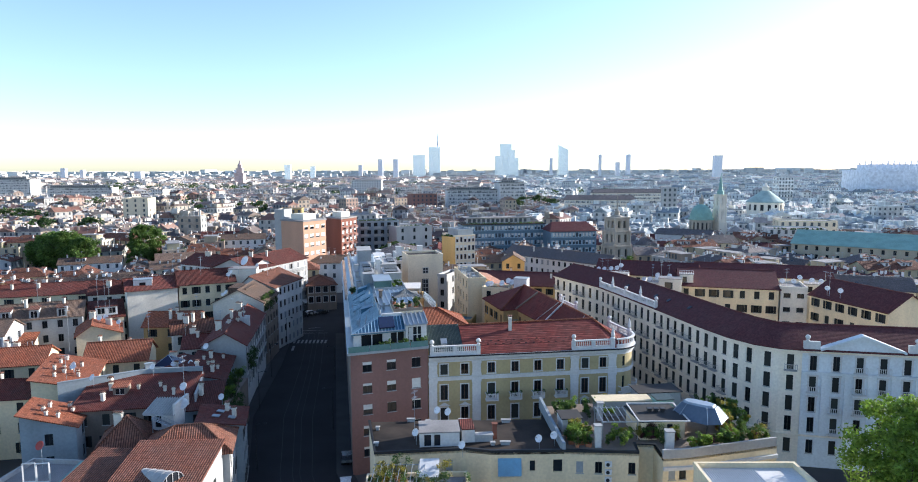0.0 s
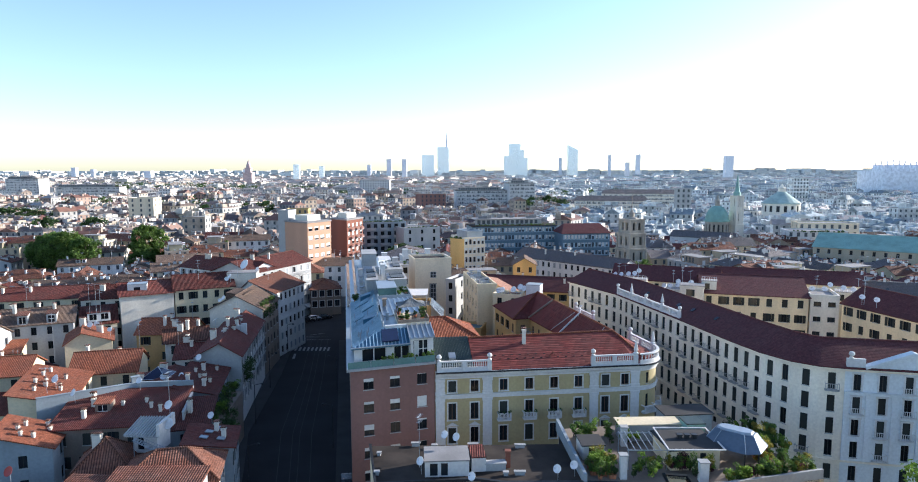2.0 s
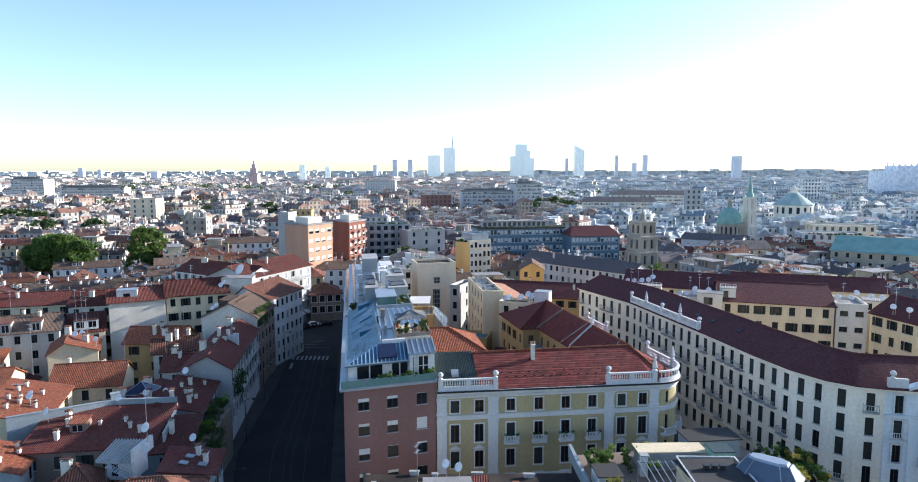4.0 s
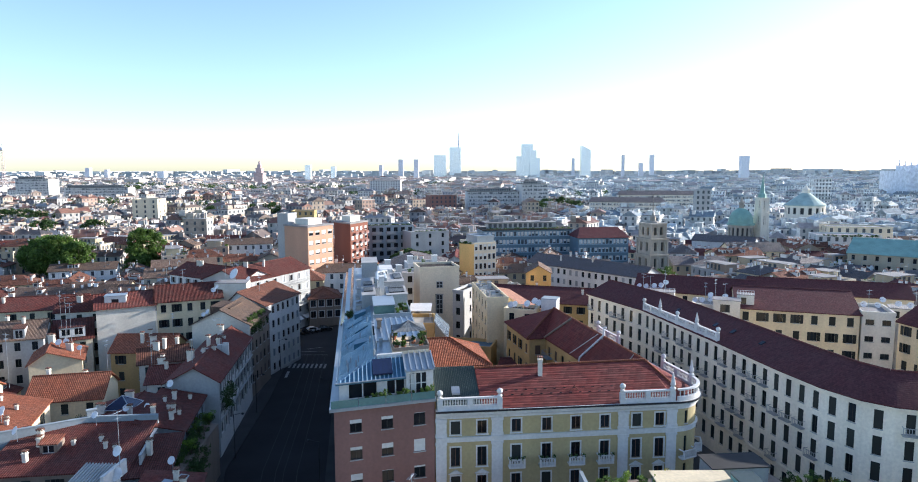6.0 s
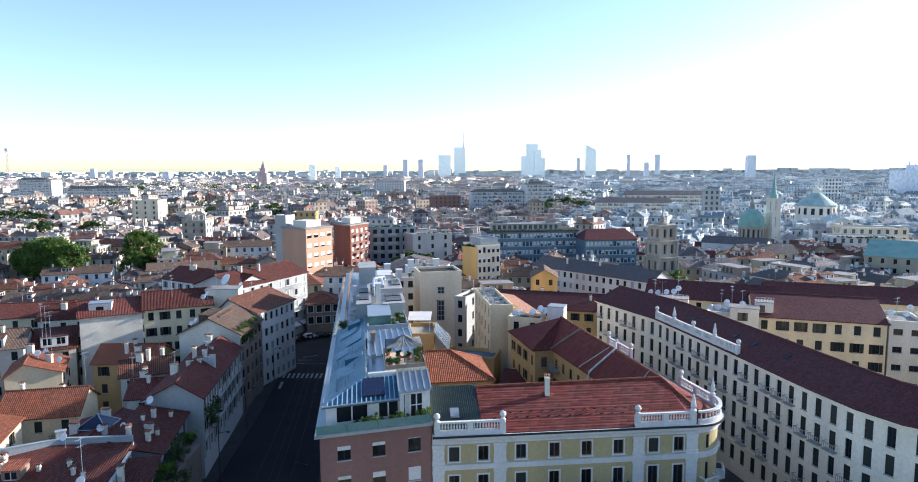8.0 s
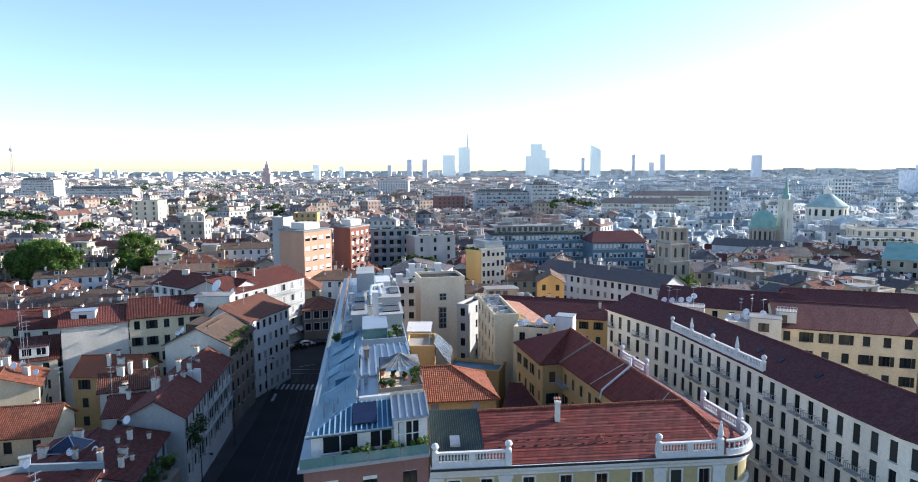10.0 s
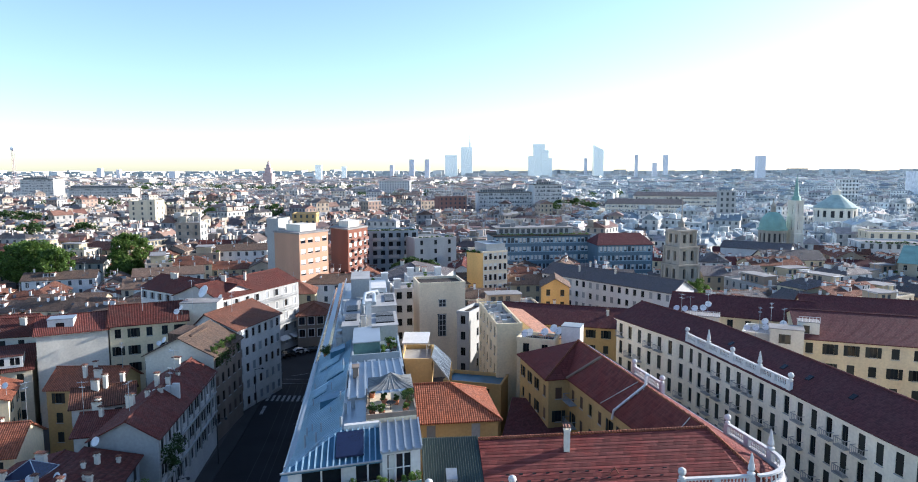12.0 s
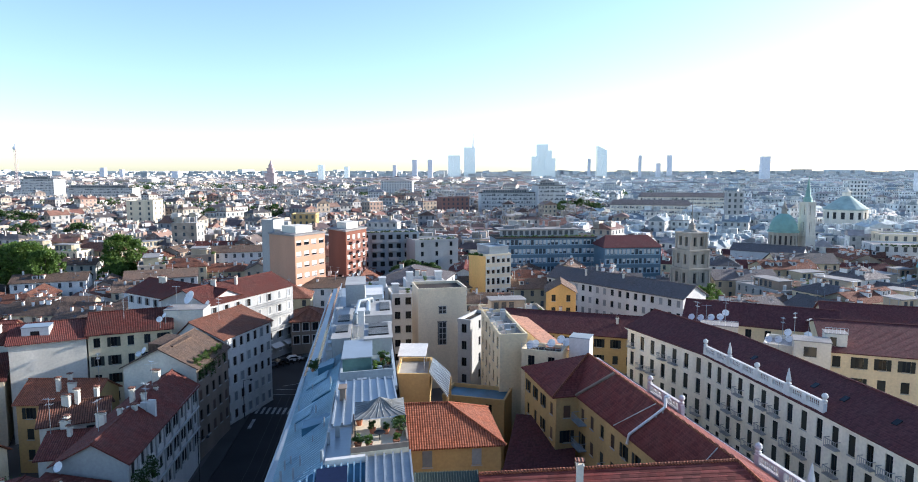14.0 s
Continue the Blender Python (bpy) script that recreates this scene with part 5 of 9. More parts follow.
for k in range(7):
    u = size * k / 6
    g = Geo()
    g.box(max(u - 0.42, 0.02), min(u + 0.42, size - 0.02), -0.16, -0.003, 5.2, 14.75, m=m)
    g.box(max(u - 0.5, 0.02), min(u + 0.5, size - 0.02), -0.22, -0.003, 14.3, 14.75, m=m)
    part("pilaster", g, ["hazewhite"], long_b, "flat pale pilaster")
g = Geo()
g.box(0, size, -0.3, -0.003, 14.76, 15.1, m=m)
g.box(0, size, -0.42, -0.003, 15.1, 15.2, m=m)
part("string_course", g, ["hazewhite"], long_b)
for k in range(6):
    u = size * (k + 0.5) / 6
    for z, h in ((15.35, 2.35), (12.1, 2.35), (8.85, 2.35)):
        q = Geo()
        q.box(u - 0.72, u - 0.5, -0.09, -0.003, z - 0.1, z + h, m=m)
        q.box(u + 0.5, u + 0.72, -0.09, -0.003, z - 0.1, z + h, m=m)
        q.box(u - 0.8, u + 0.8, -0.16, -0.003, z + h + 0.01, z + h + 0.22, m=m)
        part("window_surround", q, ["white"], long_b)


# ---- houses round the courtyards behind the pink block ----
plain = ((False, "", 2),)
green = ((False, "shutter", 2), (False, "closedshutter", 2))
house("ochre courtyard house with a hipped orange tile roof", (-8.4, 120.9), (2.5, 122.9), 11, 16.1, "halfhip", rise=2.8, wall="yellow", tile="orangetile",
      bays=(2, 2, 0, 0), styles=((False, "closedshuttergrey", 2),), seed=31, win=(1.1, 1.9))
house("low courtyard building with a dark red roof", (2.9, 131), (11.0, 129.8), 17, 7.4, "lean", rise=2.2, wall="yellow", tile="maroon", bays=(4, 0, 0, 0), seed=32, styles=plain)
house("ochre terrace house behind the gazebo", (-12.0, 139.9), (-7.3, 140.2), 8, 18.2, "flat", wall="yellow", tile="concrete", bays=(0, 1, 0, 0), seed=33)
house("low ochre wall with a blue metal roof", (-6.5, 152.4), (3.2, 150.2), 6, 11.0, "flat", wall="yellow", tile="metal", bays=(2, 0, 0, 0), seed=34, styles=plain)
house("tall beige stair tower with one tall window", (-14.4, 186.6), (-4.4, 189.4), 9, 21.6, "flat", wall="beige", tile="tar", bays=(0, 0, 0, 0), seed=35, category="tower block")
house("narrow white lightwell block", (-5.5, 176), (-3, 175), 9, 17.8, "flat", wall="palegrey", tile="tar", bays=(1, 1, 0, 0), seed=36, styles=plain)
house("cream apartment house with a white side wall and flat roof", (2.5, 155.6), (6.9, 156.4), 19, 20.0, "flat", wall="paleyellow", tile="gravel", bays=(0, 2, 0, 5), seed=37, styles=plain)
house("ochre annexe with a railed roof terrace", (5.9, 153.4), (12.0, 151.6), 4.5, 18.3, "flat", wall="paleyellow", tile="tar", bays=(2, 0, 0, 0), seed=38, styles=plain)
house("long house with a narrow pinkish clay roof", (13.7, 156.4), (7.9, 179.6), 3.7, 17.5, "lean", rise=0.7, wall="paleyellow", tile="terrastrip", bays=(5, 0, 0, 0), seed=39, styles=plain, over=0.2)

# ---- left side of the street, near to far ----
house("near house with a weathered brick-red roof and a barrel dormer", (-39.4, 61.9), (-29.4, 62.3), 18.6, 8.6, "lean", rise=2.8, wall="palegrey", tile="claytile",
      bays=(0, 3, 0, 0), seed=41, styles=green)
house("house with a low striped tile roof", (-46.5, 71.5), (-37.5, 71.0), 9.5, 9.0, "lean", rise=1.2, wall="palegrey", tile="claytile", bays=(2, 0, 0, 0), seed=66, styles=green)
house("house with a dark tent-shaped tile roof", (-47.6, 82.6), (-41.2, 84.4), 7, 9.4, "hip", rise=3.0, wall="palegrey", tile="claytile", bays=(2, 0, 0, 0), seed=42, styles=green, chimneys=1)
house("house with a ribbed brown hip roof", (-40.1, 78.9), (-29.4, 81.5), 7.6, 9.9, "hip", rise=2.4, wall="palegrey", tile="claytile", bays=(2, 3, 0, 0), seed=67, styles=green)
house("house with a flat red roof and skylights facing the street", (-30.3, 89.6), (-31.9, 96.0), 6, 10.2, "lean", rise=0.9, wall="bluegrey", tile="redtile", bays=(4, 0, 0, 0), seed=43, styles=green, chimneys=2)
house("red-roofed house below a pale parapet wall", (-57.5, 94.0), (-41.6, 96.6), 10.3, 10.5, "lean", rise=1.8, wall="brownplaster", tile="redtile", bays=(5, 0, 0, 0), seed=44, styles=green, chimneys=3, stacks=("small", "stub"))
house("small red roof beside a hanging garden", (-42.2, 94.6), (-36.3, 96.1), 9.0, 10.2, "lean", rise=1.3, wall="bluegrey", tile="redtile", bays=(1, 3, 0, 0), seed=68, styles=green, chimneys=1)
house("red-roofed house with a pale blue side wall", (-39.4, 107.4), (-42.4, 121.0), 6.0, 11.0, "lean", rise=1.4, wall="bluegrey", tile="redtile", bays=(4, 0, 0, 0), seed=45, styles=green, chimneys=8, stacks=("stub", "stub", "small"))
house("dark red roof behind the parapet with a glass skylight", (-56.0, 108.4), (-45.0, 109.6), 11.5, 10.2, "gable", False, 1.4, wall="palegrey", tile="redtile", bays=(0, 0, 0, 0), seed=69, chimneys=3)
house("row house with white gable and a red roof of many chimneys", (-48.6, 121.0), (-40.6, 122.3), 27.5, 13.0, "gable", False, 2.3, wall="palegrey", tile="redtile", street="white",
      bays=(0, 9, 0, 0), seed=46, styles=((True, "closedshutter", 2), (False, "shutter", 2)), off=0.55)
house("brown-roofed house with a bare gable", (-57.2, 150.2), (-45.4, 150.4), 12.6, 15.4, "gable", False, 3.0, wall="offwhite", tile="browntile", bays=(0, 5, 0, 0), seed=47, styles=((False, "closedshutterbrown", 2), (False, "", 2)), off=0.5, street="brownplaster")
house("tall white house with a red roof falling to the street", (-56.0, 165.5), (-46.6, 163.4), 15.5, 16.6, "gable", False, 2.6, wall="white", tile="claytile", bays=(0, 7, 0, 0), seed=48,
      styles=((True, "", 2), (True, "closedshuttergrey", 2)), off=0.3)
# White block in grey plaster: the shade on its facade is painted.
house("white corner block with long balconies and a red roof", (-60.2, 188.0), (-50.0, 214.5), 14, 17.4, "gable", True, 2.8, wall="palegrey", tile="redtile", bays=(8, 0, 0, 3), seed=49,
      styles=((True, "shuttergrey", 2), (True, "closedshuttergrey", 2)), chimneys=2)
house("white house row with a red roof behind the dish", (-88, 205), (-62, 190), 12, 17.0, "gable", True, 2.6, wall="white", tile="redtile", bays=(9, 0, 0, 0), seed=50, styles=((True, "shuttergrey", 2),), chimneys=2)
house("low corner house with restaurants", (-49.5, 211), (-40.5, 214), 12, 8.6, "hip", rise=2.2, wall="brownplaster", tile="claytile", bays=(4, 0, 0, 0), seed=51, styles=((True, "", 2),), win=(1.5, 2.0))
house("long cream house with a red roof", (-69.5, 160.5), (-57.5, 166.5), 12, 17.8, "gable", True, 2.6, wall="paleyellow", tile="redtile",
      bays=(5, 0, 0, 0), seed=52, styles=((False, "shutter", 2), (False, "", 2)))
house("blind white end wall under a red roof", (-79.5, 154.6), (-69.7, 160.3), 13, 17.4, "gable", True, 2.0, wall="offwhite", tile="redtile", bays=(0, 0, 0, 0), seed=53)
house("ochre house with a bright red tile roof", (-71.0, 144.6), (-59.5, 145.4), 8, 11.2, "gable", True, 2.4, wall="yellow", tile="orangetile", bays=(3, 0, 0, 0), seed=54, styles=green, chimneys=3)
house("white house with a red tile roof and skylights", (-59.8, 134.2), (-52.5, 137.8), 7, 12.0, "gable", True, 1.8, wall="offwhite", tile="claytile", bays=(2, 0, 0, 0), seed=55, styles=green, chimneys=3)
house("low white house under the row", (-54.5, 126.5), (-49.2, 128.0), 9, 11.0, "gable", True, 1.6, wall="offwhite", tile="redtile", bays=(1, 0, 0, 0), seed=70, chimneys=3)
house("ochre house with an orange tile roof", (-70.2, 119.4), (-59.6, 122.2), 9, 10.2, "gable", True, 2.7, wall="paleyellow", tile="orangetile", bays=(3, 0, 0, 0), seed=56, styles=green, chimneys=2)
house("pale yellow gabled house with a red roof", (-80.5, 134.8), (-73.0, 138.8), 10, 11.4, "gable", False, 2.0, wall="paleyellow", tile="orangetile", bays=(0, 2, 0, 0), seed=57, chimneys=2, off=0.35)
house("house with an orange roof full of small chimneys", (-59.8, 102.8), (-65.2, 117.8), 8, 11.2, "lean", rise=2.0, wall="paleyellow", tile="orangetile", bays=(2, 0, 0, 0), seed=58, styles=green, chimneys=11, stacks=("stub",))
house("pale blue house with a bright orange roof", (-54.4, 90.0), (-56.6, 97.0), 7.0, 9.8, "lean", rise=2.3, wall="bluegrey", tile="orangetile", bays=(1, 0, 0, 1), seed=59, styles=plain, chimneys=6, stacks=("stub",))
house("yellow house with a ribbed red roof", (-80, 99.0), (-67.6, 101.0), 8, 10.2, "gable", True, 1.8, wall="paleyellow", tile="redtile", bays=(3, 1, 0, 0), seed=60, styles=green, chimneys=3)
house("yellow house with an orange roof and dark windows", (-92, 114), (-77.0, 118.2), 9, 10.6, "gable", True, 2.2, wall="paleyellow", tile="orangetile", bays=(4, 0, 0, 0), seed=61, styles=green, chimneys=2)
house("weathered house with dormers under a brown roof", (-103.5, 141.2), (-87.0, 148.6), 10, 13.0, "gable", True, 2.6, wall="palegrey", tile="browntile", bays=(6, 2, 0, 0), seed=62, styles=plain, chimneys=4)
house("white house with blue windows at the edge", (-106, 131), (-95, 133.5), 10, 12.0, "gable", True, 2.4, wall="whitemix", tile="browntile", bays=(4, 2, 0, 0), seed=63, styles=((False, "shuttergrey", 2),), chimneys=1)
house("long low house with a brown ridge roof", (-124, 160), (-92, 170), 10, 14.5, "gable", True, 2.2, wall="paleyellow", tile="redtile", bays=(8, 0, 0, 0), seed=64, styles=green, chimneys=4)
house("red-roofed row behind the blind wall", (-92, 160), (-80, 164), 12, 15.5, "gable", True, 2.2, wall="offwhite", tile="redtile", bays=(4, 0, 0, 0), seed=65, styles=green, chimneys=2)

# ---- towers beyond the square ----
T1 = [(-67.5, 248.0), (-57.4, 241.0), (-51.4, 252.2)]


def slab_tower(label, left, front, right, h, wall, bays_left, bays_right, seed, win=(1.5, 1.5)):
    rng = random.Random(seed)
    root = thing("tower_block", label, "tower block")
    left, front, right = Vector(left), Vector(front), Vector(right)
    rear = left + right - front
    g = Geo()
    rows = storeys(h, 3.3, 2.9, win[1], 4)
    for q0, q1, n in ((left, front, bays_left), (front, right, bays_right), (right, rear, 0), (rear, left, 0)):
        wall_run(g, root, q0, q1, 0, h, spaced((q1 - q0).length, n), rows if n else [], win[0], [(False, "blind0.7", 1), (False, "blind0.4", 1), (False, "blind0.9", 1)], rng)
    part("wall", g, [wall], root)
    g = Geo()
    c = (left + right) / 2
    out = [c + (p - c) * 1.05 for p in (left, front, right, rear)]
    g.quadbox(*out, h, h + 0.5)
    part("roof", g, ["gravel"], root)
    g = Geo()
    inn = [c + (p - c) * 0.55 for p in (left, front, right, rear)]
    g.quadbox(*inn, h + 0.5, h + 2.6)
    part("roof_house", g, ["offwhite"], root)
    return root


slab_tower("orange brick tower block with rows of white blinds", *T1, 27.0, "orange", 0, 4, 71, (2.1, 1.5))
slab_tower("rust-red brick tower block", (-56.1, 274.9), (-47.9, 265.8), (-43.6, 278.7), 26.1, "rust", 0, 4, 72, (1.7, 1.6))
house("pale stair and lift tower beside the orange block", (-70.5, 250), (-66.5, 249), 6, 31.2, "flat", wall="palegrey", tile="tar", bays=(0, 0, 0, 0), seed=73, category="tower block", name="lift_tower")

g = Geo()
for k in range(13):
    if k == 6:
        continue
    g.box(2.0 + k * 0.68, 2.45 + k * 0.68, -0.14, -0.03, 0, 0.75, m=axes(T1[1], T1[2], 7.4, 0))
thing("wall_sign", "row of dark unreadable sign letters on the tower", "sign", geo=g, mats=["dark"])
for z, deep in ((13.9, 0.9), (10.6, 0.9), (7.2, 1.0)):
    g = Geo()
    m = axes((-60.2, 188.0), (-50.0, 214.5), z, 0)
    g.box(1.5, 26.8, -deep, 0, -0.2, 0, m=m)
    g.box(1.5, 26.8, -deep, -deep + 0.06, 0.85, 0.92, m=m)
    for k in range(64):
        x = 1.6 + k * 0.4
        g.box(x, x + 0.05, -deep, -deep + 0.05, 0, 0.85, m=m)
    thing("long_balcony", "long iron balcony across the white corner block", "balcony", geo=g, mats=["palegrey"])
g = Geo()
m = axes((-60.2, 188.0), (-50.0, 214.5), 3.0, 0)
for k in range(6):
    g.prism([m @ Vector(p) for p in ((1 + k * 4.6, -1.6, 0), (4.6 + k * 4.6, -1.6, 0), (4.6 + k * 4.6, 0, 0.8), (1 + k * 4.6, 0, 0.8))],
            [m @ Vector(p) for p in ((1 + k * 4.6, -1.6, 0.08), (4.6 + k * 4.6, -1.6, 0.08), (4.6 + k * 4.6, 0, 0.88), (1 + k * 4.6, 0, 0.88))])
thing("shop_awnings", "pale shop awnings over the pavement", "awning", kind="stuff", geo=g, mats=["white"])

# ---- yellow wing behind the maroon roof ----
dark_open = ((False, "shutter", 2), (False, "shutter", 2), (False, "closedshutter", 2))
house("pale yellow wing with dark shutters and a maroon roof", (53.6, 155.7), (74.6, 149.4), 20, 18.3, "gable", True, 2.8, wall="paleyellow", tile="maroon", bays=(7, 0, 0, 0), seed=81, styles=dark_open, win=(1.15, 1.75))
house("pale stepped stair block between the yellow wings", (74.9, 149.3), (80.3, 147.7), 9, 18.9, "flat", wall="offwhite", tile="gravel", bays=(2, 0, 0, 0), seed=86, styles=plain, win=(1.5, 1.1))
house("pale yellow wing turning towards the court", (80.8, 147.5), (86.0, 128), 11, 17.6, "gable", True, 3.2, wall="paleyellow", tile="maroon", bays=(6, 0, 0, 0), seed=82, styles=dark_open, win=(1.15, 1.75))
house("maroon-roofed house behind the long building", (38, 178), (62, 168), 12, 18.0, "gable", True, 2.8, wall="paleyellow", tile="maroon", bays=(8, 0, 0, 0), seed=83, styles=plain)
house("maroon-roofed row running to the court", (70, 190), (104, 179), 12, 15.6, "gable", True, 2.6, wall="paleyellow", tile="maroon", bays=(0, 0, 0, 0), seed=84, styles=plain)
house("white roof terrace block with dishes", (45, 158), (52, 154.5), 7, 18.6, "flat", wall="offwhite", tile="gravel", bays=(2, 0, 0, 0), seed=85, styles=plain)

# ---- named mid-distance buildings ----
def office_building(label, p0, p1, depth, h, n, roof, seed, wall="officeblue", bars="officeband", name="office_building", tile="maroon"):
    """Long office house with ribbon windows: pale spandrels, slim mullions and blinds drawn to different heights."""
    rng = random.Random(seed)
    root = thing(name, label, "office building")
    a, b = Vector(p0), Vector(p1)
    size = (b - a).length
    d = (b - a) / size
    inw = Vector((-d.y, d.x))
    FOOT.append(((a + b) / 2 + inw * depth / 2, d, size / 2, depth / 2))
    m = axes(p0, p1, 0, 0)
    tops = [h - 0.7 - 3.4 * k for k in range(n)]
    g = Geo()
    g.facade(a, b, 0, h, [(0.6, size - 0.6, z - 1.9, z) for z in tops], 0.3, 0, 1)
    for q0, q1 in ((b, b + inw * depth), (b + inw * depth, a + inw * depth), (a + inw * depth, a)):
        g.facade(q0, q1, 0, h)
    part("wall", g, [wall, "farglass"], root)
    bays = int(size / 1.6)
    for z in tops:
        q, bl = Geo(), Geo()
        for k in range(bays + 1):
            u = 0.6 + (size - 1.2) * k / bays
            wide = 0.13 if k % 3 else 0.3
            q.box(u - wide, u + wide, -0.06, 0.24, z - 1.9, z, m=m)
        q.box(0.4, size - 0.4, -0.14, -0.01, z - 2.1, z - 1.9, m=m)
        frame_ob = part("window_band", q, [bars], root, "pale window frames in a long band")
        for k in range(bays):
            u0, u1 = 0.6 + (size - 1.2) * k / bays, 0.6 + (size - 1.2) * (k + 1) / bays
            drop = rng.choice((0.3, 0.5, 0.7, 0.9, 0.9, 0.0))
            if drop:
                bl.box(u0 + 0.3, u1 - 0.3, 0.2, 0.26, z - 1.9 * drop, z - 0.05, m=m)
        tagged(part("blind", bl, ["blind"], frame_ob), kind="stuff")
    r = Geo()
    P = lambda u, t, z: m @ Vector((u, t, z))
    if roof == "flat":
        r.slab([P(-0.4, -0.5, h + 0.35), P(size + 0.4, -0.5, h + 0.35), P(size + 0.4, depth + 0.4, h + 0.35), P(-0.4, depth + 0.4, h + 0.35)], 0.35)
        part("roof", r, ["tar"], root)
        q = Geo()
        q.facade(P(2, 3.5, 0).xy, P(size - 6, 3.5, 0).xy, h + 0.35, h + 2.9, [(1 + 2.2 * k, 2.4 + 2.2 * k, h + 0.8, h + 2.5) for k in range(int((size - 10) / 2.2))], 0.2, 0, 1)
        part("penthouse", q, ["palegrey", "farglass"], root)
        q = Geo()
        q.slab([P(1.5, 3.0, h + 3.05), P(size - 5.5, 3.0, h + 3.05), P(size - 5.5, depth, h + 3.05), P(1.5, depth, h + 3.05)], 0.2)
        for k in range(9):
            u, t = rng.uniform(3, size - 9), rng.uniform(5, depth - 3)
            q.box(u, u + rng.uniform(0.8, 3), t, t + rng.uniform(0.8, 2), h + 3.05, h + rng.uniform(3.8, 5.0), m=m)
        part("penthouse_roof", q, ["gravel"], root)
    else:
        o = 0.5
        r.rows(P(-o, -o, h), P(size + o, -o, h), P(size - 2.5, depth / 2, h + 3.8), P(2.5, depth / 2, h + 3.8))
        r.rows(P(size + o, depth + o, h), P(-o, depth + o, h), P(2.5, depth / 2, h + 3.8), P(size - 2.5, depth / 2, h + 3.8))
        r.rows(P(size + o, -o, h), P(size + o, depth + o, h), P(size - 2.5, depth / 2, h + 3.8), P(size - 2.5, depth / 2, h + 3.8))
        r.rows(P(-o, depth + o, h), P(-o, -o, h), P(2.5, depth / 2, h + 3.8), P(2.5, depth / 2, h + 3.8))
        part("roof", r, [tile], root)
    return root


office_building("long blue office building with ribbon windows and a planted roof", (2, 296), (40, 303), 14, 21.0, 5, "flat", 91)
office_building("blue office building with a maroon roof", (41.0, 290), (62, 293), 14, 18.6, 4, "hip", 92)
house("tall apartment house with orange side wall and pale window bays", (-1.2, 247), (6.4, 250.6), 12, 21.2, "flat", wall="beige", tile="zinc", bays=(5, 0, 0, 0), seed=93, styles=((True, "", 2), (True, "blind0.4", 2)), win=(0.95, 1.9))
house("grey sheet metal penthouse with dormer windows", (-0.2, 248.6), (5.6, 251.4), 9, 23.4, "flat", wall="zinc", tile="zinc", bays=(4, 0, 0, 0), seed=193, styles=plain, z0=20.7, win=(1.0, 1.3), lowest=0.2, name="penthouse")
house("orange blind side wall of the apartment house", (-6.4, 250.6), (-1.4, 246.9), 12, 20.6, "flat", wall="ochre", tile="tar", bays=(0, 0, 0, 0), seed=94)
house("small orange house with a brown roof", (15.0, 221.5), (22.6, 221), 10, 15.0, "gable", False, 2.2, wall="ochre", tile="browntile", bays=(2, 2, 0, 0), seed=95, styles=plain)
house("long white house row with many shuttered windows", (17.8, 255.5), (50.0, 221.0), 11, 13.6, "gable", True, 2.7, wall="white", tile="slatetile", bays=(18, 0, 0, 0), seed=96, chimneys=5,
      styles=((False, "closedshuttergrey", 2), (False, "", 2)))
house("long house under a dark maroon roof", (2.5, 187.8), (30.5, 180.8), 14, 13.4, "gable", True, 2.7, wall="yellow", tile="maroon", bays=(9, 0, 0, 0), seed=97, styles=green, chimneys=4, stacks=("small", "stub"))
house("white house under a dark slate hip roof", (-32.5, 223.2), (-14.0, 220.2), 23, 16.4, "hip", rise=3.4, wall="white", tile="slatetile", bays=(6, 4, 0, 0), seed=110, styles=plain, chimneys=3, stacks=("small", "wide"))
house("white hall with a plain side wall", (97, 322), (119, 308), 12, 14.5, "gable", True, rise=2.2, wall="white", tile="slatetile", bays=(0, 0, 0, 0), seed=98)
house("wide building under a green copper roof", (137.6, 269), (173.6, 241.5), 27, 15.6, "gable", True, 4.6, wall="wallmix", tile="copper", bays=(12, 0, 0, 0), seed=99, styles=plain, caps=False)
house("grey apartment block with recessed balconies", (-50, 287), (-27, 294), 14, 23.5, "flat", wall="bluegrey", tile="gravel", bays=(8, 3, 0, 0), seed=100, styles=plain, win=(1.6, 1.8))
house("pale apartment block beside the grey block", (-27, 283), (-12, 290), 13, 21.5, "flat", wall="palegrey", tile="gravel", bays=(3, 2, 0, 0), seed=101, styles=plain)

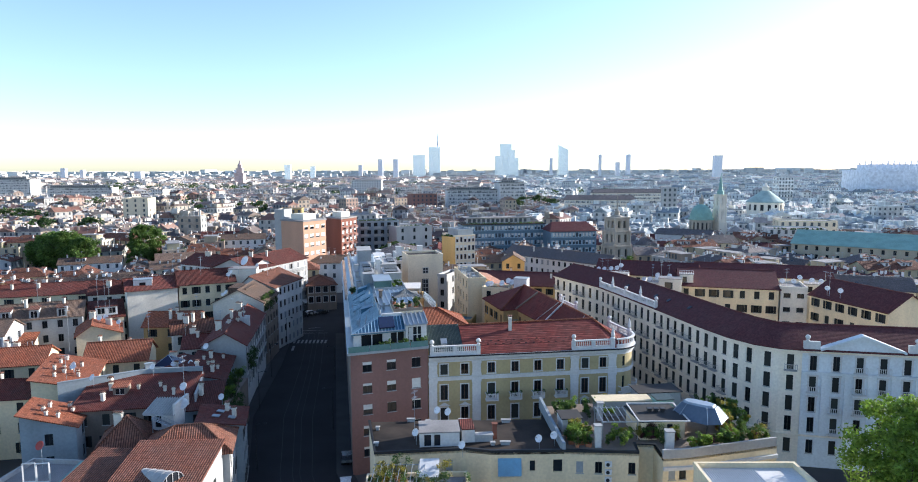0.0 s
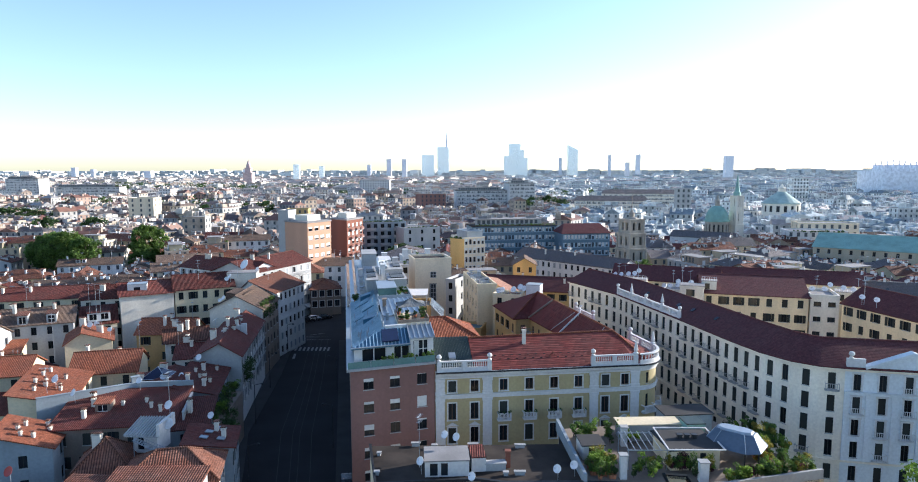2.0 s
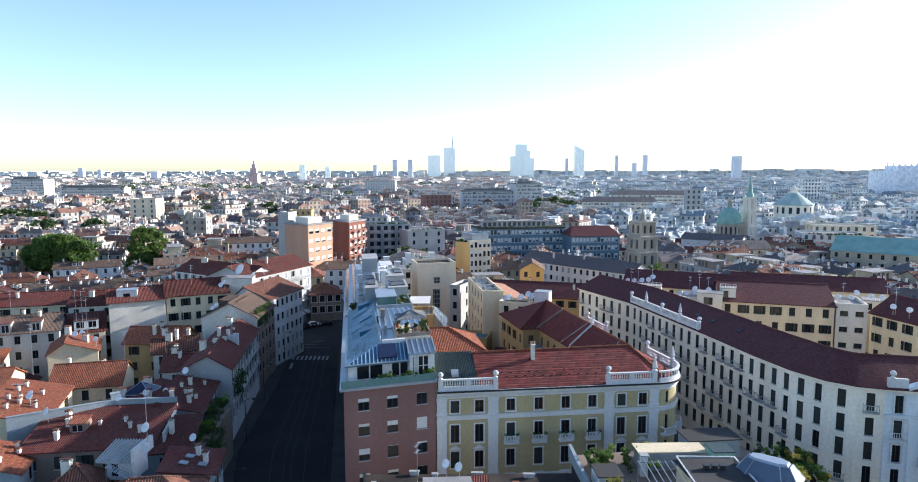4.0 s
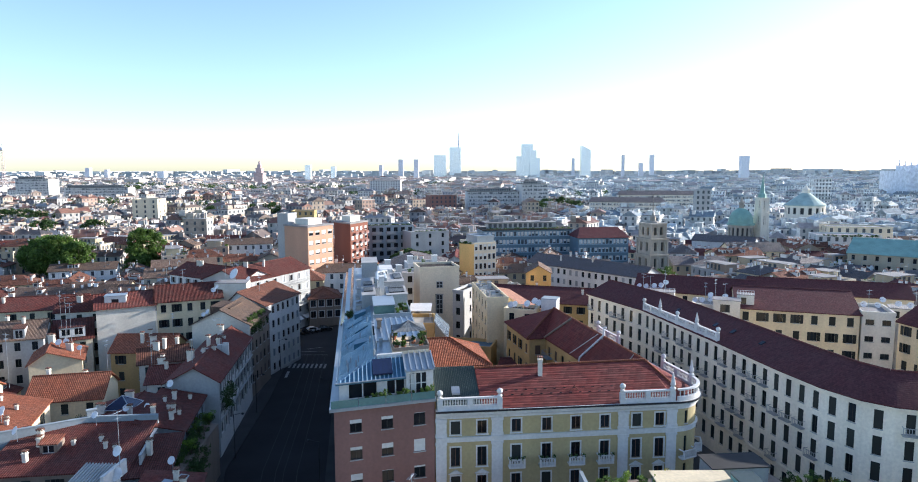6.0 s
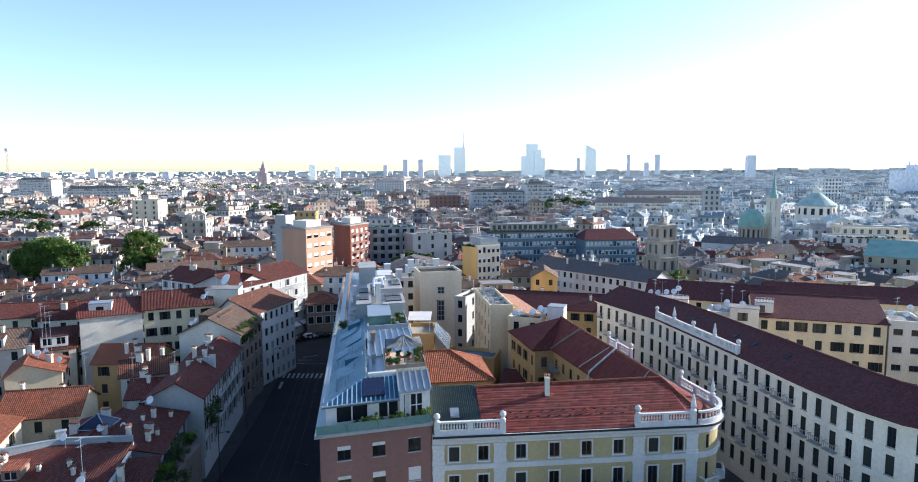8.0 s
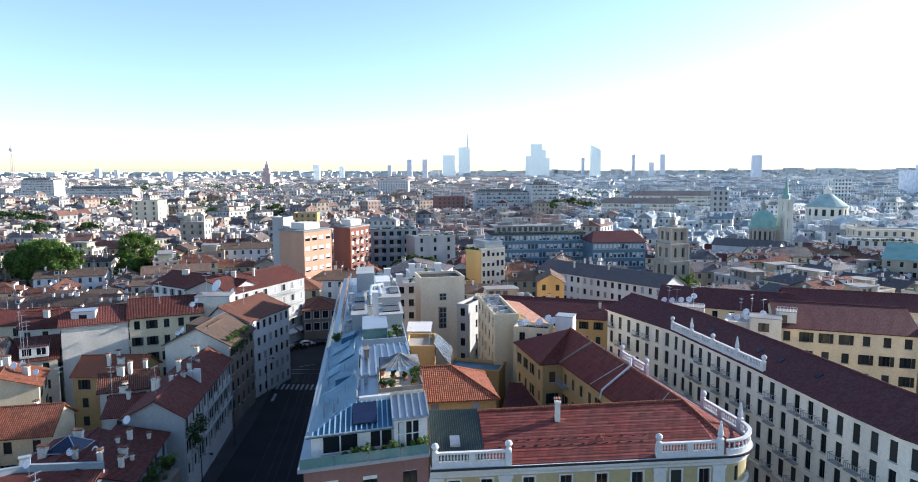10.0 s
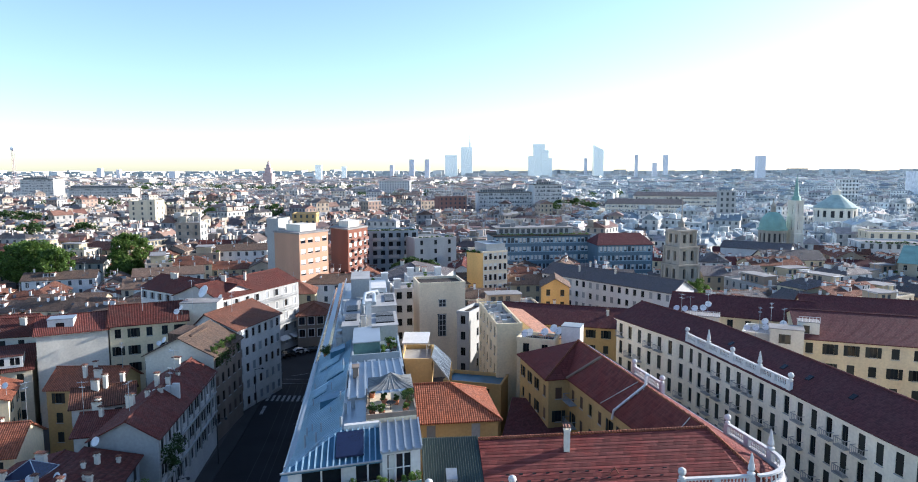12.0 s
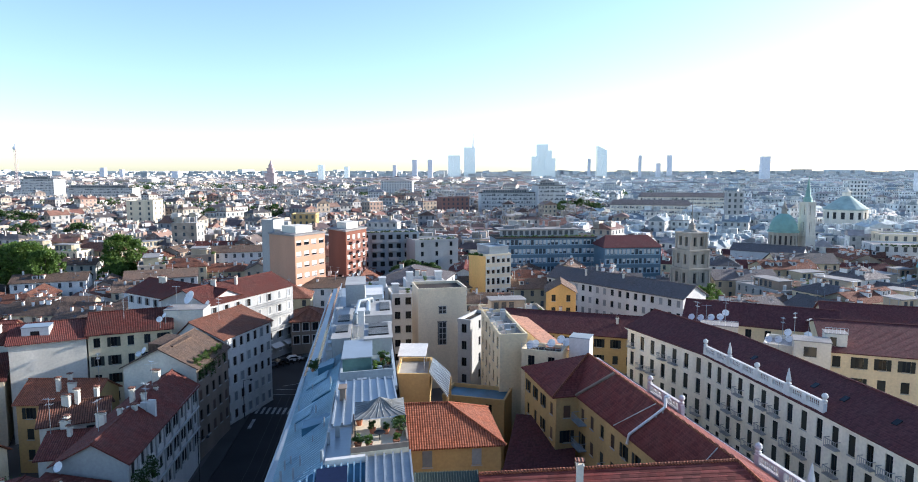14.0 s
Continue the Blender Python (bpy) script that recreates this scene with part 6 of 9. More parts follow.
# ---- church towers and domes ----
def bell_tower(label, x, y, w, levels, cap, wall, seed=0, turn=0.0):
    root = thing("bell_tower", label, "bell tower", at=(0, 0, 0))
    m = pose(x, y, 0, 0, 0, turn)
    g = Geo()
    z = 0
    for k, (top, half) in enumerate(levels):
        c = [m @ Vector(p) for p in ((-half, -half, 0), (half, -half, 0), (half, half, 0), (-half, half, 0))]
        for i in range(4):
            q0, q1 = c[i], c[(i + 1) % 4]
            hole = [(half + c0 - 0.6, half + c0 + 0.6, top - (top - z) * 0.78, top - 1.0) for c0 in ((-half * 0.42, half * 0.42) if half > 3 else (0,))] if k else []
            g.facade(q0, q1, z, top, hole, 0.7, back=1)
        g.box(-half - 0.4, half + 0.4, -half - 0.4, half + 0.4, top, top + 0.5, m=m)
        g.box(-half - 0.25, half + 0.25, -half - 0.25, half + 0.25, top - 0.55, top - 0.3, m=m)
        for sx in (-1, 1):
            for u in (-0.0,):
                g.box(sx * half - 0.12, sx * half + 0.12, u - 0.3, u + 0.3, z + 0.02, top - 0.56, m=m)
                g.box(u - 0.3, u + 0.3, sx * half - 0.12, sx * half + 0.12, z + 0.02, top - 0.56, m=m)
            for sy in (-1, 1):
                g.box(sx * half - 0.3, sx * half + 0.3, sy * half - 0.3, sy * half + 0.3, z + 0.02, top - 0.02, m=m)
        z = top + 0.5
    part("wall", g, [wall, "dark"], root)
    q = Geo()
    q.lathe(cap, 0, 0, 8, m=m @ Matrix.Translation((0, 0, z)))
    part("spire", q, ["copper" if "green" in label else wall], root)
    return root


bell_tower("weathered stone bell tower with open tiers", 63.6, 262, 5, ((9.5, 4.2), (15.4, 4.0), (21.2, 3.7), (26.6, 3.2)), [(2.6, 0), (2.2, 0.4), (1.1, 0.8), (1.0, 2.0), (1.2, 2.1), (0.5, 2.8), (0.2, 3.6), (0.06, 10.5)], "stone", turn=25)
bell_tower("slender pale bell tower with a green spire", 140.4, 352, 4, ((17, 2.4), (24.5, 2.2), (32, 2.05)), [(1.9, 0), (1.8, 1.6), (1.2, 2.2), (0.9, 4.6), (0.08, 11.5)], "offwhite", turn=20)


def domed_church(label, x, y, base_r, base_h, dome_r, dome_h, roof, wall, cone=False):
    root = thing("domed_church", label, "church")
    g = Geo()
    n = 16
    ring = [(x + base_r * math.cos(2 * math.pi * i / n), y + base_r * math.sin(2 * math.pi * i / n)) for i in range(n)]
    for i in range(n):
        q0, q1 = ring[i], ring[(i + 1) % n]
        s = (Vector(q1) - Vector(q0)).length
        g.facade(q0, q1, 0, base_h, [(s / 2 - s * 0.22, s / 2 + s * 0.22, base_h * 0.72, base_h * 0.93)], 0.5, back=1)
    part("drum", g, [wall, "dark"], root)
    g = Geo()
    g.lathe([(base_r + 0.6, base_h), (base_r + 0.6, base_h + 0.7), (dome_r, base_h + 0.8)] +
            ([(dome_r * (1 - 0.1 * k), base_h + 0.8 + dome_h * 0.125 * k) for k in range(1, 9)] if cone else [(dome_r * math.cos(a), base_h + 0.8 + dome_h * math.sin(a)) for a in [radians(10 * k) for k in range(1, 9)]]), x, y, 20)
    part("dome", g, [roof], root)
    g = Geo()
    z = base_h + 0.8 + dome_h * 0.98
    g.lathe([(dome_r * 0.22, z - 0.4), (dome_r * 0.2, z + dome_h * 0.3), (dome_r * 0.26, z + dome_h * 0.32), (dome_r * 0.1, z + dome_h * 0.5), (0.1, z + dome_h * 0.75)], x, y, 8)
    part("lantern", g, [wall], root)
    return root


domed_church("church with a green copper dome and lantern", 130.4, 352, 6.0, 19.0, 5.8, 7.6, "copper", "stone")
domed_church("wide rotunda with a shallow green cone roof", 231, 495, 13.0, 21.0, 13.0, 8.0, "copperhaze", "ivory", cone=True)

# ---- castle tower and skyline ----
def castle_tower():
    x, y = -502, 1500
    root = thing("castle_tower", "tiered red brick castle tower far off", "tower")
    g = Geo()
    z = 0
    for half, top in ((10, 38), (11.5, 41), (6.5, 50), (7.4, 52), (4, 59)):
        g.box(x - half, x + half, y - half, y + half, z, top)
        z = top
    part("wall", g, ["towerbrick"], root)
    g = Geo()
    g.lathe([(4.6, 59), (2.6, 63), (2.0, 66), (0.3, 70)], x, y, 8)
    part("cupola", g, ["towerbrick"], root)


castle_tower()


def at_bearing(px, dist):
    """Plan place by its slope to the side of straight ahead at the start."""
    return (0.8 + (px - 784) / 1117.0 * dist, dist)


def skyscraper(label, px, dist, width, height, mats=("towerglass",), spire=0, slant=0, steps=()):
    x, y = at_bearing(px, dist)
    root = thing("skyscraper", label, "skyscraper")
    g = Geo()
    w = width / 2
    lo = [(x - w, y, 0), (x + w, y, 0), (x + w, y + width, 0), (x - w, y + width, 0)]
    hi = [(x - w, y, height), (x + w, y, height - slant), (x + w, y + width, height - slant), (x - w, y + width, height)]
    g.prism(lo, hi)
    shaft = part("shaft", g, list(mats), root)
    g = Geo()
    for z in range(12, int(height - slant) - 4, 12):
        g.box(x - w - 0.8, x + w + 0.8, y - 0.8, y - 0.02, z, z + 1.6)
    tagged(part("floor_bands", g, list(mats), shaft), kind="stuff")
    for dx, ww, hh in steps:
        g = Geo()
        g.box(x + dx - ww / 2, x + dx + ww / 2, y - 4 - hh / 20, y - 0.9, 0, hh)
        part("wing", g, list(mats), root)
    if spire:
        q = Geo()
        q.lathe([(width * 0.09, height - slant), (width * 0.05, height + spire * 0.6), (width * 0.015, height + spire)], x + w * 0.6, y + w, 6)
        part("spire", q, ["towerpale"], root)
    return root


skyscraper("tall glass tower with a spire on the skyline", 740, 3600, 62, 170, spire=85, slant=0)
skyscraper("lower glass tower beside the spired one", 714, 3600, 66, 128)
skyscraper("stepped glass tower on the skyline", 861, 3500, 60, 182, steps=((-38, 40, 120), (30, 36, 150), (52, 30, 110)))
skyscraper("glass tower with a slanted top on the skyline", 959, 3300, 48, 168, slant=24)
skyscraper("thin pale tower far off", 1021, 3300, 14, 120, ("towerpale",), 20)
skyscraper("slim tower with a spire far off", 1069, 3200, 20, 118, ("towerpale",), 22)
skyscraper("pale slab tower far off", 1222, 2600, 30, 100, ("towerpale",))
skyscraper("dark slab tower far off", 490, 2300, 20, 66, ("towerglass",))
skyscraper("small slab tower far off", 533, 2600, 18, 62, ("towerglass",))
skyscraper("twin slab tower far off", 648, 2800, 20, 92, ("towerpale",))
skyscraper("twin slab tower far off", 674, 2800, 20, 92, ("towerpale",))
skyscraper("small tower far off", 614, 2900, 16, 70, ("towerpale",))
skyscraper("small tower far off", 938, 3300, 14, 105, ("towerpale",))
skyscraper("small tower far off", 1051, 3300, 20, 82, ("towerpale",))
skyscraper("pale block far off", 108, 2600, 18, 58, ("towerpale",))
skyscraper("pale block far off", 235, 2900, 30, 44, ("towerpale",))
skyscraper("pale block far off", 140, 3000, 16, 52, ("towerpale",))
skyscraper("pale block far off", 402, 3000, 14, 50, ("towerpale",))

# ---- landmark blocks in the distance ----
def big_block(label, x0, x1, y, depth, h, wall, bays, turn=0.0, seed=0, roof="flat", pitch=3.6, tile="gravel", rise=3.0):
    cx = (x0 + x1) / 2
    d = Vector((math.cos(radians(turn)), math.sin(radians(turn)))) * (x1 - x0) / 2
    return house(label, (cx - d.x, y - d.y), (cx + d.x, y + d.y), depth, h, roof, True, rise, wall=wall, tile=tile, bays=(bays, max(2, bays // 3), 0, max(2, bays // 3)), pitch=pitch, win=(1.4, 2.0), seed=seed,
                 loose=False, caps=False, category="building", name="city_block", lowest=5, pane="farglass")


office_building("white slab building in the far district", (-634, 897), (-592, 903), 30, 35, 6, "flat", 401, "white", "white")
office_building("long white office block in the far district", (-500, 794), (-428, 806), 24, 26, 5, "flat", 402, "white", "white")
office_building("long white office building with window bands", (-12, 645), (38, 651), 24, 26, 5, "flat", 403, "white", "white")
office_building("tall white end block of the office building", (39, 639), (64, 642), 30, 33, 7, "flat", 404, "white", "white")
big_block("pink apartment block with a flat roof", -44, -20, 600, 16, 24, "pink", 6, 20, 405)
big_block("grey classical building with a low pitched roof", -165, -120, 1000, 40, 31, "white", 12, 4, 406, "hip", rise=5)
big_block("beige block with a glazed centre", -249, -231, 484, 15, 26, "beige", 3, 4, 407)
office_building("long pale palace with many windows", (130, 645), (205, 635), 20, 23, 4, "hip", 408, "ivory", "ivory", tile="slatetile")
office_building("long pale palace with an arcade", (90, 565), (150, 555), 18, 20, 4, "hip", 409, "ivory", "ivory", tile="slatetile")
big_block("pale slab tower below the sun", 146, 156, 470, 10, 33, "palegrey", 3, -10, 410)
big_block("brown apartment house with a flat roof", -118, -104, 430, 12, 21, "yellow", 4, 6, 411)
big_block("white apartment house with roof terraces", 152, 178, 318, 14, 17, "white", 8, -12, 412)
big_block("pale yellow apartment house", 168, 196, 340, 14, 19, "beige", 8, -12, 413)
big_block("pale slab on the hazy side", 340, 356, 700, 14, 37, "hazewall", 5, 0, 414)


def lattice_tower(x, y, h):
    root = thing("lattice_tower", "thin steel lattice lookout tower far off", "tower")
    g = Geo()
    w = 3.2
    for sx in (-1, 1):
        for sy in (-1, 1):
            g.tube((x + sx * w, y + sy * w, 0), (x + sx * w * 0.7, y + sy * w * 0.7, h * 0.93), 0.4, 4)
    for k in range(16):
        z0, z1 = h * 0.93 * k / 16, h * 0.93 * (k + 1) / 16
        g.tube((x - w, y - w, z0), (x + w, y - w, z1), 0.22, 4)
        g.tube((x + w, y - w, z0), (x - w, y - w, z1), 0.22, 4)
    part("shaft", g, ["towerbrick"], root)
    g = Geo()
    g.lathe([(3.5, h * 0.9), (6, h * 0.92), (6, h * 0.96), (2, h), (0.4, h * 1.06)], x, y, 8)
    part("cabin", g, ["towerpale"], root)


lattice_tower(-1246, 1700, 110)


def spired_cathedral(x, y):
    root = thing("cathedral", "pale marble cathedral with many spires in the haze", "cathedral")
    g = Geo()
    g.box(x, x + 105, y, y + 60, 0, 44)
    g.box(x + 12, x + 95, y + 15, y + 45, 44, 52)
    part("body", g, ["towerpale"], root)
    r = random.Random(6)
    for k in range(26):
        q = Geo()
        px, py = x + 4 * k, y + (2 if k % 2 else 18)
        z = 43 if k % 2 else 51
        q.lathe([(1.0, z), (0.8, z + 5), (0.1, z + r.uniform(9, 15))], px, py, 5)
        part("spire", q, ["towerpale"], root)


spired_cathedral(560, 905)

# ---- the rest of the city ----
KEEP = [(-52, -4, 60, 205), (-56, -36, 185, 240), (-16, 50, 60, 160), (16, 60, 60, 150), (-195, -158, 262, 296), (-156, -132, 280, 305), (-34, -14, 258, 276), (56, 73, 253, 271), (10, 40, 200, 250), (30, 60, 196, 234), (-34, -2, 196, 222), (118, 148, 340, 364), (208, 254, 472, 520),
        (-520, -484, 1480, 1520), (-640, -586, 890, 940), (-506, -422, 790, 835), (-16, 68, 632, 676), (-48, -16, 592, 625), (-168, -117, 992, 1045), (-260, -222, 476, 504), (126, 209, 625, 668), (86, 154, 545, 585),
        (142, 160, 462, 485), (-121, -100, 424, 446), (335, 360, 692, 720), (555, 670, 898, 970), (-1256, -1236, 1690, 1710), (60, 70, 240, 252)]


def free(x, y, r):
    return not any(x0 - r < x < x1 + r and y0 - r < y < y1 + r for x0, x1, y0, y1 in KEEP)


def roof_dressing(ob, w, dp, hh, kind, rise, rng):
    """Chimneys, dormers, skylights, aerials and terrace boxes of a town house, too small to pick apart."""
    q = Geo()
    z_at = lambda by: hh + rise * max(0.0, 1 - 2 * abs(by) / dp)
    if kind != "flat":
        for _ in range(rng.randint(3, 6)):
            bx, by = rng.uniform(-0.42, 0.42) * w, rng.uniform(-0.3, 0.3) * dp
            s, t = rng.choice(((0.25, 0.25), (0.3, 0.25), (0.55, 0.3))), z_at(by) + rng.uniform(0.7, 1.6)
            q.box(bx - s[0], bx + s[0], by - s[1], by + s[1], hh, t, 0)
            q.box(bx - s[0] - 0.1, bx + s[0] + 0.1, by - s[1] - 0.1, by + s[1] + 0.1, t, t + 0.16, 1)
        for side in (-1, 1):
            for _ in range(rng.randint(0, 3)):
                bx, y0 = rng.uniform(-0.38, 0.38) * w, side * dp * 0.34
                z0 = z_at(y0) - 0.1
                ya, yb = sorted((y0, side * dp * 0.12))
                q.box(bx - 0.7, bx + 0.7, ya, yb, z0, z0 + 1.35, 0)
                q.box(bx - 0.9, bx + 0.9, ya - 0.15, yb + 0.15, z0 + 1.35, z0 + 1.5, 1)
                yf = y0 + side * 0.02
                f = [(bx - 0.4, yf, z0 + 0.25), (bx + 0.4, yf, z0 + 0.25), (bx + 0.4, yf, z0 + 1.15), (bx - 0.4, yf, z0 + 1.15)]
                q.face(f if side < 0 else f[::-1], 2)
            for _ in range(rng.randint(0, 3)):
                bx, y0 = rng.uniform(-0.42, 0.42) * w, side * dp * rng.uniform(0.12, 0.34)
                y1 = y0 + side * 0.7
                f = [(bx - 0.4, y1, z_at(y1) + 0.16), (bx + 0.4, y1, z_at(y1) + 0.16), (bx + 0.4, y0, z_at(y0) + 0.16), (bx - 0.4, y0, z_at(y0) + 0.16)]
                q.face(f if side < 0 else f[::-1], 2)
    else:
        for _ in range(rng.randint(5, 9)):
            bx, by = rng.uniform(-0.42, 0.42) * w, rng.uniform(-0.36, 0.36) * dp
            s = rng.uniform(0.3, 0.9)
            q.box(bx - s, bx + s, by - s * 0.7, by + s * 0.7, hh - 0.5, hh + rng.uniform(0.3, 1.3), 3 if rng.random() < 0.4 else 0)
        for _ in range(2):
            bx, by = rng.uniform(-0.3, 0.3) * w, rng.uniform(-0.25, 0.25) * dp
            s = rng.uniform(1.2, 2.2)
            z = hh + rng.uniform(1.8, 2.4)
            for cx in (-s, s - 0.12):
                for cy in (-s, s - 0.12):
                    q.box(bx + cx, bx + cx + 0.12, by + cy, by + cy + 0.12, hh - 0.5, z, 3)
            q.box(bx - s - 0.15, bx + s + 0.15, by - s - 0.15, by + s + 0.15, z, z + 0.12, 0)
    for _ in range(2):
        bx, by = rng.uniform(-0.4, 0.4) * w, rng.uniform(-0.2, 0.2) * dp
        z = hh + rng.uniform(3.8, 5.2)
        q.tube((bx, by, hh), (bx, by, z), 0.04, 4, 3)
        q.tube((bx - 0.6, by, z - 0.1), (bx + 0.6, by, z - 0.1), 0.03, 4, 3)
    if rng.random() < 0.6:
        bx, by = rng.uniform(-0.4, 0.4) * w, rng.uniform(-0.25, 0.25) * dp
        q.lathe([(0.05, 0), (0.35, 0.08), (0.5, 0.2), (0.46, 0.22), (0.04, 0.06)], n=8, mat=0, m=pose(bx, by, z_at(by) + 1.0, 60, 0, rng.uniform(0, 360)))
        q.tube((bx, by, hh), (bx, by, z_at(by) + 1.0), 0.04, 4, 3)
    tagged(part("roof_clutter", q, ["whitemix", "claytile", "farglass", "zinc"], ob), kind="stuff")


rng = random.Random(77)
protos = []
WARM, COOL = 16, 16
for k in range(WARM + COOL):
    w, dp, hh = rng.uniform(11, 24), rng.uniform(9, 12.5), rng.uniform(9.5, 13.6)
    kind = ("gable", "gable", "hip", "gable", "flat", "gable", "flat", "hip")[k % 8]
    if k < WARM:
        tile = ("claytile", "browntile", "claytile", "redtile", "gravel", "browntile", "tar", "claytile")[k % 8]
    else:
        tile = ("slatetile", "browntile", "slatetile", "maroon", "gravel", "claytile", "zinc", "slatetile")[k % 8]
    wallm = ("wallmix", "whitemix", "wallmix", "paleyellow", "whitemix", "beige", "offwhite")[k % 7]
    lab = {"gable": "plastered town house with a weathered tile roof", "hip": "town house under a hipped tile roof", "flat": "flat-roofed pale apartment house with roof terraces"}[kind]
    n, rise = max(2, int(w / 3.0)), rng.uniform(1.8, 3.0)
    if kind == "flat":
        hh += 1.0
        wallm = ("wallmix", "beige", "palegrey")[k % 3]
    ob = house(lab, (-w / 2, -dp / 2), (w / 2, -dp / 2), dp, hh, kind, True, rise, wall=wallm, tile=tile, bays=(n, 3, n, 3), seed=200 + k, loose=False,
               caps=False, group="town houses", win=(1.05, 1.75), pane="farglass")
    if kind == "flat":
        q = Geo()
        t0, t1, v0, v1 = -w * 0.36, w * rng.uniform(0.1, 0.34), -dp * 0.22, dp * 0.3
        holes = [(0.6 + 1.9 * i, 1.8 + 1.9 * i, hh + 0.1, hh + 1.9) for i in range(int((t1 - t0 - 0.8) / 1.9))]
        c = [(t0, v0), (t1, v0), (t1, v1), (t0, v1)]
        for i in range(4):
            q.facade(c[i], c[(i + 1) % 4], hh - 0.5, hh + 2.3, holes if i % 2 == 0 else (), 0.15, 0, 1)
        q.box(t0 - 0.4, t1 + 0.4, v0 - 0.4, v1 + 0.4, hh + 2.3, hh + 2.5, 2)
        part("penthouse", q, ["wallmix", "farglass", "gravel"], ob)
        q = [(Vector((rng.uniform(-0.46, 0.46) * w, -dp * 0.42 + rng.uniform(-0.3, 0.3), hh + 0.2)), rng.uniform(0.4, 0.8)) for _ in range(7)]
        tagged(part("terrace_hedge", foliage_geo(q, 26, 0.26, 300 + k), ["leafdark" if k % 2 else "leaf"], ob), kind="stuff")
    roof_dressing(ob, w, dp, hh, kind, rise, rng)
    protos.append((ob, w, dp))
used = set()


def place_town_house(k, m):
    ob, w, dp = protos[k]
    if k in used:
        copy_thing(ob, m)
    else:
        ob.matrix_basis = m
        used.add(k)
    d = m.to_3x3() @ Vector((1, 0, 0))
    FOOT.append((m.translation.xy, Vector((d.x, d.y)).normalized(), w / 2, dp / 2))


# courts between the houses left of the street, filled with lower houses
for x, y in [(x + rng.uniform(-2, 2), y + rng.uniform(-2, 2)) for y in range(92, 204, 8) for x in range(-136, -48, 8)]:
    if x < -0.76 * y - 14 or (-64 < x < -50 and 111 < y < 131) or not clear_of(x, y, 3.4):
        continue
    k = rng.choice((0, 1, 2, 3, 5, 7))
    turn = 20 + rng.choice((0, 90)) + rng.uniform(-6, 6)
    w, dp = protos[k][1] * 0.5, protos[k][2] * 0.5
    m = pose(x, y, -rng.uniform(2.2, 4.6), 0, 0, turn) @ Matrix.Diagonal((min(1.0, 6.5 / w), min(1.0, 5.2 / dp), 1, 1))
    ob, _, _ = protos[k]
    if k in used:
        new_ob = copy_thing(ob, pose(0, 0, 0))
        new_ob.matrix_basis = m
        FOOT.append((Vector((x, y)), Vector((math.cos(radians(turn)), math.sin(radians(turn)))), min(w, 6.5), min(dp, 5.2)))
    else:
        place_town_house(k, pose(x, y, -4, 0, 0, turn))
spots = []
y = 186.0
while y < 352:
    x = -0.8 * y - 14
    while x < 0.8 * y + 40:
        spots.append((x + rng.uniform(-2, 2), y + rng.uniform(-2, 2)))
        x += rng.uniform(8.5, 11.5)
    y += rng.uniform(8.0, 10.0)
spots += [(96 + 9 * i, 118 + 10 * j) for i in range(6) for j in range(9)]
for x, y in spots:
    if not free(x, y, 3) or x > 0.78 * y + 30:
        continue
    k = rng.randrange(WARM) if x < 0.1 * y else rng.randrange(WARM, WARM + COOL)
    turn = noise.noise(Vector((x / 90, y / 90, 3.3))) * 60 + rng.choice((0, 90, 0, 180, 270)) + rng.uniform(-4, 4)
    low = -215 < x < -62 and y < 285
    if low:
        k = rng.choice((0, 1, 2, 3, 5, 8, 9, 10))
    if clear_of(x, y, protos[k][2] / 2 - 0.6):
        place_town_house(k, pose(x, y, -rng.uniform(0.05, 2.0) - (3.4 if low else 0), 0, 0, turn))
for k in range(len(protos)):
    if k not in used:
        place_town_house(k, pose(60 + 26 * k, 470, 0))


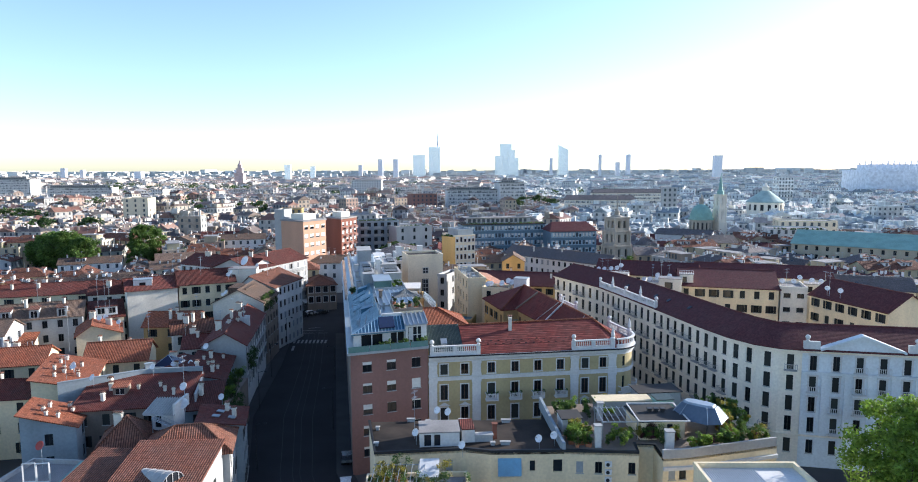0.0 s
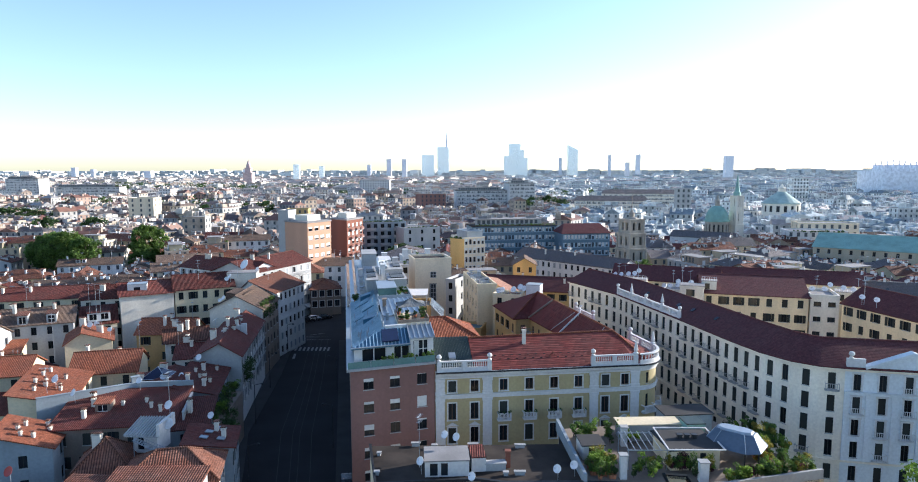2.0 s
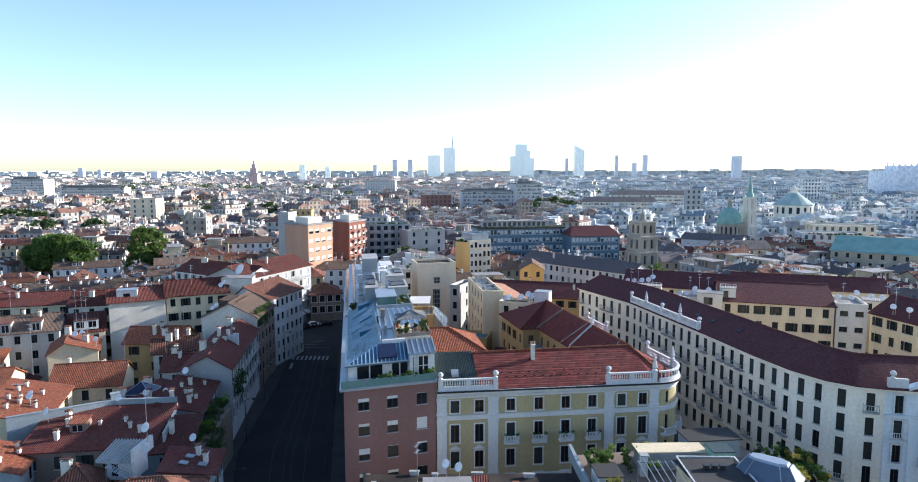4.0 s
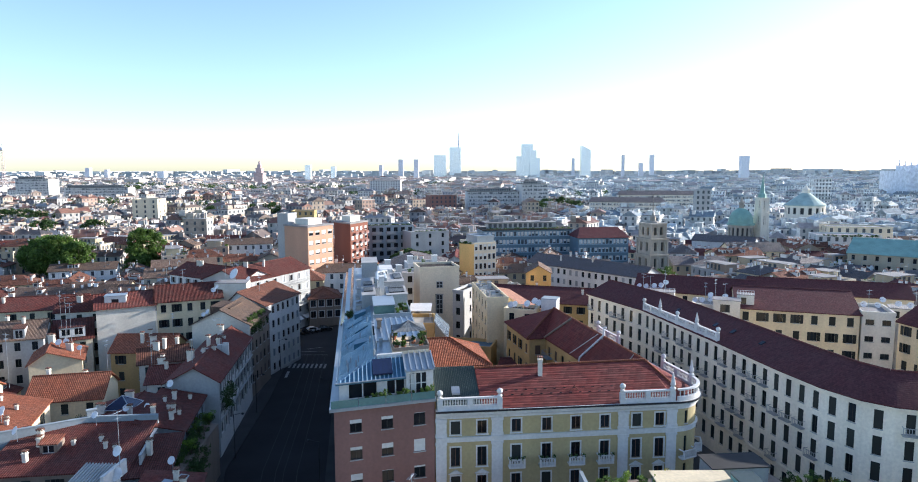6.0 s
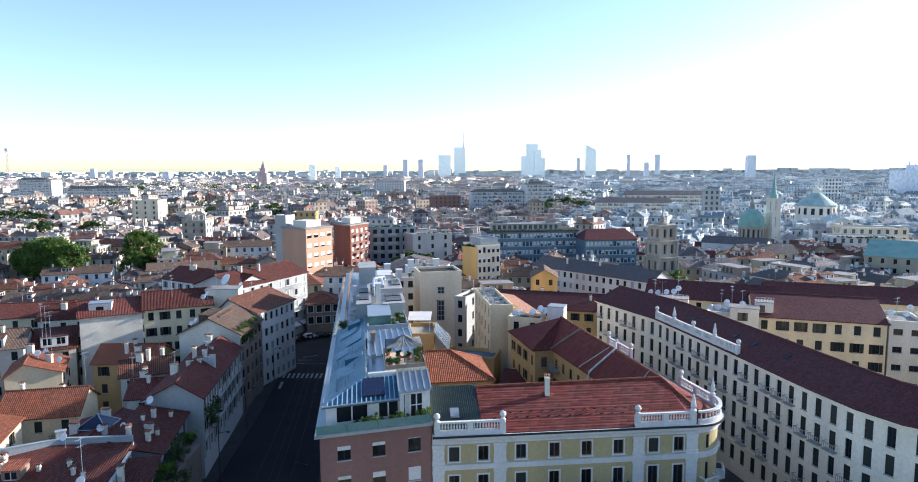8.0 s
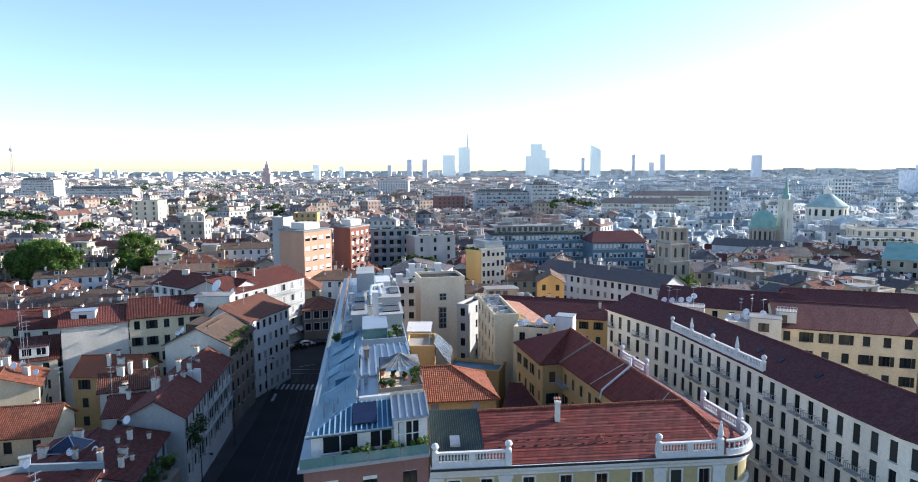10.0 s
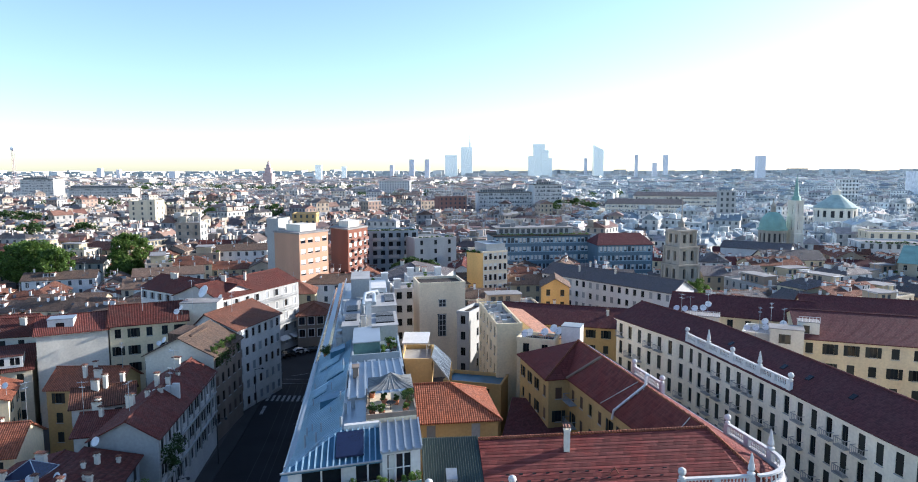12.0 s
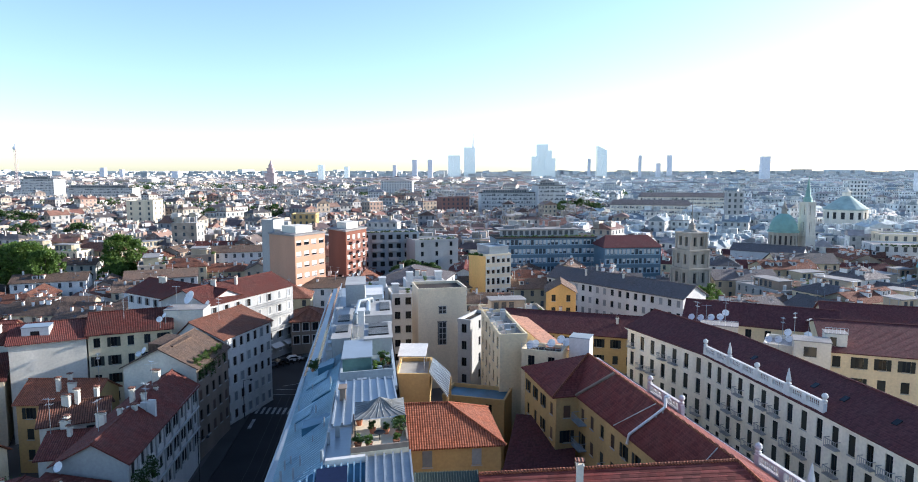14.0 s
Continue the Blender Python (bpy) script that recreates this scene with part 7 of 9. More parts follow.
def city_ring(name, label, y0, y1, step, wall, roof, seed, windows, left=-0.78, right=0.78):
    """A whole district: houses with pitched or flat roofs, roof boxes and rows of windows."""
    r = random.Random(seed)
    g = Geo()
    y = y0
    while y < y1:
        x = left * y - 30
        while x < right * y + 40:
            w, dp = r.uniform(0.8, 1.5) * step, r.uniform(0.6, 0.85) * step
            cx, cy = x + r.uniform(-0.2, 0.2) * step, y + r.uniform(-0.3, 0.3) * step
            x += step * r.uniform(0.95, 1.3)
            if not free(cx, cy, step * 0.5):
                continue
            h = r.uniform(9.5, 14) + (r.random() < 0.08) * r.uniform(4, 9)
            a = radians(noise.noise(Vector((cx / 160, cy / 160, 7.7))) * 70 + r.choice((0, 90)) + r.uniform(-4, 4))
            m = Matrix.Translation((cx, cy, 0)) @ Matrix.Rotation(a, 4, "Z")
            lo = [m @ Vector(p) for p in ((-w / 2, -dp / 2, 0), (w / 2, -dp / 2, 0), (w / 2, dp / 2, 0), (-w / 2, dp / 2, 0))]
            up = [p + Vector((0, 0, h)) for p in lo]
            for i in range(4):
                j = (i + 1) % 4
                g.face([lo[i], lo[j], up[j], up[i]], 0)
                if windows and (lo[j] - lo[i]).cross(Vector((0, 0, 1))).y < 0.2 * (lo[j] - lo[i]).length:
                    d = (lo[j] - lo[i]).normalized()
                    out = d.cross(Vector((0, 0, 1))) * 0.05
                    n = int((lo[j] - lo[i]).length / 3.2)
                    for zz in range(4):
                        z = h - 2.6 - zz * 3.3
                        if z < 4:
                            break
                        for k in range(n):
                            p = lo[i] + d * ((k + 0.5) * (lo[j] - lo[i]).length / n) + out + Vector((0, 0, z))
                            g.face([p - d * 0.6, p + d * 0.6, p + d * 0.6 + Vector((0, 0, 1.7)), p - d * 0.6 + Vector((0, 0, 1.7))], 2)
            if r.random() < 0.66:
                rise, o = r.uniform(1.8, 3.2), 0.5
                top = h + rise
                q = [m @ Vector(p) for p in ((-w / 2 - o, -dp / 2 - o, h - 0.3), (w / 2 + o, -dp / 2 - o, h - 0.3), (w / 2 + o, dp / 2 + o, h - 0.3), (-w / 2 - o, dp / 2 + o, h - 0.3))]
                s = 0 if r.random() < 0.6 else dp / 2
                k0, k1 = m @ Vector((-w / 2 - o + s, 0, top)), m @ Vector((w / 2 + o - s, 0, top))
                base = len(g.v)
                g.v += [tuple(p) for p in (*q, k0, k1)]
                for f in ((0, 1, 5, 4), (2, 3, 4, 5), (1, 2, 5), (3, 0, 4)):
                    g.f.append(tuple(base + i for i in f))
                    g.m.append(1)
                    g.uv += [(0, 0)] * len(f)
            else:
                g.prism([p + Vector((0, 0, h)) for p in lo], [p + Vector((0, 0, h + 0.5)) for p in lo], 1 if r.random() < 0.4 else 0, False)
            for _ in range(r.randint(4, 9)):
                bx, by, s = r.uniform(-0.4, 0.4) * w, r.uniform(-0.3, 0.3) * dp, r.choice((0.35, 0.45, 0.6, 1.0, 2.2))
                g.box(bx - s, bx + s, by - s * 0.7, by + s * 0.7, h, h + r.uniform(2.2, 3.6), 0, m)
        y += step * r.uniform(0.8, 1.05)
    ob = thing(name, label, "city district", kind="stuff", geo=g, mats=[wall, roof, "farglass"])
    return ob


city_ring("city_district", "dense town houses with tiled roofs in the middle distance", 352, 780, 13, "farwall", "farroof", 301, True, -0.78, 0.1)
city_ring("city_district", "dense haze-tinted town houses below the sun", 352, 780, 13, "hazewall", "hazeroof", 304, True, 0.19, 0.8)
city_ring("city_district", "dense haze-tinted town houses farther off", 790, 1500, 17, "hazewall", "hazeroof", 302, True, 0.06, 0.78)
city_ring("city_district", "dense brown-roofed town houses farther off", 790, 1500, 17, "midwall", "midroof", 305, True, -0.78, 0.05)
city_ring("city_district", "haze-tinted city spreading to the horizon", 1520, 3200, 36, "hazewall", "hazeroof", 303, False, 0.06, 0.78)
city_ring("city_district", "tan haze-tinted city spreading to the horizon", 1520, 3200, 34, "midwall", "midroof", 306, False, -0.78, 0.05)


def roofed(geo):
    """Gives the flat tops of a district's blocks the second material."""
    for i, f in enumerate(geo.f):
        zs = [geo.v[k][2] for k in f]
        if max(zs) - min(zs) < 0.01 and zs[0] > 5:
            geo.m[i] = 1
    return geo


far_mesh = Geo()
r = random.Random(5)
for k in range(900):
    y = r.uniform(3250, 4500)
    x = r.uniform(-0.8, 0.8) * y
    w, h = r.uniform(6, 34), r.uniform(10, 20) + 12 * (y - 3250) / 1250 + (r.random() < 0.08) * r.uniform(6, 22)
    far_mesh.box(x - w, x + w, y, y + r.uniform(14, 40), 0, h)
thing("city_district", "far haze-tinted buildings on the horizon", "city district", kind="stuff", geo=roofed(far_mesh), mats=["hazewall", "hazeroof"])
far_mesh = Geo()
x = -3900.0
while x < 3900:
    w = r.uniform(14, 70)
    h = 40 + 5 * noise.noise(Vector((x / 600, 0, 0))) + r.uniform(-2, 4) + (r.random() < 0.1) * r.uniform(4, 16)
    far_mesh.box(x, x + w, 4560 + r.uniform(0, 200), 4830, 0, h)
    x += w * r.uniform(0.6, 1.0)
thing("city_district", "haze-tinted outskirts closing the horizon", "city district", kind="stuff", geo=roofed(far_mesh), mats=["hazewall", "hazeroof"])


# ---- small roof things ----
dish_cache = {}


def satellite_dish(x, y, z, r=0.45, mast=1.2, face=200, mat="dish", label="white satellite dish on a short mast"):
    """Dish on a mast; face: the plan bearing in degrees to which it looks (0 is +x)."""
    key = (r, mast, mat)
    if key not in dish_cache:
        a, b, c = Geo(), Geo(), Geo()
        a.tube((0, 0, -0.6), (0, 0, mast), 0.035, 5)
        m = Matrix.Translation((0.1, 0, mast)) @ pose(0, 0, 0, 0, 60, 0)
        b.lathe([(0.06, 0), (r * 0.5, r * 0.06), (r * 0.85, r * 0.18), (r, r * 0.26), (r * 0.97, r * 0.3), (r * 0.8, r * 0.22), (r * 0.4, r * 0.1), (0.05, 0.05)], n=14, m=m)
        c.tube(m @ Vector((0, -r * 0.9, r * 0.2)), m @ Vector((0, 0, r * 1.1)), 0.02, 4)
        dish_cache[key] = (a.mesh("mast", ["zinc"]), b.mesh("reflector", [mat]), c.mesh("feed_arm", ["dark"]))
    root = thing("satellite_dish", label, "satellite dish", "roof dishes", at=(x, y, z))
    root.rotation_euler = (0, 0, radians(face))
    for n, me in zip(("mast", "reflector", "feed_arm"), dish_cache[key]):
        part(n, me, (), root)
    return root


antenna_cache = {}


def antenna(x, y, z, h=4.0, seed=0):
    key = (h, seed % 3)
    if key not in antenna_cache:
        a, b = Geo(), Geo()
        a.tube((0, 0, -0.8), (0, 0, h), 0.035, 5)
        for lev in ((h - 0.2, 1.3), (h - 0.9, 0.9)) if seed % 3 else ((h - 0.15, 1.6),):
            b.tube((-lev[1] / 2, 0, lev[0]), (lev[1] / 2, 0, lev[0]), 0.022, 4)
            for k in range(7):
                xx = -lev[1] / 2 + lev[1] * k / 6
                b.tube((xx, -0.28, lev[0]), (xx, 0.28, lev[0]), 0.014, 4)
        antenna_cache[key] = (a.mesh("mast", ["zinc"]), b.mesh("aerial", ["zinc"]))
    root = thing("tv_antenna", "thin metal television antenna on a roof mast", "antenna", "roof antennas", at=(x, y, z))
    root.rotation_euler = (0, 0, seed * 1.3)
    for n, me in zip(("mast", "aerial"), antenna_cache[key]):
        part(n, me, (), root)
    return root


def shrub(x, y, z, r=0.7, mat="leaf", seed=0, pot=True, label="leafy green terrace shrub in a terracotta pot", high=1.0):
    root = thing("terrace_shrub", label, "plant", "terrace plants", at=(x, y, z))
    rr = random.Random(seed)
    if pot:
        g = Geo()
        g.lathe([(0.22, 0), (0.3, 0.4), (0.33, 0.42), (0.33, 0.48), (0.27, 0.48), (0.25, 0.42)], n=9)
        part("pot", g, ["terracotta"], root)
    g = Geo()
    for k in range(4):
        g.tube((0, 0, 0.2), (rr.uniform(-0.5, 0.5) * r, rr.uniform(-0.5, 0.5) * r, 0.4 + r * high * 1.2), 0.02, 4)
    part("stem", g, ["bark"], root)
    cl = [(Vector((rr.uniform(-0.6, 0.6) * r, rr.uniform(-0.6, 0.6) * r, 0.45 + rr.uniform(0.2, 1.6) * r * high)), r * rr.uniform(0.35, 0.6)) for _ in range(7)]
    part("foliage", foliage_geo(cl, 55, 0.11, seed), [mat], root)
    return root


def box_thing(name, label, category, p0, p1, depth, z0, z1, mat, holes=(), top=None, lip=0.12):
    """A small roof house: walls with openings and a slightly oversailing lid."""
    root = thing(name, label, category)
    d = (Vector(p1) - Vector(p0)).normalized()
    inw = Vector((-d.y, d.x)) * depth
    a, b = Vector(p0), Vector(p1)
    c, e = b + inw, a + inw
    g = Geo()
    g.facade(a, b, z0, z1, holes, 0.15, back=1)
    for q0, q1 in ((b, c), (c, e), (e, a)):
        g.facade(q0, q1, z0, z1)
    part("wall", g, [mat, "glass"], root)
    g = Geo()
    mid = (a + c) / 2
    grow = lambda p: p + (p - mid).normalized() * lip
    g.quadbox(grow(a), grow(b), grow(c), grow(e), z1, z1 + 0.14)
    part("lid", g, [top or mat], root)
    return root


# ---- front building with the tar roof and the roof garden ----
before_front = set(scene.objects)
front = thing("front_building", "pale yellow building with a black tar roof and roof garden", "apartment building")
F = [(-12.4, 90.3), (-10.2, 79.6), (1.4, 80.8), (4.6, 80.0), (14.0, 80.2), (23.4, 79.6), (23.6, 82.4), (26.0, 82.0), (26.0, 78.0), (29.6, 78.4), (42.0, 81.8), (35.5, 100.0), (13.0, 96.0), (12.4, 91.2)]
g = Geo()
rng = random.Random(15)
fr_rows = [(8.6, 1.5), (5.4, 1.5), (2.2, 1.5)]
front_bays = {1: [2.5, 6, 9.5], 2: [], 3: [6.6], 4: [2.0, 4.4, 8.6], 8: [1.2, 2.6], 9: []}
for i in range(len(F)):
    q0, q1 = F[i], F[(i + 1) % len(F)]
    us = front_bays.get(i, [])
    if i in (3,):
        g.facade(q0, q1, 0, 11.3, [(1.0, 3.8, 8.2, 10.4), (5.0, 5.7, 8.8, 10.2), (8.0, 9.2, 8.7, 10.3)], back=1)
    else:
        wall_run(g, front, q0, q1, 0, 11.3, us, fr_rows, 0.9, [(False, "closedshuttergrey", 2), (False, "", 2)], rng)
part("wall", g, ["paleyellow", "glass"], front, "pale yellow plaster wall")
g = Geo()
g.prism([(x, y, 11.0) for x, y in F], [(x, y, 11.3) for x, y in F])
part("roof", g, ["tar"], front, "black tar roof stained with dust")
g = Geo()
g.prism([(x, y, 11.3) for x, y in ((13.9, 80.5), (23.2, 80.0), (23.4, 82.7), (26.3, 82.3), (26.3, 78.4), (29.6, 78.7), (41.6, 82.0), (35.2, 99.6), (13.1, 95.7))],
        [(x, y, 11.5) for x, y in ((13.9, 80.5), (23.2, 80.0), (23.4, 82.7), (26.3, 82.3), (26.3, 78.4), (29.6, 78.7), (41.6, 82.0), (35.2, 99.6), (13.1, 95.7))])
part("terrace_floor", g, ["brownplaster"], front, "dark reddish terrace floor")
g = Geo()
edge = [F[0], F[1], F[2], F[3], F[4], F[5], F[6]]
band(g, edge, 11.3, 11.62, -0.22, 0.12)
part("roof_edge", g, ["dark"], front, "dark metal roof edge")
g = Geo()
g.prism([(13.75, 80.1, 11.3), (14.15, 80.1, 11.3), (13.0, 95.8, 11.3), (12.6, 95.8, 11.3)], [(13.75, 80.1, 12.5), (14.15, 80.1, 12.5), (13.0, 95.8, 12.9), (12.6, 95.8, 12.9)])
# Blue-grey plaster carries the bluish shade on this white wall.
part("party_wall", g, ["bluegrey"], front, "pale party wall beside the roof, blue shade painted in")
g = Geo()
band(g, [(26.0, 78.1), (29.6, 78.5), (41.9, 81.9)], 11.3, 12.4, -0.25, 0.1)
part("parapet", g, ["concrete"], front, "grey planter parapet of the terrace")
g = Geo()
band(g, [(26.0, 78.1), (29.6, 78.5), (41.9, 81.9)], 9.9, 10.3, 0.0, 0.5)
part("string_course", g, ["white"], front)
box_thing("roof_shed", "white roof shed with two dark doors", "shed", (-4.6, 81.6), (0.6, 82.0), 4.0, 11.3, 13.1, "white", [(0.6, 1.5, 11.4, 12.9), (1.9, 2.7, 11.4, 12.9)], "gravel")
box_thing("roof_cabin", "white stair head with a red tiled top", "roof house", (0.9, 83.0), (2.6, 83.2), 3.4, 11.3, 13.0, "white", (), "redtile")
box_thing("low_roof_curb", "low pale roof curb", "roof hatch", (2.6, 83.2), (5.0, 83.4), 1.0, 11.3, 12.1, "palegrey")
box_thing("brick_chimney", "dark brick chimney on the tar roof", "chimney", (5.0, 84.2), (5.6, 84.2), 0.6, 11.3, 13.2, "rust")
for x, y, w in ((-10.6, 82.0, 0.5), (-11.0, 87.2, 0.4), (-6.9, 90.2, 1.0), (-4.2, 89.6, 0.6), (6.6, 89.8, 1.2), (0.5, 90.0, 1.2), (6.0, 82.2, 1.2), (4.7, 82.0, 0.5)):
    box_thing("roof_vent", "small pale roof vent box", "roof vent", (x, y), (x + w, y), 0.4, 11.3, 11.65, "palegrey", (), "concrete")
for x, y, z in ((-5.0, 81.3, 12.4), (-0.9, 85.8, 13.4), (-2.4, 87.5, 13.0), (10.9, 81.0, 11.7), (13.0, 82.0, 11.7), (1.0, 78.6, 11.9)):
    satellite_dish(x, y, z, 0.5, 1.0, 235)
antenna(-5.3, 82.5, 12.9, 5.5, 1)
# blue canvas, air conditioners and blinds on the street front of the block
m = axes(F[3], F[4], 8.2, 0)
g = Geo()
g.prism([m @ Vector(p) for p in ((0.9, -0.5, 0.2), (3.9, -0.5, 0.2), (3.9, -0.02, 2.3), (0.9, -0.02, 2.3))], [m @ Vector(p) for p in ((0.9, -0.56, 0.24), (3.9, -0.56, 0.24), (3.9, -0.06, 2.36), (0.9, -0.06, 2.36))])
thing("window_awning", "faded blue canvas awning over a wide window", "awning", geo=g, mats=["awningblue"])
for k, (u, z) in enumerate(((5.6, 9.6), (5.6, 8.6), (5.6, 7.6))):
    m = axes(F[4], F[5], z, u)
    g = Geo()
    g.box(-0.42, 0.42, -0.36, -0.003, 0, 0.62, m=m)
    unit = thing("wall_air_conditioner", "white wall air conditioner with a round fan", "air conditioner", "wall air conditioners", geo=g, mats=["dish"])
    q = Geo()
    q.lathe([(0.24, 0), (0.24, 0.03), (0.05, 0.04)], n=12, m=m @ pose(-0.08, -0.36, 0.31, 90, 0, 0))
    part("fan", q, ["dark"], unit)
# roof garden
box_thing("garden_room", "flat-roofed white garden room with a gravel top", "garden room", (24.6, 83.2), (30.6, 83.8), 5.6, 11.5, 13.9, "paleyellow", [(0.7, 2.3, 11.9, 13.3), (3.6, 4.4, 11.7, 13.5)], "pavement", 0.4)
box_thing("skylight_house", "low roof house with pale yellow sheet top", "roof house", (20.6, 91.6), (28.4, 92.0), 2.6, 11.5, 13.6, "palegrey", (), "paleyellow", 0.3)
box_thing("rear_roof_house", "rear roof house with a grey flat top", "roof house", (27.6, 94.8), (34.0, 95.6), 3.6, 11.5, 13.7, "palegrey", (), "pavement", 0.3)
box_thing("small_roof_room", "small white roof room beside the party wall", "roof house", (14.6, 86.0), (17.4, 86.2), 3.2, 11.5, 13.2, "white", [(0.8, 1.8, 11.6, 13.0)], "pavement", 0.15)
box_thing("white_chimney", "tall white chimney stack with a flat cap", "chimney", (18.1, 80.9), (18.9, 80.9), 0.8, 11.5, 14.2, "white", (), "concrete", 0.15)
box_thing("white_chimney", "white chimney stack at the back of the terrace", "chimney", (20.3, 90.0), (21.1, 90.0), 0.8, 11.5, 13.9, "white", (), "concrete", 0.15)
box_thing("white_chimney", "short white pillar at the terrace edge", "chimney", (27.0, 80.0), (28.0, 80.0), 0.9, 11.5, 13.8, "white", (), "concrete", 0.15)
box_thing("green_skylight", "small green-sided skylight box", "skylight", (28.8, 90.2), (31.2, 90.4), 2.4, 11.5, 14.3, "copper", (), "greenmetal")


def pavilion(x, y, z, length, width, turn):
    root = thing("garden_pavilion", "open pavilion with a dark blue-grey metal hip roof", "pavilion")
    m = pose(x, y, z, 0, 0, turn)
    L, W = length / 2, width / 2
    lo = [(-L, -W * 0.55), (-L * 0.6, -W), (L * 0.6, -W), (L, -W * 0.55), (L, W * 0.55), (L * 0.6, W), (-L * 0.6, W), (-L, W * 0.55)]
    g = Geo()
    g.prism([m @ Vector((px, py, 2.1)) for px, py in lo], [m @ Vector((px * 0.66, py * 0.42, 3.7)) for px, py in lo])
    part("roof", g, ["pavroof"], root, "dark blue-grey sheet metal roof")
    g = Geo()
    g.prism([m @ Vector((px * 0.6, py * 0.36, 3.71)) for px, py in lo], [m @ Vector((px * 0.56, py * 0.3, 3.95)) for px, py in lo])
    part("skylight", g, ["zinc"], root, "pale glazed roof lantern")
    for px, py in lo:
        g = Geo()
        g.tube(m @ Vector((px, py, 2.13)), m @ Vector((px * 0.66, py * 0.42, 3.73)), 0.045, 4)
        part("rib", g, ["zinc"], root)
    for px, py in lo:
        g = Geo()
        g.lathe([(0.08, 0), (0.08, 2.1)], px * 0.92, py * 0.92, 6, m=m)
        part("post", g, ["dark"], root)


pavilion(33.4, 86.3, 11.5, 6.8, 5.6, -38)
for x0, x1, y0, y1, z in ((24.2, 31.0, 82.9, 83.05, 14.06), (24.2, 31.0, 89.6, 89.75, 14.06), (24.2, 24.35, 83.05, 89.6, 14.06), (30.85, 31.0, 83.05, 89.6, 14.06)):
    g = Geo()
    g.box(x0, x1, y0, y1, z, z + 0.12)
    thing("roof_trim", "pale metal trim strip on the garden room roof", "roof trim", geo=g, mats=["white"])
for k in range(3):
    box_thing("roof_unit", "small dark unit on the garden room roof", "roof unit", (26.4 + k * 0.9, 86.4), (26.9 + k * 0.9, 86.4), 0.5, 14.04, 14.4, "dark")


def pergola(x0, x1, y0, y1, z, h, label):
    root = thing("pergola", label, "pergola")
    for x in (x0, x1):
        for y in (y0, y1):
            g = Geo()
            g.box(x - 0.05, x + 0.05, y - 0.05, y + 0.05, z, z + h)
            part("post", g, ["zinc"], root)
    for y in (y0, y1):
        g = Geo()
        g.box(x0 - 0.2, x1 + 0.2, y - 0.04, y + 0.04, z + h, z + h + 0.12)
        part("beam", g, ["zinc"], root)
    n = int((x1 - x0) / 0.7)
    for k in range(n + 1):
        x = x0 + (x1 - x0) * k / n
        g = Geo()
        g.box(x - 0.03, x + 0.03, y0 - 0.3, y1 + 0.3, z + h + 0.12, z + h + 0.2)
        part("slat", g, ["zinc"], root)
    return root


pergola(19.6, 24.2, 83.4, 88.6, 11.5, 2.3, "thin metal pergola frame over the terrace")
rng = random.Random(9)
LEAF = ["leaf", "leafbright", "leaf", "leafyellow", "leafdark", "leafbright"]
for n in range(165):
    k = n % 6
    if k < 3:
        t = rng.random()
        x, y = 30.0 + (41.2 - 30.0) * t, 79.4 + 2.8 * t + rng.uniform(0, 0.8)
        x, y = (x, y) if n % 2 else (41.0 - rng.uniform(0, 5.5) * 1.0, 83.0 + rng.uniform(0, 12))
    elif k == 3:
        x, y = rng.uniform(15.0, 17.8), rng.uniform(81, 85.5)
    elif k == 4:
        x, y = rng.uniform(14.5, 24), rng.uniform(90, 95)
    else:
        x, y = rng.uniform(18.6, 29), rng.uniform(80.8, 83)
    if 23.0 < x < 26.6 and y < 82.8:
        y = 83.0
    mat = "leafpurple" if n in (5, 17, 29, 41, 60, 61, 97, 130) else rng.choice(LEAF)
    lab = {"leaf": "green leafy shrub in a pot on the terrace", "leafdark": "dark green bushy shrub on the roof terrace", "leafyellow": "yellowish green shrub in a pot on the terrace",
           "leafbright": "bright green leafy shrub on the roof terrace", "leafpurple": "reddish purple shrub on the roof terrace"}[mat]
    shrub(x, y, 11.5, rng.uniform(0.4, 0.95), mat, 500 + n, label=lab, pot=n % 3 == 0, high=1.2)
# white lower roof and the terrace with climbing plants
house("lower white flat roof with a yellow parapet", (27.4, 56.0), (38.8, 56.0), 15.4, 13.8, "flat", wall="paleyellow", tile="white", bays=(0, 0, 0, 0), seed=16)
g = Geo()
for k in range(24):
    x = 28.0 + k * 0.25
    g.box(x, x + 0.15, 62.0, 70.5, 13.3, 13.42)
thing("ribbed_roof_panel", "grey ribbed sheet laid on the white roof", "roof sheet", geo=g, mats=["zinc"])
house("low ochre terrace house with climbing plants", (-10.4, 69.5), (2.0, 70.2), 8.2, 9.6, "flat", wall="paleyellow", tile="gravel", bays=(3, 0, 0, 0), seed=17)
pergola(-9.6, -3.6, 71.0, 76.0, 9.1, 2.4, "arched metal pergola overgrown with creepers")
g = Geo()
g.slab([(-4.2, 73.5, 11.2), (-1.8, 73.6, 11.2), (-1.9, 77.0, 11.9), (-4.3, 76.9, 11.9)], 0.08)
for x, y, z in ((-4.1, 73.6, 11.2), (-1.9, 73.7, 11.2), (-2.0, 76.9, 11.8), (-4.2, 76.8, 11.8)):
    g.tube((x, y, 9.1), (x, y, z - 0.05), 0.05, 5)
thing("awning", "white sloping terrace awning on posts", "awning", geo=g, mats=["white"])
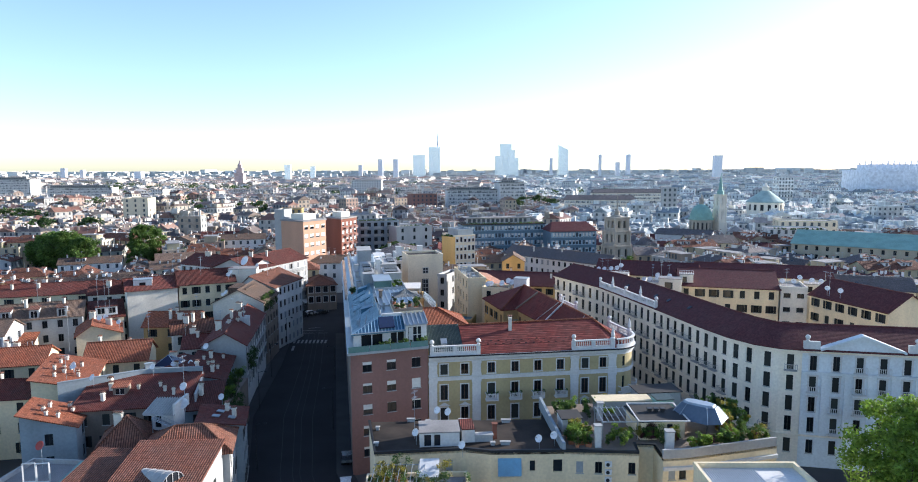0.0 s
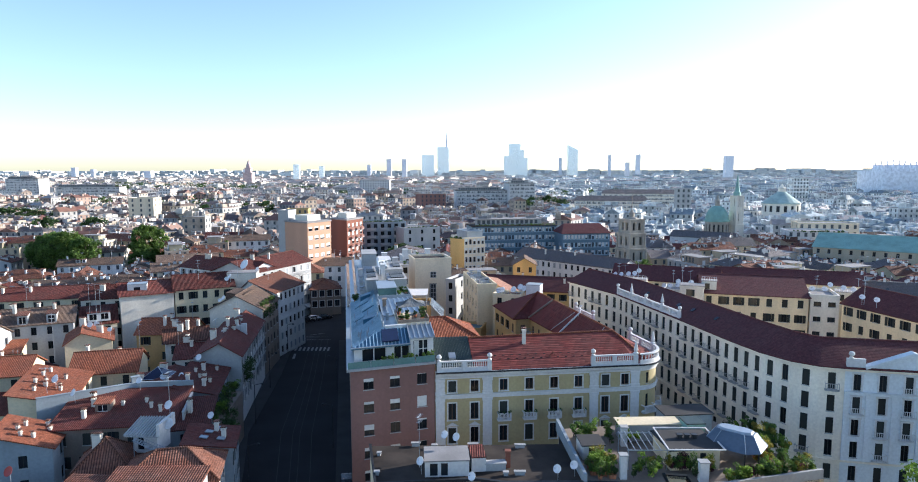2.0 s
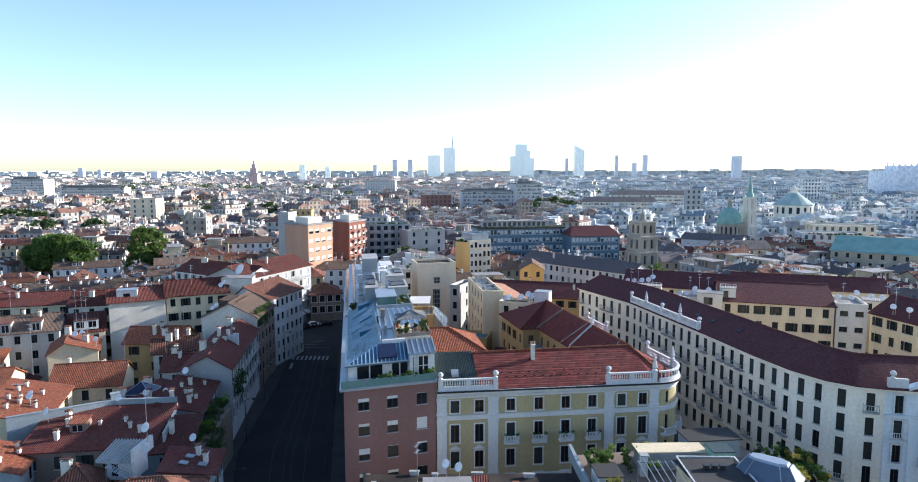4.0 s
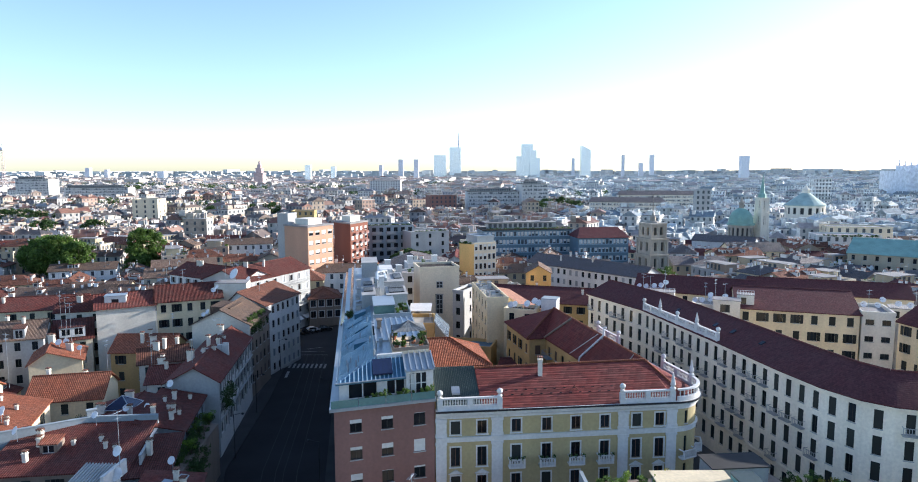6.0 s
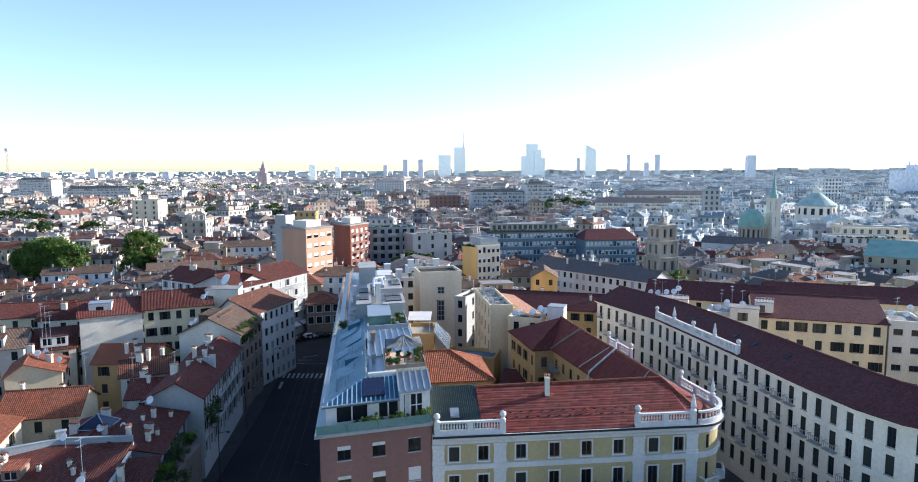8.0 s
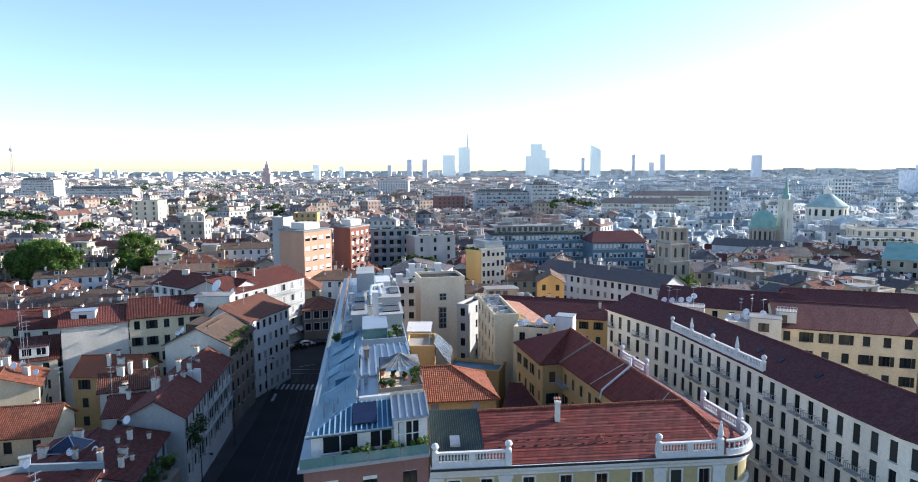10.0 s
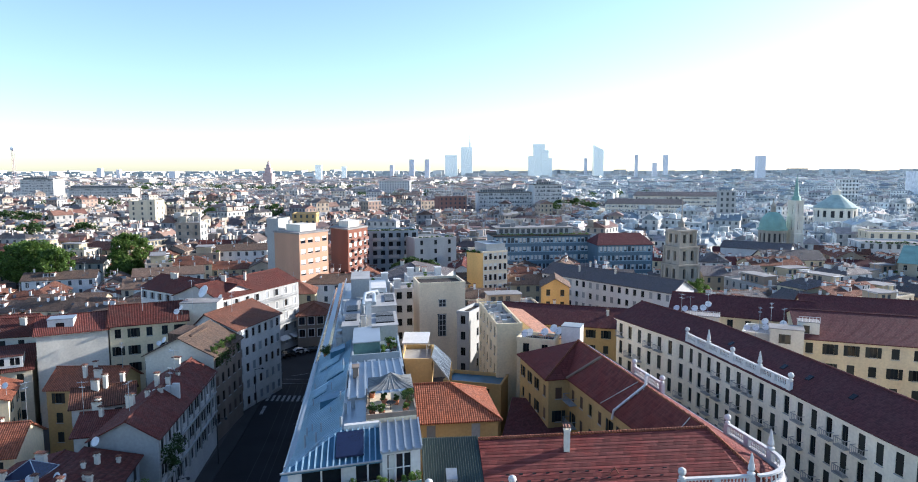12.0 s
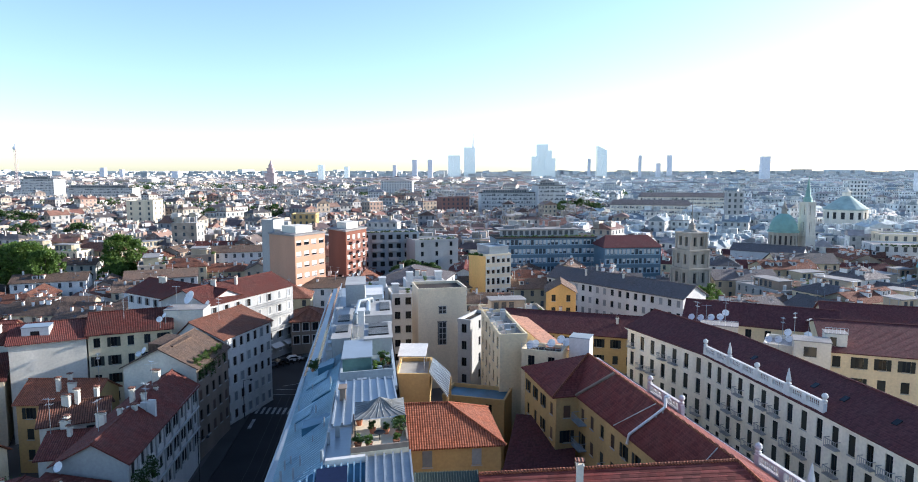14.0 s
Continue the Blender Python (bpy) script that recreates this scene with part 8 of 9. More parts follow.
for n in range(22):
    x, y = rng.uniform(-10, 1.6), rng.uniform(70.4, 77)
    if -4.4 < x < -1.6 and y > 73:
        continue
    shrub(x, y, 9.1, rng.uniform(0.7, 1.15), rng.choice(["leaf", "leafyellow", "leafyellow", "leafdark"]), 600 + n, label="tall leafy creeper plant on the low terrace", high=1.6)


# the whole front block stands a little nearer and narrower than first laid out
SET = Matrix.Translation((0.8 * 0.034, -0.25 * 0.034, 0)) @ Matrix.Diagonal((0.966, 0.966, 1, 1))
for ob in [o for o in scene.objects if o not in before_front and o.parent is None]:
    ob.matrix_basis = SET @ ob.matrix_basis


# ---- trees ----
def tree(x, y, h, r, seed, mat="leaf", trunk=0.3, label="broad leafy street tree", size=0.3, count=70, per=60, base=0.4):
    root = thing("tree", label, "tree", at=(x, y, 0))
    rr = random.Random(seed)
    g = Geo()
    fork = h * base
    g.lathe([(trunk, 0), (trunk * 0.8, fork * 0.5), (trunk * 0.62, fork)], n=8)
    ends = []
    for k in range(7):
        a = 2 * math.pi * k / 7 + rr.uniform(-0.3, 0.3)
        e = Vector((math.cos(a) * r * rr.uniform(0.4, 0.75), math.sin(a) * r * rr.uniform(0.4, 0.75), fork + (h - fork) * rr.uniform(0.35, 0.85)))
        mid = Vector((e.x * 0.4, e.y * 0.4, fork + (e.z - fork) * 0.6))
        g.tube((0, 0, fork * 0.9), mid, trunk * 0.4, 6)
        g.tube(mid, e, trunk * 0.2, 5)
        ends.append(e)
    part("trunk", g, ["bark"], root)
    cl = []
    for k in range(count):
        a, u = rr.uniform(0, 2 * math.pi), rr.uniform(-1, 1)
        q = math.sqrt(1 - u * u)
        rad = r * (rr.random() ** 0.35) * (1 + 0.25 * math.sin(3 * a + seed))
        c = Vector((math.cos(a) * q * rad, math.sin(a) * q * rad, (h + fork) / 2 + u * (h - fork) / 2 * 0.92))
        cl.append((c, r * rr.uniform(0.14, 0.26)))
    part("crown", foliage_geo(cl, per, size, seed), [mat], root)
    return root


tree(47.4, 64.5, 22.6, 6.0, 1, "leafbright", label="bright green leafy tree beside the white roof", size=0.22, count=190, per=130)
tree(53.5, 62.5, 22.0, 6.4, 2, "leafbright", label="leafy green tree in the side street", size=0.22, count=170, per=120)
for x, y, h, r, s in ((-170, 280, 20.5, 9, 3), (-180, 288, 19, 9, 4), (-160, 276, 18, 7, 5), (-187, 292, 16, 8, 6)):
    tree(x, y, h, r, s, "leaf", 0.45, "large green tree between the houses", 0.5, 130, 85, 0.2)
tree(-144, 297, 22, 7.5, 7, "leaf", 0.4, "tall green tree among the roofs", 0.45, 140, 80, 0.15)
tree(-141, 288, 12.5, 5, 8, "leaf", 0.3, "lower bright green tree among the roofs", 0.4, 90, 70, 0.15)
for x, y, h, r, s in ((-26, 264, 17, 6, 9), (-20, 268, 16, 5, 10), (-30, 270, 15, 5, 13)):
    tree(x, y, h, r, s, "leafdark", 0.35, "dark green courtyard tree beside the brick towers", 0.4, 100, 80, 0.25)
tree(64, 244, 13.5, 5, 11, "leaf", 0.3, "bright green tree below the bell tower", 0.35, 60, 55, 0.25)
tree(57, 248, 12, 4, 12, "leaf", 0.3, "small green tree below the bell tower", 0.35, 50, 50, 0.25)
for n, (x, y) in enumerate(((-205, 515), (-190, 520), (-175, 512), (-160, 522), (-300, 460), (-318, 468), (60, 610), (74, 620), (50, 600), (85, 612), (-330, 470), (-345, 455), (-215, 380), (-240, 372))):
    tree(x, y, 19 + n % 4, 9, 20 + n, "leafdark", 0.4, "dark green tree in a distant courtyard", 0.7, 50, 40, 0.2)
for n, (x, y, h) in enumerate(((-83, 176, 11), (-95, 180, 10), (-104, 186, 9), (-110, 176, 9.5), (-58, 114, 8.5), (-53, 128, 9), (-56, 124, 8), (-70, 152, 9))):
    tree(x, y, h, 3.2, 50 + n, "leafdark" if n % 2 else "leaf", 0.18, "small green tree in a courtyard garden", 0.24, 40, 45, 0.3)


# ---- details on the houses left of the street ----
g = Geo()
wall_line = [(-62.4, 99.0), (-51.4, 106.3), (-42.9, 107.3)]
band(g, wall_line, 9.0, 13.0, -0.3, 0.0)
band(g, wall_line, 13.0, 13.12, -0.36, 0.06)
thing("parapet_wall", "long pale blue-grey parapet wall between red roofs", "wall", geo=g, mats=["bluegrey"])
box_thing("roof_block", "small pale block on the parapet wall", "chimney", (-51.9, 106.0), (-51.0, 106.6), 0.6, 12.6, 13.9, "bluegrey")

g = Geo()
band(g, [(-40.2, 97.4), (-42.4, 105.8)], 9.6, 11.7, -0.12, 0.12)
band(g, [(-40.2, 97.4), (-42.4, 105.8)], 11.7, 11.8, -0.18, 0.18)
thing("party_wall", "pale party wall between two red roofs", "wall", geo=g, mats=["palegrey"])


def barrel_dormer(x, y, z, turn):
    root = thing("barrel_dormer", "grey metal barrel dormer with an arched window", "dormer")
    m = pose(x, y, z, 0, 0, turn)
    g = Geo()
    n, r, length = 10, 1.5, 6.5
    ring = [(math.cos(math.pi * k / n) * r, math.sin(math.pi * k / n) * r * 0.95) for k in range(n + 1)]
    for (a, b), (c, d) in zip(ring, ring[1:]):
        g.face([m @ Vector((a, 0, b)), m @ Vector((c, 0, d)), m @ Vector((c * 0.35, length, d * 0.35)), m @ Vector((a * 0.35, length, b * 0.35))])
    part("shell", g, ["concrete"], root, "grey metal shell with ribs")
    for t in (0.0, 0.2, 0.4, 0.6, 0.8):
        g = Geo()
        k = 1 - 0.65 * t
        for (a, b), (c, d) in zip(ring, ring[1:]):
            g.tube(m @ Vector((a * k, length * t, b * k)), m @ Vector((c * k, length * t, d * k)), 0.05, 4)
        part("rib", g, ["concrete"], root)
    g = Geo()
    g.face([m @ Vector((a * 0.96, 0.06, b * 0.96)) for a, b in ring])
    part("pane", g, ["glass"], root)
    g = Geo()
    for a in (-0.8, 0.0, 0.8):
        g.tube(m @ Vector((a, 0.0, 0)), m @ Vector((a, 0.0, math.sqrt(max(0, 1 - (a / r) ** 2)) * r * 0.95)), 0.05, 4)
    g.tube(m @ Vector((-r, 0, 0.1)), m @ Vector((r, 0, 0.1)), 0.05, 4)
    part("window_frame", g, ["white"], root)


barrel_dormer(-32.6, 72.0, 9.9, 60)


def stair_box():
    root = thing("stair_house", "white stair house with a ribbed sheet roof and steel stair", "roof house")
    g = Geo()
    g.facade((-43.0, 89.0), (-39.8, 88.8), 9.5, 12.0, [(0.5, 1.4, 9.9, 11.8)], 0.15, back=1)
    g.facade((-39.8, 88.8), (-39.6, 92.0), 9.5, 12.2)
    g.facade((-39.6, 92.0), (-43.0, 92.0), 9.5, 12.8)
    g.facade((-43.0, 92.0), (-43.0, 89.0), 9.5, 12.2)
    part("wall", g, ["white", "glass"], root)
    g = Geo()
    seamed(g, (-43.8, 88.2, 12.0), (-39.3, 88.0, 12.0), (-39.2, 92.4, 12.95), (-43.6, 92.4, 12.95), 0.35, 0.1)
    part("roof", g, ["palegrey"], root, "pale ribbed sheet roof")
    g = Geo()
    g.box(-39.5, -39.1, 88.0, 92.6, 12.0, 13.6)
    part("side_wall", g, ["white"], root)
    stair = Geo()
    for k in range(14):
        t = k / 13
        x, y, z = -42.0 + 4.6 * t, 87.5 - 0.4 * t, 11.9 - 1.9 * t
        stair.box(x - 0.16, x + 0.16, y - 0.45, y + 0.45, z - 0.04, z)
        stair.tube((x, y - 0.45, z), (x, y - 0.45, z + 1.0), 0.025, 4)
    for dy, dz, rad in ((-0.45, -0.06, 0.06), (0.45, -0.06, 0.06), (-0.45, 1.0, 0.035)):
        stair.tube((-42.0, 87.5 + dy, 11.9 + dz), (-37.4, 87.1 + dy, 10.0 + dz), rad, 4)
    for x, y, z in ((-42.0, 87.1, 11.8), (-37.5, 86.7, 10.0)):
        stair.tube((x, y, z - 2.2), (x, y, z), 0.06, 4)
    part("stair", stair, ["zinc"], root, "grey steel outer stair")


stair_box()
antenna(-39.3, 91.6, 13.6, 6.0, 1)
satellite_dish(-39.0, 91.0, 13.6, 0.6, 1.6, 250)
satellite_dish(-38.6, 90.0, 12.2, 0.75, 0.8, 250)
for x, y, z, r in ((-57.0, 99.6, 12.9, 0.55), (-50.2, 105.2, 12.9, 0.5), (-64.2, 106.5, 12.6, 0.5), (-65.0, 108.0, 12.4, 0.5), (-45.6, 111.8, 11.6, 0.5), (-47.0, 112.6, 11.4, 0.45), (-49.8, 112.0, 11.3, 0.5),
                   (-47.2, 120.2, 12.2, 0.6), (-54.5, 152.0, 16.6, 0.55), (-55.2, 151.4, 16.2, 0.45), (-58.2, 164.0, 18.9, 0.55), (-57.8, 165.2, 19.4, 0.5), (-35.6, 96.2, 10.9, 0.5), (-79.0, 141.5, 12.9, 0.6), (-78.2, 142.4, 13.0, 0.55),
                   (-77.6, 142.0, 12.9, 0.5), (-73.8, 139.6, 12.4, 0.5), (-52.6, 150.6, 15.6, 0.5)):
    satellite_dish(x, y, z, r, 0.9, 235 + 20 * (int(x) % 3))
satellite_dish(-56.6, 172.8, 20.4, 1.35, 1.6, 235, label="large white satellite dish above the corner")
satellite_dish(-54.0, 174.5, 19.6, 0.6, 1.0, 235)
satellite_dish(-53.2, 80.4, 7.6, 0.6, 3.4, 255, "dishred", "dark red satellite dish on a lattice mast")
for n, (x, y, z, h) in enumerate(((-64, 104, 12.2, 4), (-61.5, 127.5, 12.6, 5.5), (-73, 120, 13.0, 8), (-79, 144, 13.0, 9), (-60.5, 149, 13.4, 4.5), (-55.5, 130.5, 12.3, 5), (-46.8, 127, 15.0, 3.5), (-44.6, 134, 14.4, 4),
                                  (-77.5, 143, 13.2, 8), (-84, 150, 15.2, 6), (-90, 120, 12.4, 6), (-98, 150, 15, 6), (-57, 168, 20.2, 5), (-66, 166, 20.2, 4), (-50, 170, 18.6, 4), (-47.5, 141, 14.9, 4))):
    antenna(x, y, z, h, n)
for n, (x, y, z, kind) in enumerate(((-48.3, 137.2, 13.9, "tall"), (-46.1, 136.2, 13.8, "tall"), (-46.9, 140.8, 13.7, "small"), (-45.6, 133.0, 13.2, "tall"), (-46.9, 131.8, 13.9, "small"), (-49.6, 146.0, 14.2, "wide"), (-48.6, 130.4, 13.6, "wide"))):
    root = thing("chimney", "white plastered chimney with a tiled cap", "chimney", "row house chimneys", at=(x, y, z))
    chimney_part(root, (0, 0, 0), kind)
roof_n = Geo()
for x, y, z in ((-51.8, 156.0, 16.9),):
    roof_n.prism([(x - 2.6, y - 3.2, z), (x + 1.6, y - 3.2, z), (x + 1.6, y + 3.2, z), (x - 2.6, y + 3.2, z)], [(x - 2.6, y - 3.2, z + 1.6), (x + 1.6, y - 3.2, z + 1.2), (x + 1.6, y + 3.2, z + 1.2), (x - 2.6, y + 3.2, z + 1.6)])
thing("roof_dormer", "brown tiled roof dormer box", "dormer", geo=roof_n, mats=["browntile"])
box_thing("white_dormer", "white dormer box with a blue window above the blind wall", "dormer", (-79.2, 157.4), (-75.4, 159.0), 3.2, 16.6, 19.4, "white", [(1.3, 2.7, 17.4, 18.8)], "zinc")
box_thing("roof_terrace_house", "cream roof terrace house beside the big dish", "roof house", (-60.0, 168.8), (-53.0, 170.0), 5.0, 16.0, 20.3, "offwhite", (), "gravel")
# glass pyramid skylight
g = Geo()
base = [(-54.2, 113.0, 11.3), (-50.0, 113.4, 11.3), (-50.2, 117.4, 11.3), (-54.4, 117.0, 11.3)]
tip = (-52.2, 115.2, 12.9)
for i in range(4):
    g.face([base[i], base[(i + 1) % 4], tip])
pyramid = thing("glass_skylight", "grey-blue glass pyramid skylight", "skylight", geo=g, mats=["panel"])
g = Geo()
for i in range(4):
    g.tube(base[i], tip, 0.06, 4)
    g.tube(base[i], base[(i + 1) % 4], 0.07, 4)
part("glazing_bars", g, ["zinc"], pyramid)
# climbing green along the facades
for n, (x, y, z) in enumerate(((-34.6, 97.0, 8.5), (-34.9, 99.5, 7.5), (-35.4, 102.0, 8.0), (-36.0, 104.5, 7.0), (-34.0, 94.0, 6.5), (-33.6, 91.0, 7.5), (-37.6, 106.0, 8.5), (-40.2, 124.0, 10.5), (-40.4, 126.0, 8.5), (-40.7, 128.0, 10.0),
                                (-37.2, 105.0, 6.5), (-37.4, 107.5, 7.4), (-37.9, 109.5, 6.4), (-37.0, 103.0, 7.6), (-38.3, 111.5, 7.0), (-36.6, 100.5, 6.0), (-45.3, 152.0, 14.4), (-45.4, 154.5, 14.2), (-45.6, 157.0, 14.4), (-45.8, 160.0, 14.2))):
    root = thing("climbing_plant", "dark green climbing plant on the facade", "plant", "facade plants")
    rr = random.Random(n)
    part("foliage", foliage_geo([((x + rr.uniform(-0.4, 0.5), y + rr.uniform(-1.2, 1.2), z + rr.uniform(-1.4, 1.0)), rr.uniform(0.5, 0.9)) for _ in range(7)], 60, 0.16, 900 + n), ["leafdark"], root)
# loggia frames at the near terrace
for x in (-53.6, -51.9):
    g = Geo()
    for a, b in (((x, 77.2, 7.5), (x, 77.2, 10.0)), ((x + 1.5, 77.4, 7.5), (x + 1.5, 77.4, 10.0)), ((x, 77.2, 10.0), (x + 1.5, 77.4, 10.0)), ((x, 77.2, 7.6), (x + 1.5, 77.4, 7.6))):
        g.tube(a, b, 0.12, 4)
    thing("window_frame", "white metal window frame standing on the terrace", "window frame", geo=g, mats=["white"])
house("low terrace house with green awning roof", (-57.5, 74.5), (-45.8, 73.5), 9.5, 7.6, "flat", wall="palegrey", tile="gravel", bays=(2, 0, 0, 0), seed=75)
g = Geo()
g.slab([(-48.0, 75.4, 8.6), (-44.4, 75.0, 8.6), (-44.2, 79.4, 9.2), (-47.8, 79.8, 9.2)], 0.1)
g.tube((-47.9, 75.5, 7.0), (-47.9, 75.5, 8.55), 0.06, 4)
g.tube((-44.5, 75.1, 7.0), (-44.5, 75.1, 8.55), 0.06, 4)
g.tube((-44.3, 79.3, 7.0), (-44.3, 79.3, 9.1), 0.06, 4)
thing("green_canopy", "pale green terrace canopy", "canopy", geo=g, mats=["copper"])


# ---- cars and street furniture ----
car_cache = {}


def car(x, y, turn, paint, label):
    """A small hatchback: body, cabin glass, four wheels, lamps."""
    if paint not in car_cache:
        b, c, w, l = Geo(), Geo(), Geo(), Geo()
        prof = [(-2.0, 0.3), (2.0, 0.3), (2.05, 0.65), (1.9, 0.85), (0.95, 0.95), (0.35, 1.42), (-1.3, 1.45), (-1.95, 0.95), (-2.05, 0.6)]
        b.prism([(px, -0.85 + (0.12 if pz > 1.2 else 0), pz) for px, pz in prof], [(px, 0.85 - (0.12 if pz > 1.2 else 0), pz) for px, pz in prof])
        c.prism([(px, -0.87 + (0.11 if pz > 1.2 else 0.0), pz) for px, pz in ((-1.75, 0.98), (0.8, 0.98), (0.28, 1.36), (-1.25, 1.38))],
                [(px, 0.87 - (0.11 if pz > 1.2 else 0.0), pz) for px, pz in ((-1.75, 0.98), (0.8, 0.98), (0.28, 1.36), (-1.25, 1.38))])
        c.face([(0.93, -0.66, 0.99), (0.93, 0.66, 0.99), (0.42, 0.6, 1.4), (0.42, -0.6, 1.4)])
        w.lathe([(0.32, -0.1), (0.34, -0.06), (0.34, 0.06), (0.32, 0.1)], n=12, m=pose(0, 0, 0, 90, 0, 0))
        l.box(1.98, 2.06, -0.75, -0.45, 0.6, 0.75)
        l.box(1.98, 2.06, 0.45, 0.75, 0.6, 0.75)
        car_cache[paint] = (b.mesh("body", [paint]), c.mesh("glazing", ["glass"]), w.mesh("wheel", ["rubber"]), l.mesh("headlights", ["white"]))
    root = thing("car", label, "car", "street cars", at=(x, y, 0.03))
    root.rotation_euler = (0, 0, radians(turn))
    bm, cm, wm, lm = car_cache[paint]
    part("body", bm, (), root)
    part("glazing", cm, (), root)
    part("headlights", lm, (), root)
    for wx in (-1.25, 1.25):
        for wy in (-0.78, 0.78):
            part("wheel", wm, (), root).location = (wx, wy, 0.34)


for x, y, turn, paint in ((-15.3, 84.5, 100, "carblue"), (-16.0, 90.5, 100, "carwhite"), (-17.4, 99.5, 100, "carblack"), (-14.6, 77.5, 99, "cargrey"), 
                          (-53.0, 197.5, 60, "carblack"), (-51.2, 200.5, 60, "cargrey"), (-49.3, 203.4, 60, "carblack"), (-47.0, 205.5, 30, "carwhite"), (-52.0, 191.0, 40, "carblue"), 
                          (-44.0, 207.0, 15, "carblack")):
    car(x, y, turn, paint, {"carblue": "dark blue hatchback parked at the kerb", "carwhite": "white hatchback parked at the kerb", "carblack": "black hatchback on the dark street", "cargrey": "grey hatchback on the shaded street"}[paint])
for n, (x, y) in enumerate(((-30.6, 96), (-38.2, 122), (-41.6, 142), (-45.0, 168), (-22.0, 112), (-27.0, 140))):
    g = Geo()
    g.lathe([(0.12, 0.15), (0.08, 1.0), (0.06, 7.5)], x, y, 8)
    lamp = thing("street_lamp", "dark iron street lamp at the kerb", "street lamp", "street lamps", geo=g, mats=["dark"])
    g = Geo()
    s = 1 if n < 4 else -1
    g.tube((x, y, 7.4), (x + 1.4 * s, y, 7.8), 0.04, 5)
    g.lathe([(0.06, 7.85), (0.25, 7.7), (0.22, 7.55)], x + 1.5 * s, y, 8)
    part("lamp_head", g, ["dark"], lamp)
# plants on the penthouse terrace and the gazebo deck
for n in range(9):
    p = AP(3.8 + n * 0.95, 0.35, 19.1)
    shrub(p.x, p.y, p.z, 0.32 + 0.12 * (n % 3), "leaf" if n % 3 else "leafdark", 700 + n, label="small green plant in a pot on the penthouse terrace")
for n, (s_, t_, r_) in enumerate(((7.8, 6.8, 0.5), (8.7, 6.6, 0.4), (11.3, 8.4, 0.7), (11.4, 10.5, 0.6), (9.0, 9.6, 0.35), (7.8, 11.8, 0.6), (10.2, 9.2, 0.3), (11.0, 6.6, 0.3))):
    p = AP(s_, t_, 23.45)
    shrub(p.x, p.y, p.z, r_, "leaf" if n % 2 else "leafdark", 720 + n, label="potted green plant on the roof deck")
for n, (s_, t_) in enumerate(((9.6, 30.5), (10.6, 30.2), (11.0, 33), (10.2, 34.5), (9.4, 29.0))):
    p = AP(s_, t_, 22.5)
    shrub(p.x, p.y, p.z, 0.55, "leafdark" if n % 2 else "leaf", 740 + n, label="green plant on the terrace beside the roof room")
for n, t_ in enumerate((38.8, 39.6)):
    p = AP(1.4, t_, 20.3)
    shrub(p.x, p.y, p.z, 0.7, "leafdark", 750 + n, label="dark green shrub in a roof recess above the street")
# garden table and chairs on the roof deck
p = AP(9.6, 7.9, 23.45)
g = Geo()
g.lathe([(0.05, 0), (0.05, 0.7), (0.5, 0.71), (0.5, 0.75)], n=12)
thing("garden_table", "dark round metal garden table on the deck", "table", at=p, geo=g, mats=["dark"])
# canopy of the ochre terrace house
g = Geo()
g.slab([(-12.2, 143.0, 19.9), (-8.2, 143.2, 19.9), (-8.4, 149.0, 20.2), (-12.6, 148.8, 20.2)], 0.12)
canopy = thing("terrace_canopy", "white flat canopy over the ochre terrace", "canopy", geo=g, mats=["white"])
for x, y in ((-12.0, 143.2), (-8.4, 143.4), (-8.5, 147.6), (-12.2, 147.4)):
    g = Geo()
    g.tube((x, y, 17.7), (x, y, 19.8), 0.06, 5)
    part("post", g, ["white"], canopy)
g = Geo()
seamed(g, (-4.6, 137.6, 15.9), (-4.9, 147.4, 15.9), (-7.5, 147.0, 18.4), (-7.4, 140.4, 18.4), 0.7)
thing("sheet_lean_to", "pale sheet metal lean-to roof beside the ochre terrace", "roof sheet", geo=g, mats=["zinc"])
for x0, y0 in ((-4.7, 138.0), (-4.9, 146.8)):
    g = Geo()
    g.box(x0 - 0.15, x0 + 0.15, y0 - 0.15, y0 + 0.15, 0, 15.8)
    thing("pier", "slim ochre pier under the lean-to", "pier", geo=g, mats=["yellow"])
# roof equipment on the cream apartment house
rr = random.Random(33)
for n in range(16):
    x, y = 1.6 + rr.uniform(0.2, 3.2) - 0.13 * n, 157.0 + n * 1.02
    w = rr.uniform(0.4, 1.1)
    box_thing("air_conditioner", "grey-white air conditioning unit on the flat roof", "air conditioner", (x, y), (x + w, y + 0.15 * w), rr.uniform(0.4, 0.8), 19.5, 20.0 + rr.uniform(0.1, 0.9), rr.choice(("white", "palegrey", "zinc")), (), rr.choice(("concrete", "dark", "zinc")), 0.03)
for n in range(5):
    y = 158.5 + 3.0 * n
    g = Geo()
    g.tube((2.4 - 0.4 * n, y, 19.5), (2.4 - 0.4 * n, y, 20.9), 0.09, 6)
    g.tube((2.4 - 0.4 * n, y, 20.9), (3.4 - 0.4 * n, y + 0.4, 20.9), 0.09, 6)
    thing("vent_pipe", "bent pale vent pipe on the flat roof", "pipe", geo=g, mats=["zinc"])
for n, (x, y, z) in enumerate(((7.4, 153.5, 18.0), (8.2, 154.0, 18.0), (10.8, 154.6, 18.0), (12.4, 155.5, 18.4), (13.2, 154.6, 18.2))):
    satellite_dish(x, y, z, 0.7, 1.0, 235)
g = Geo()
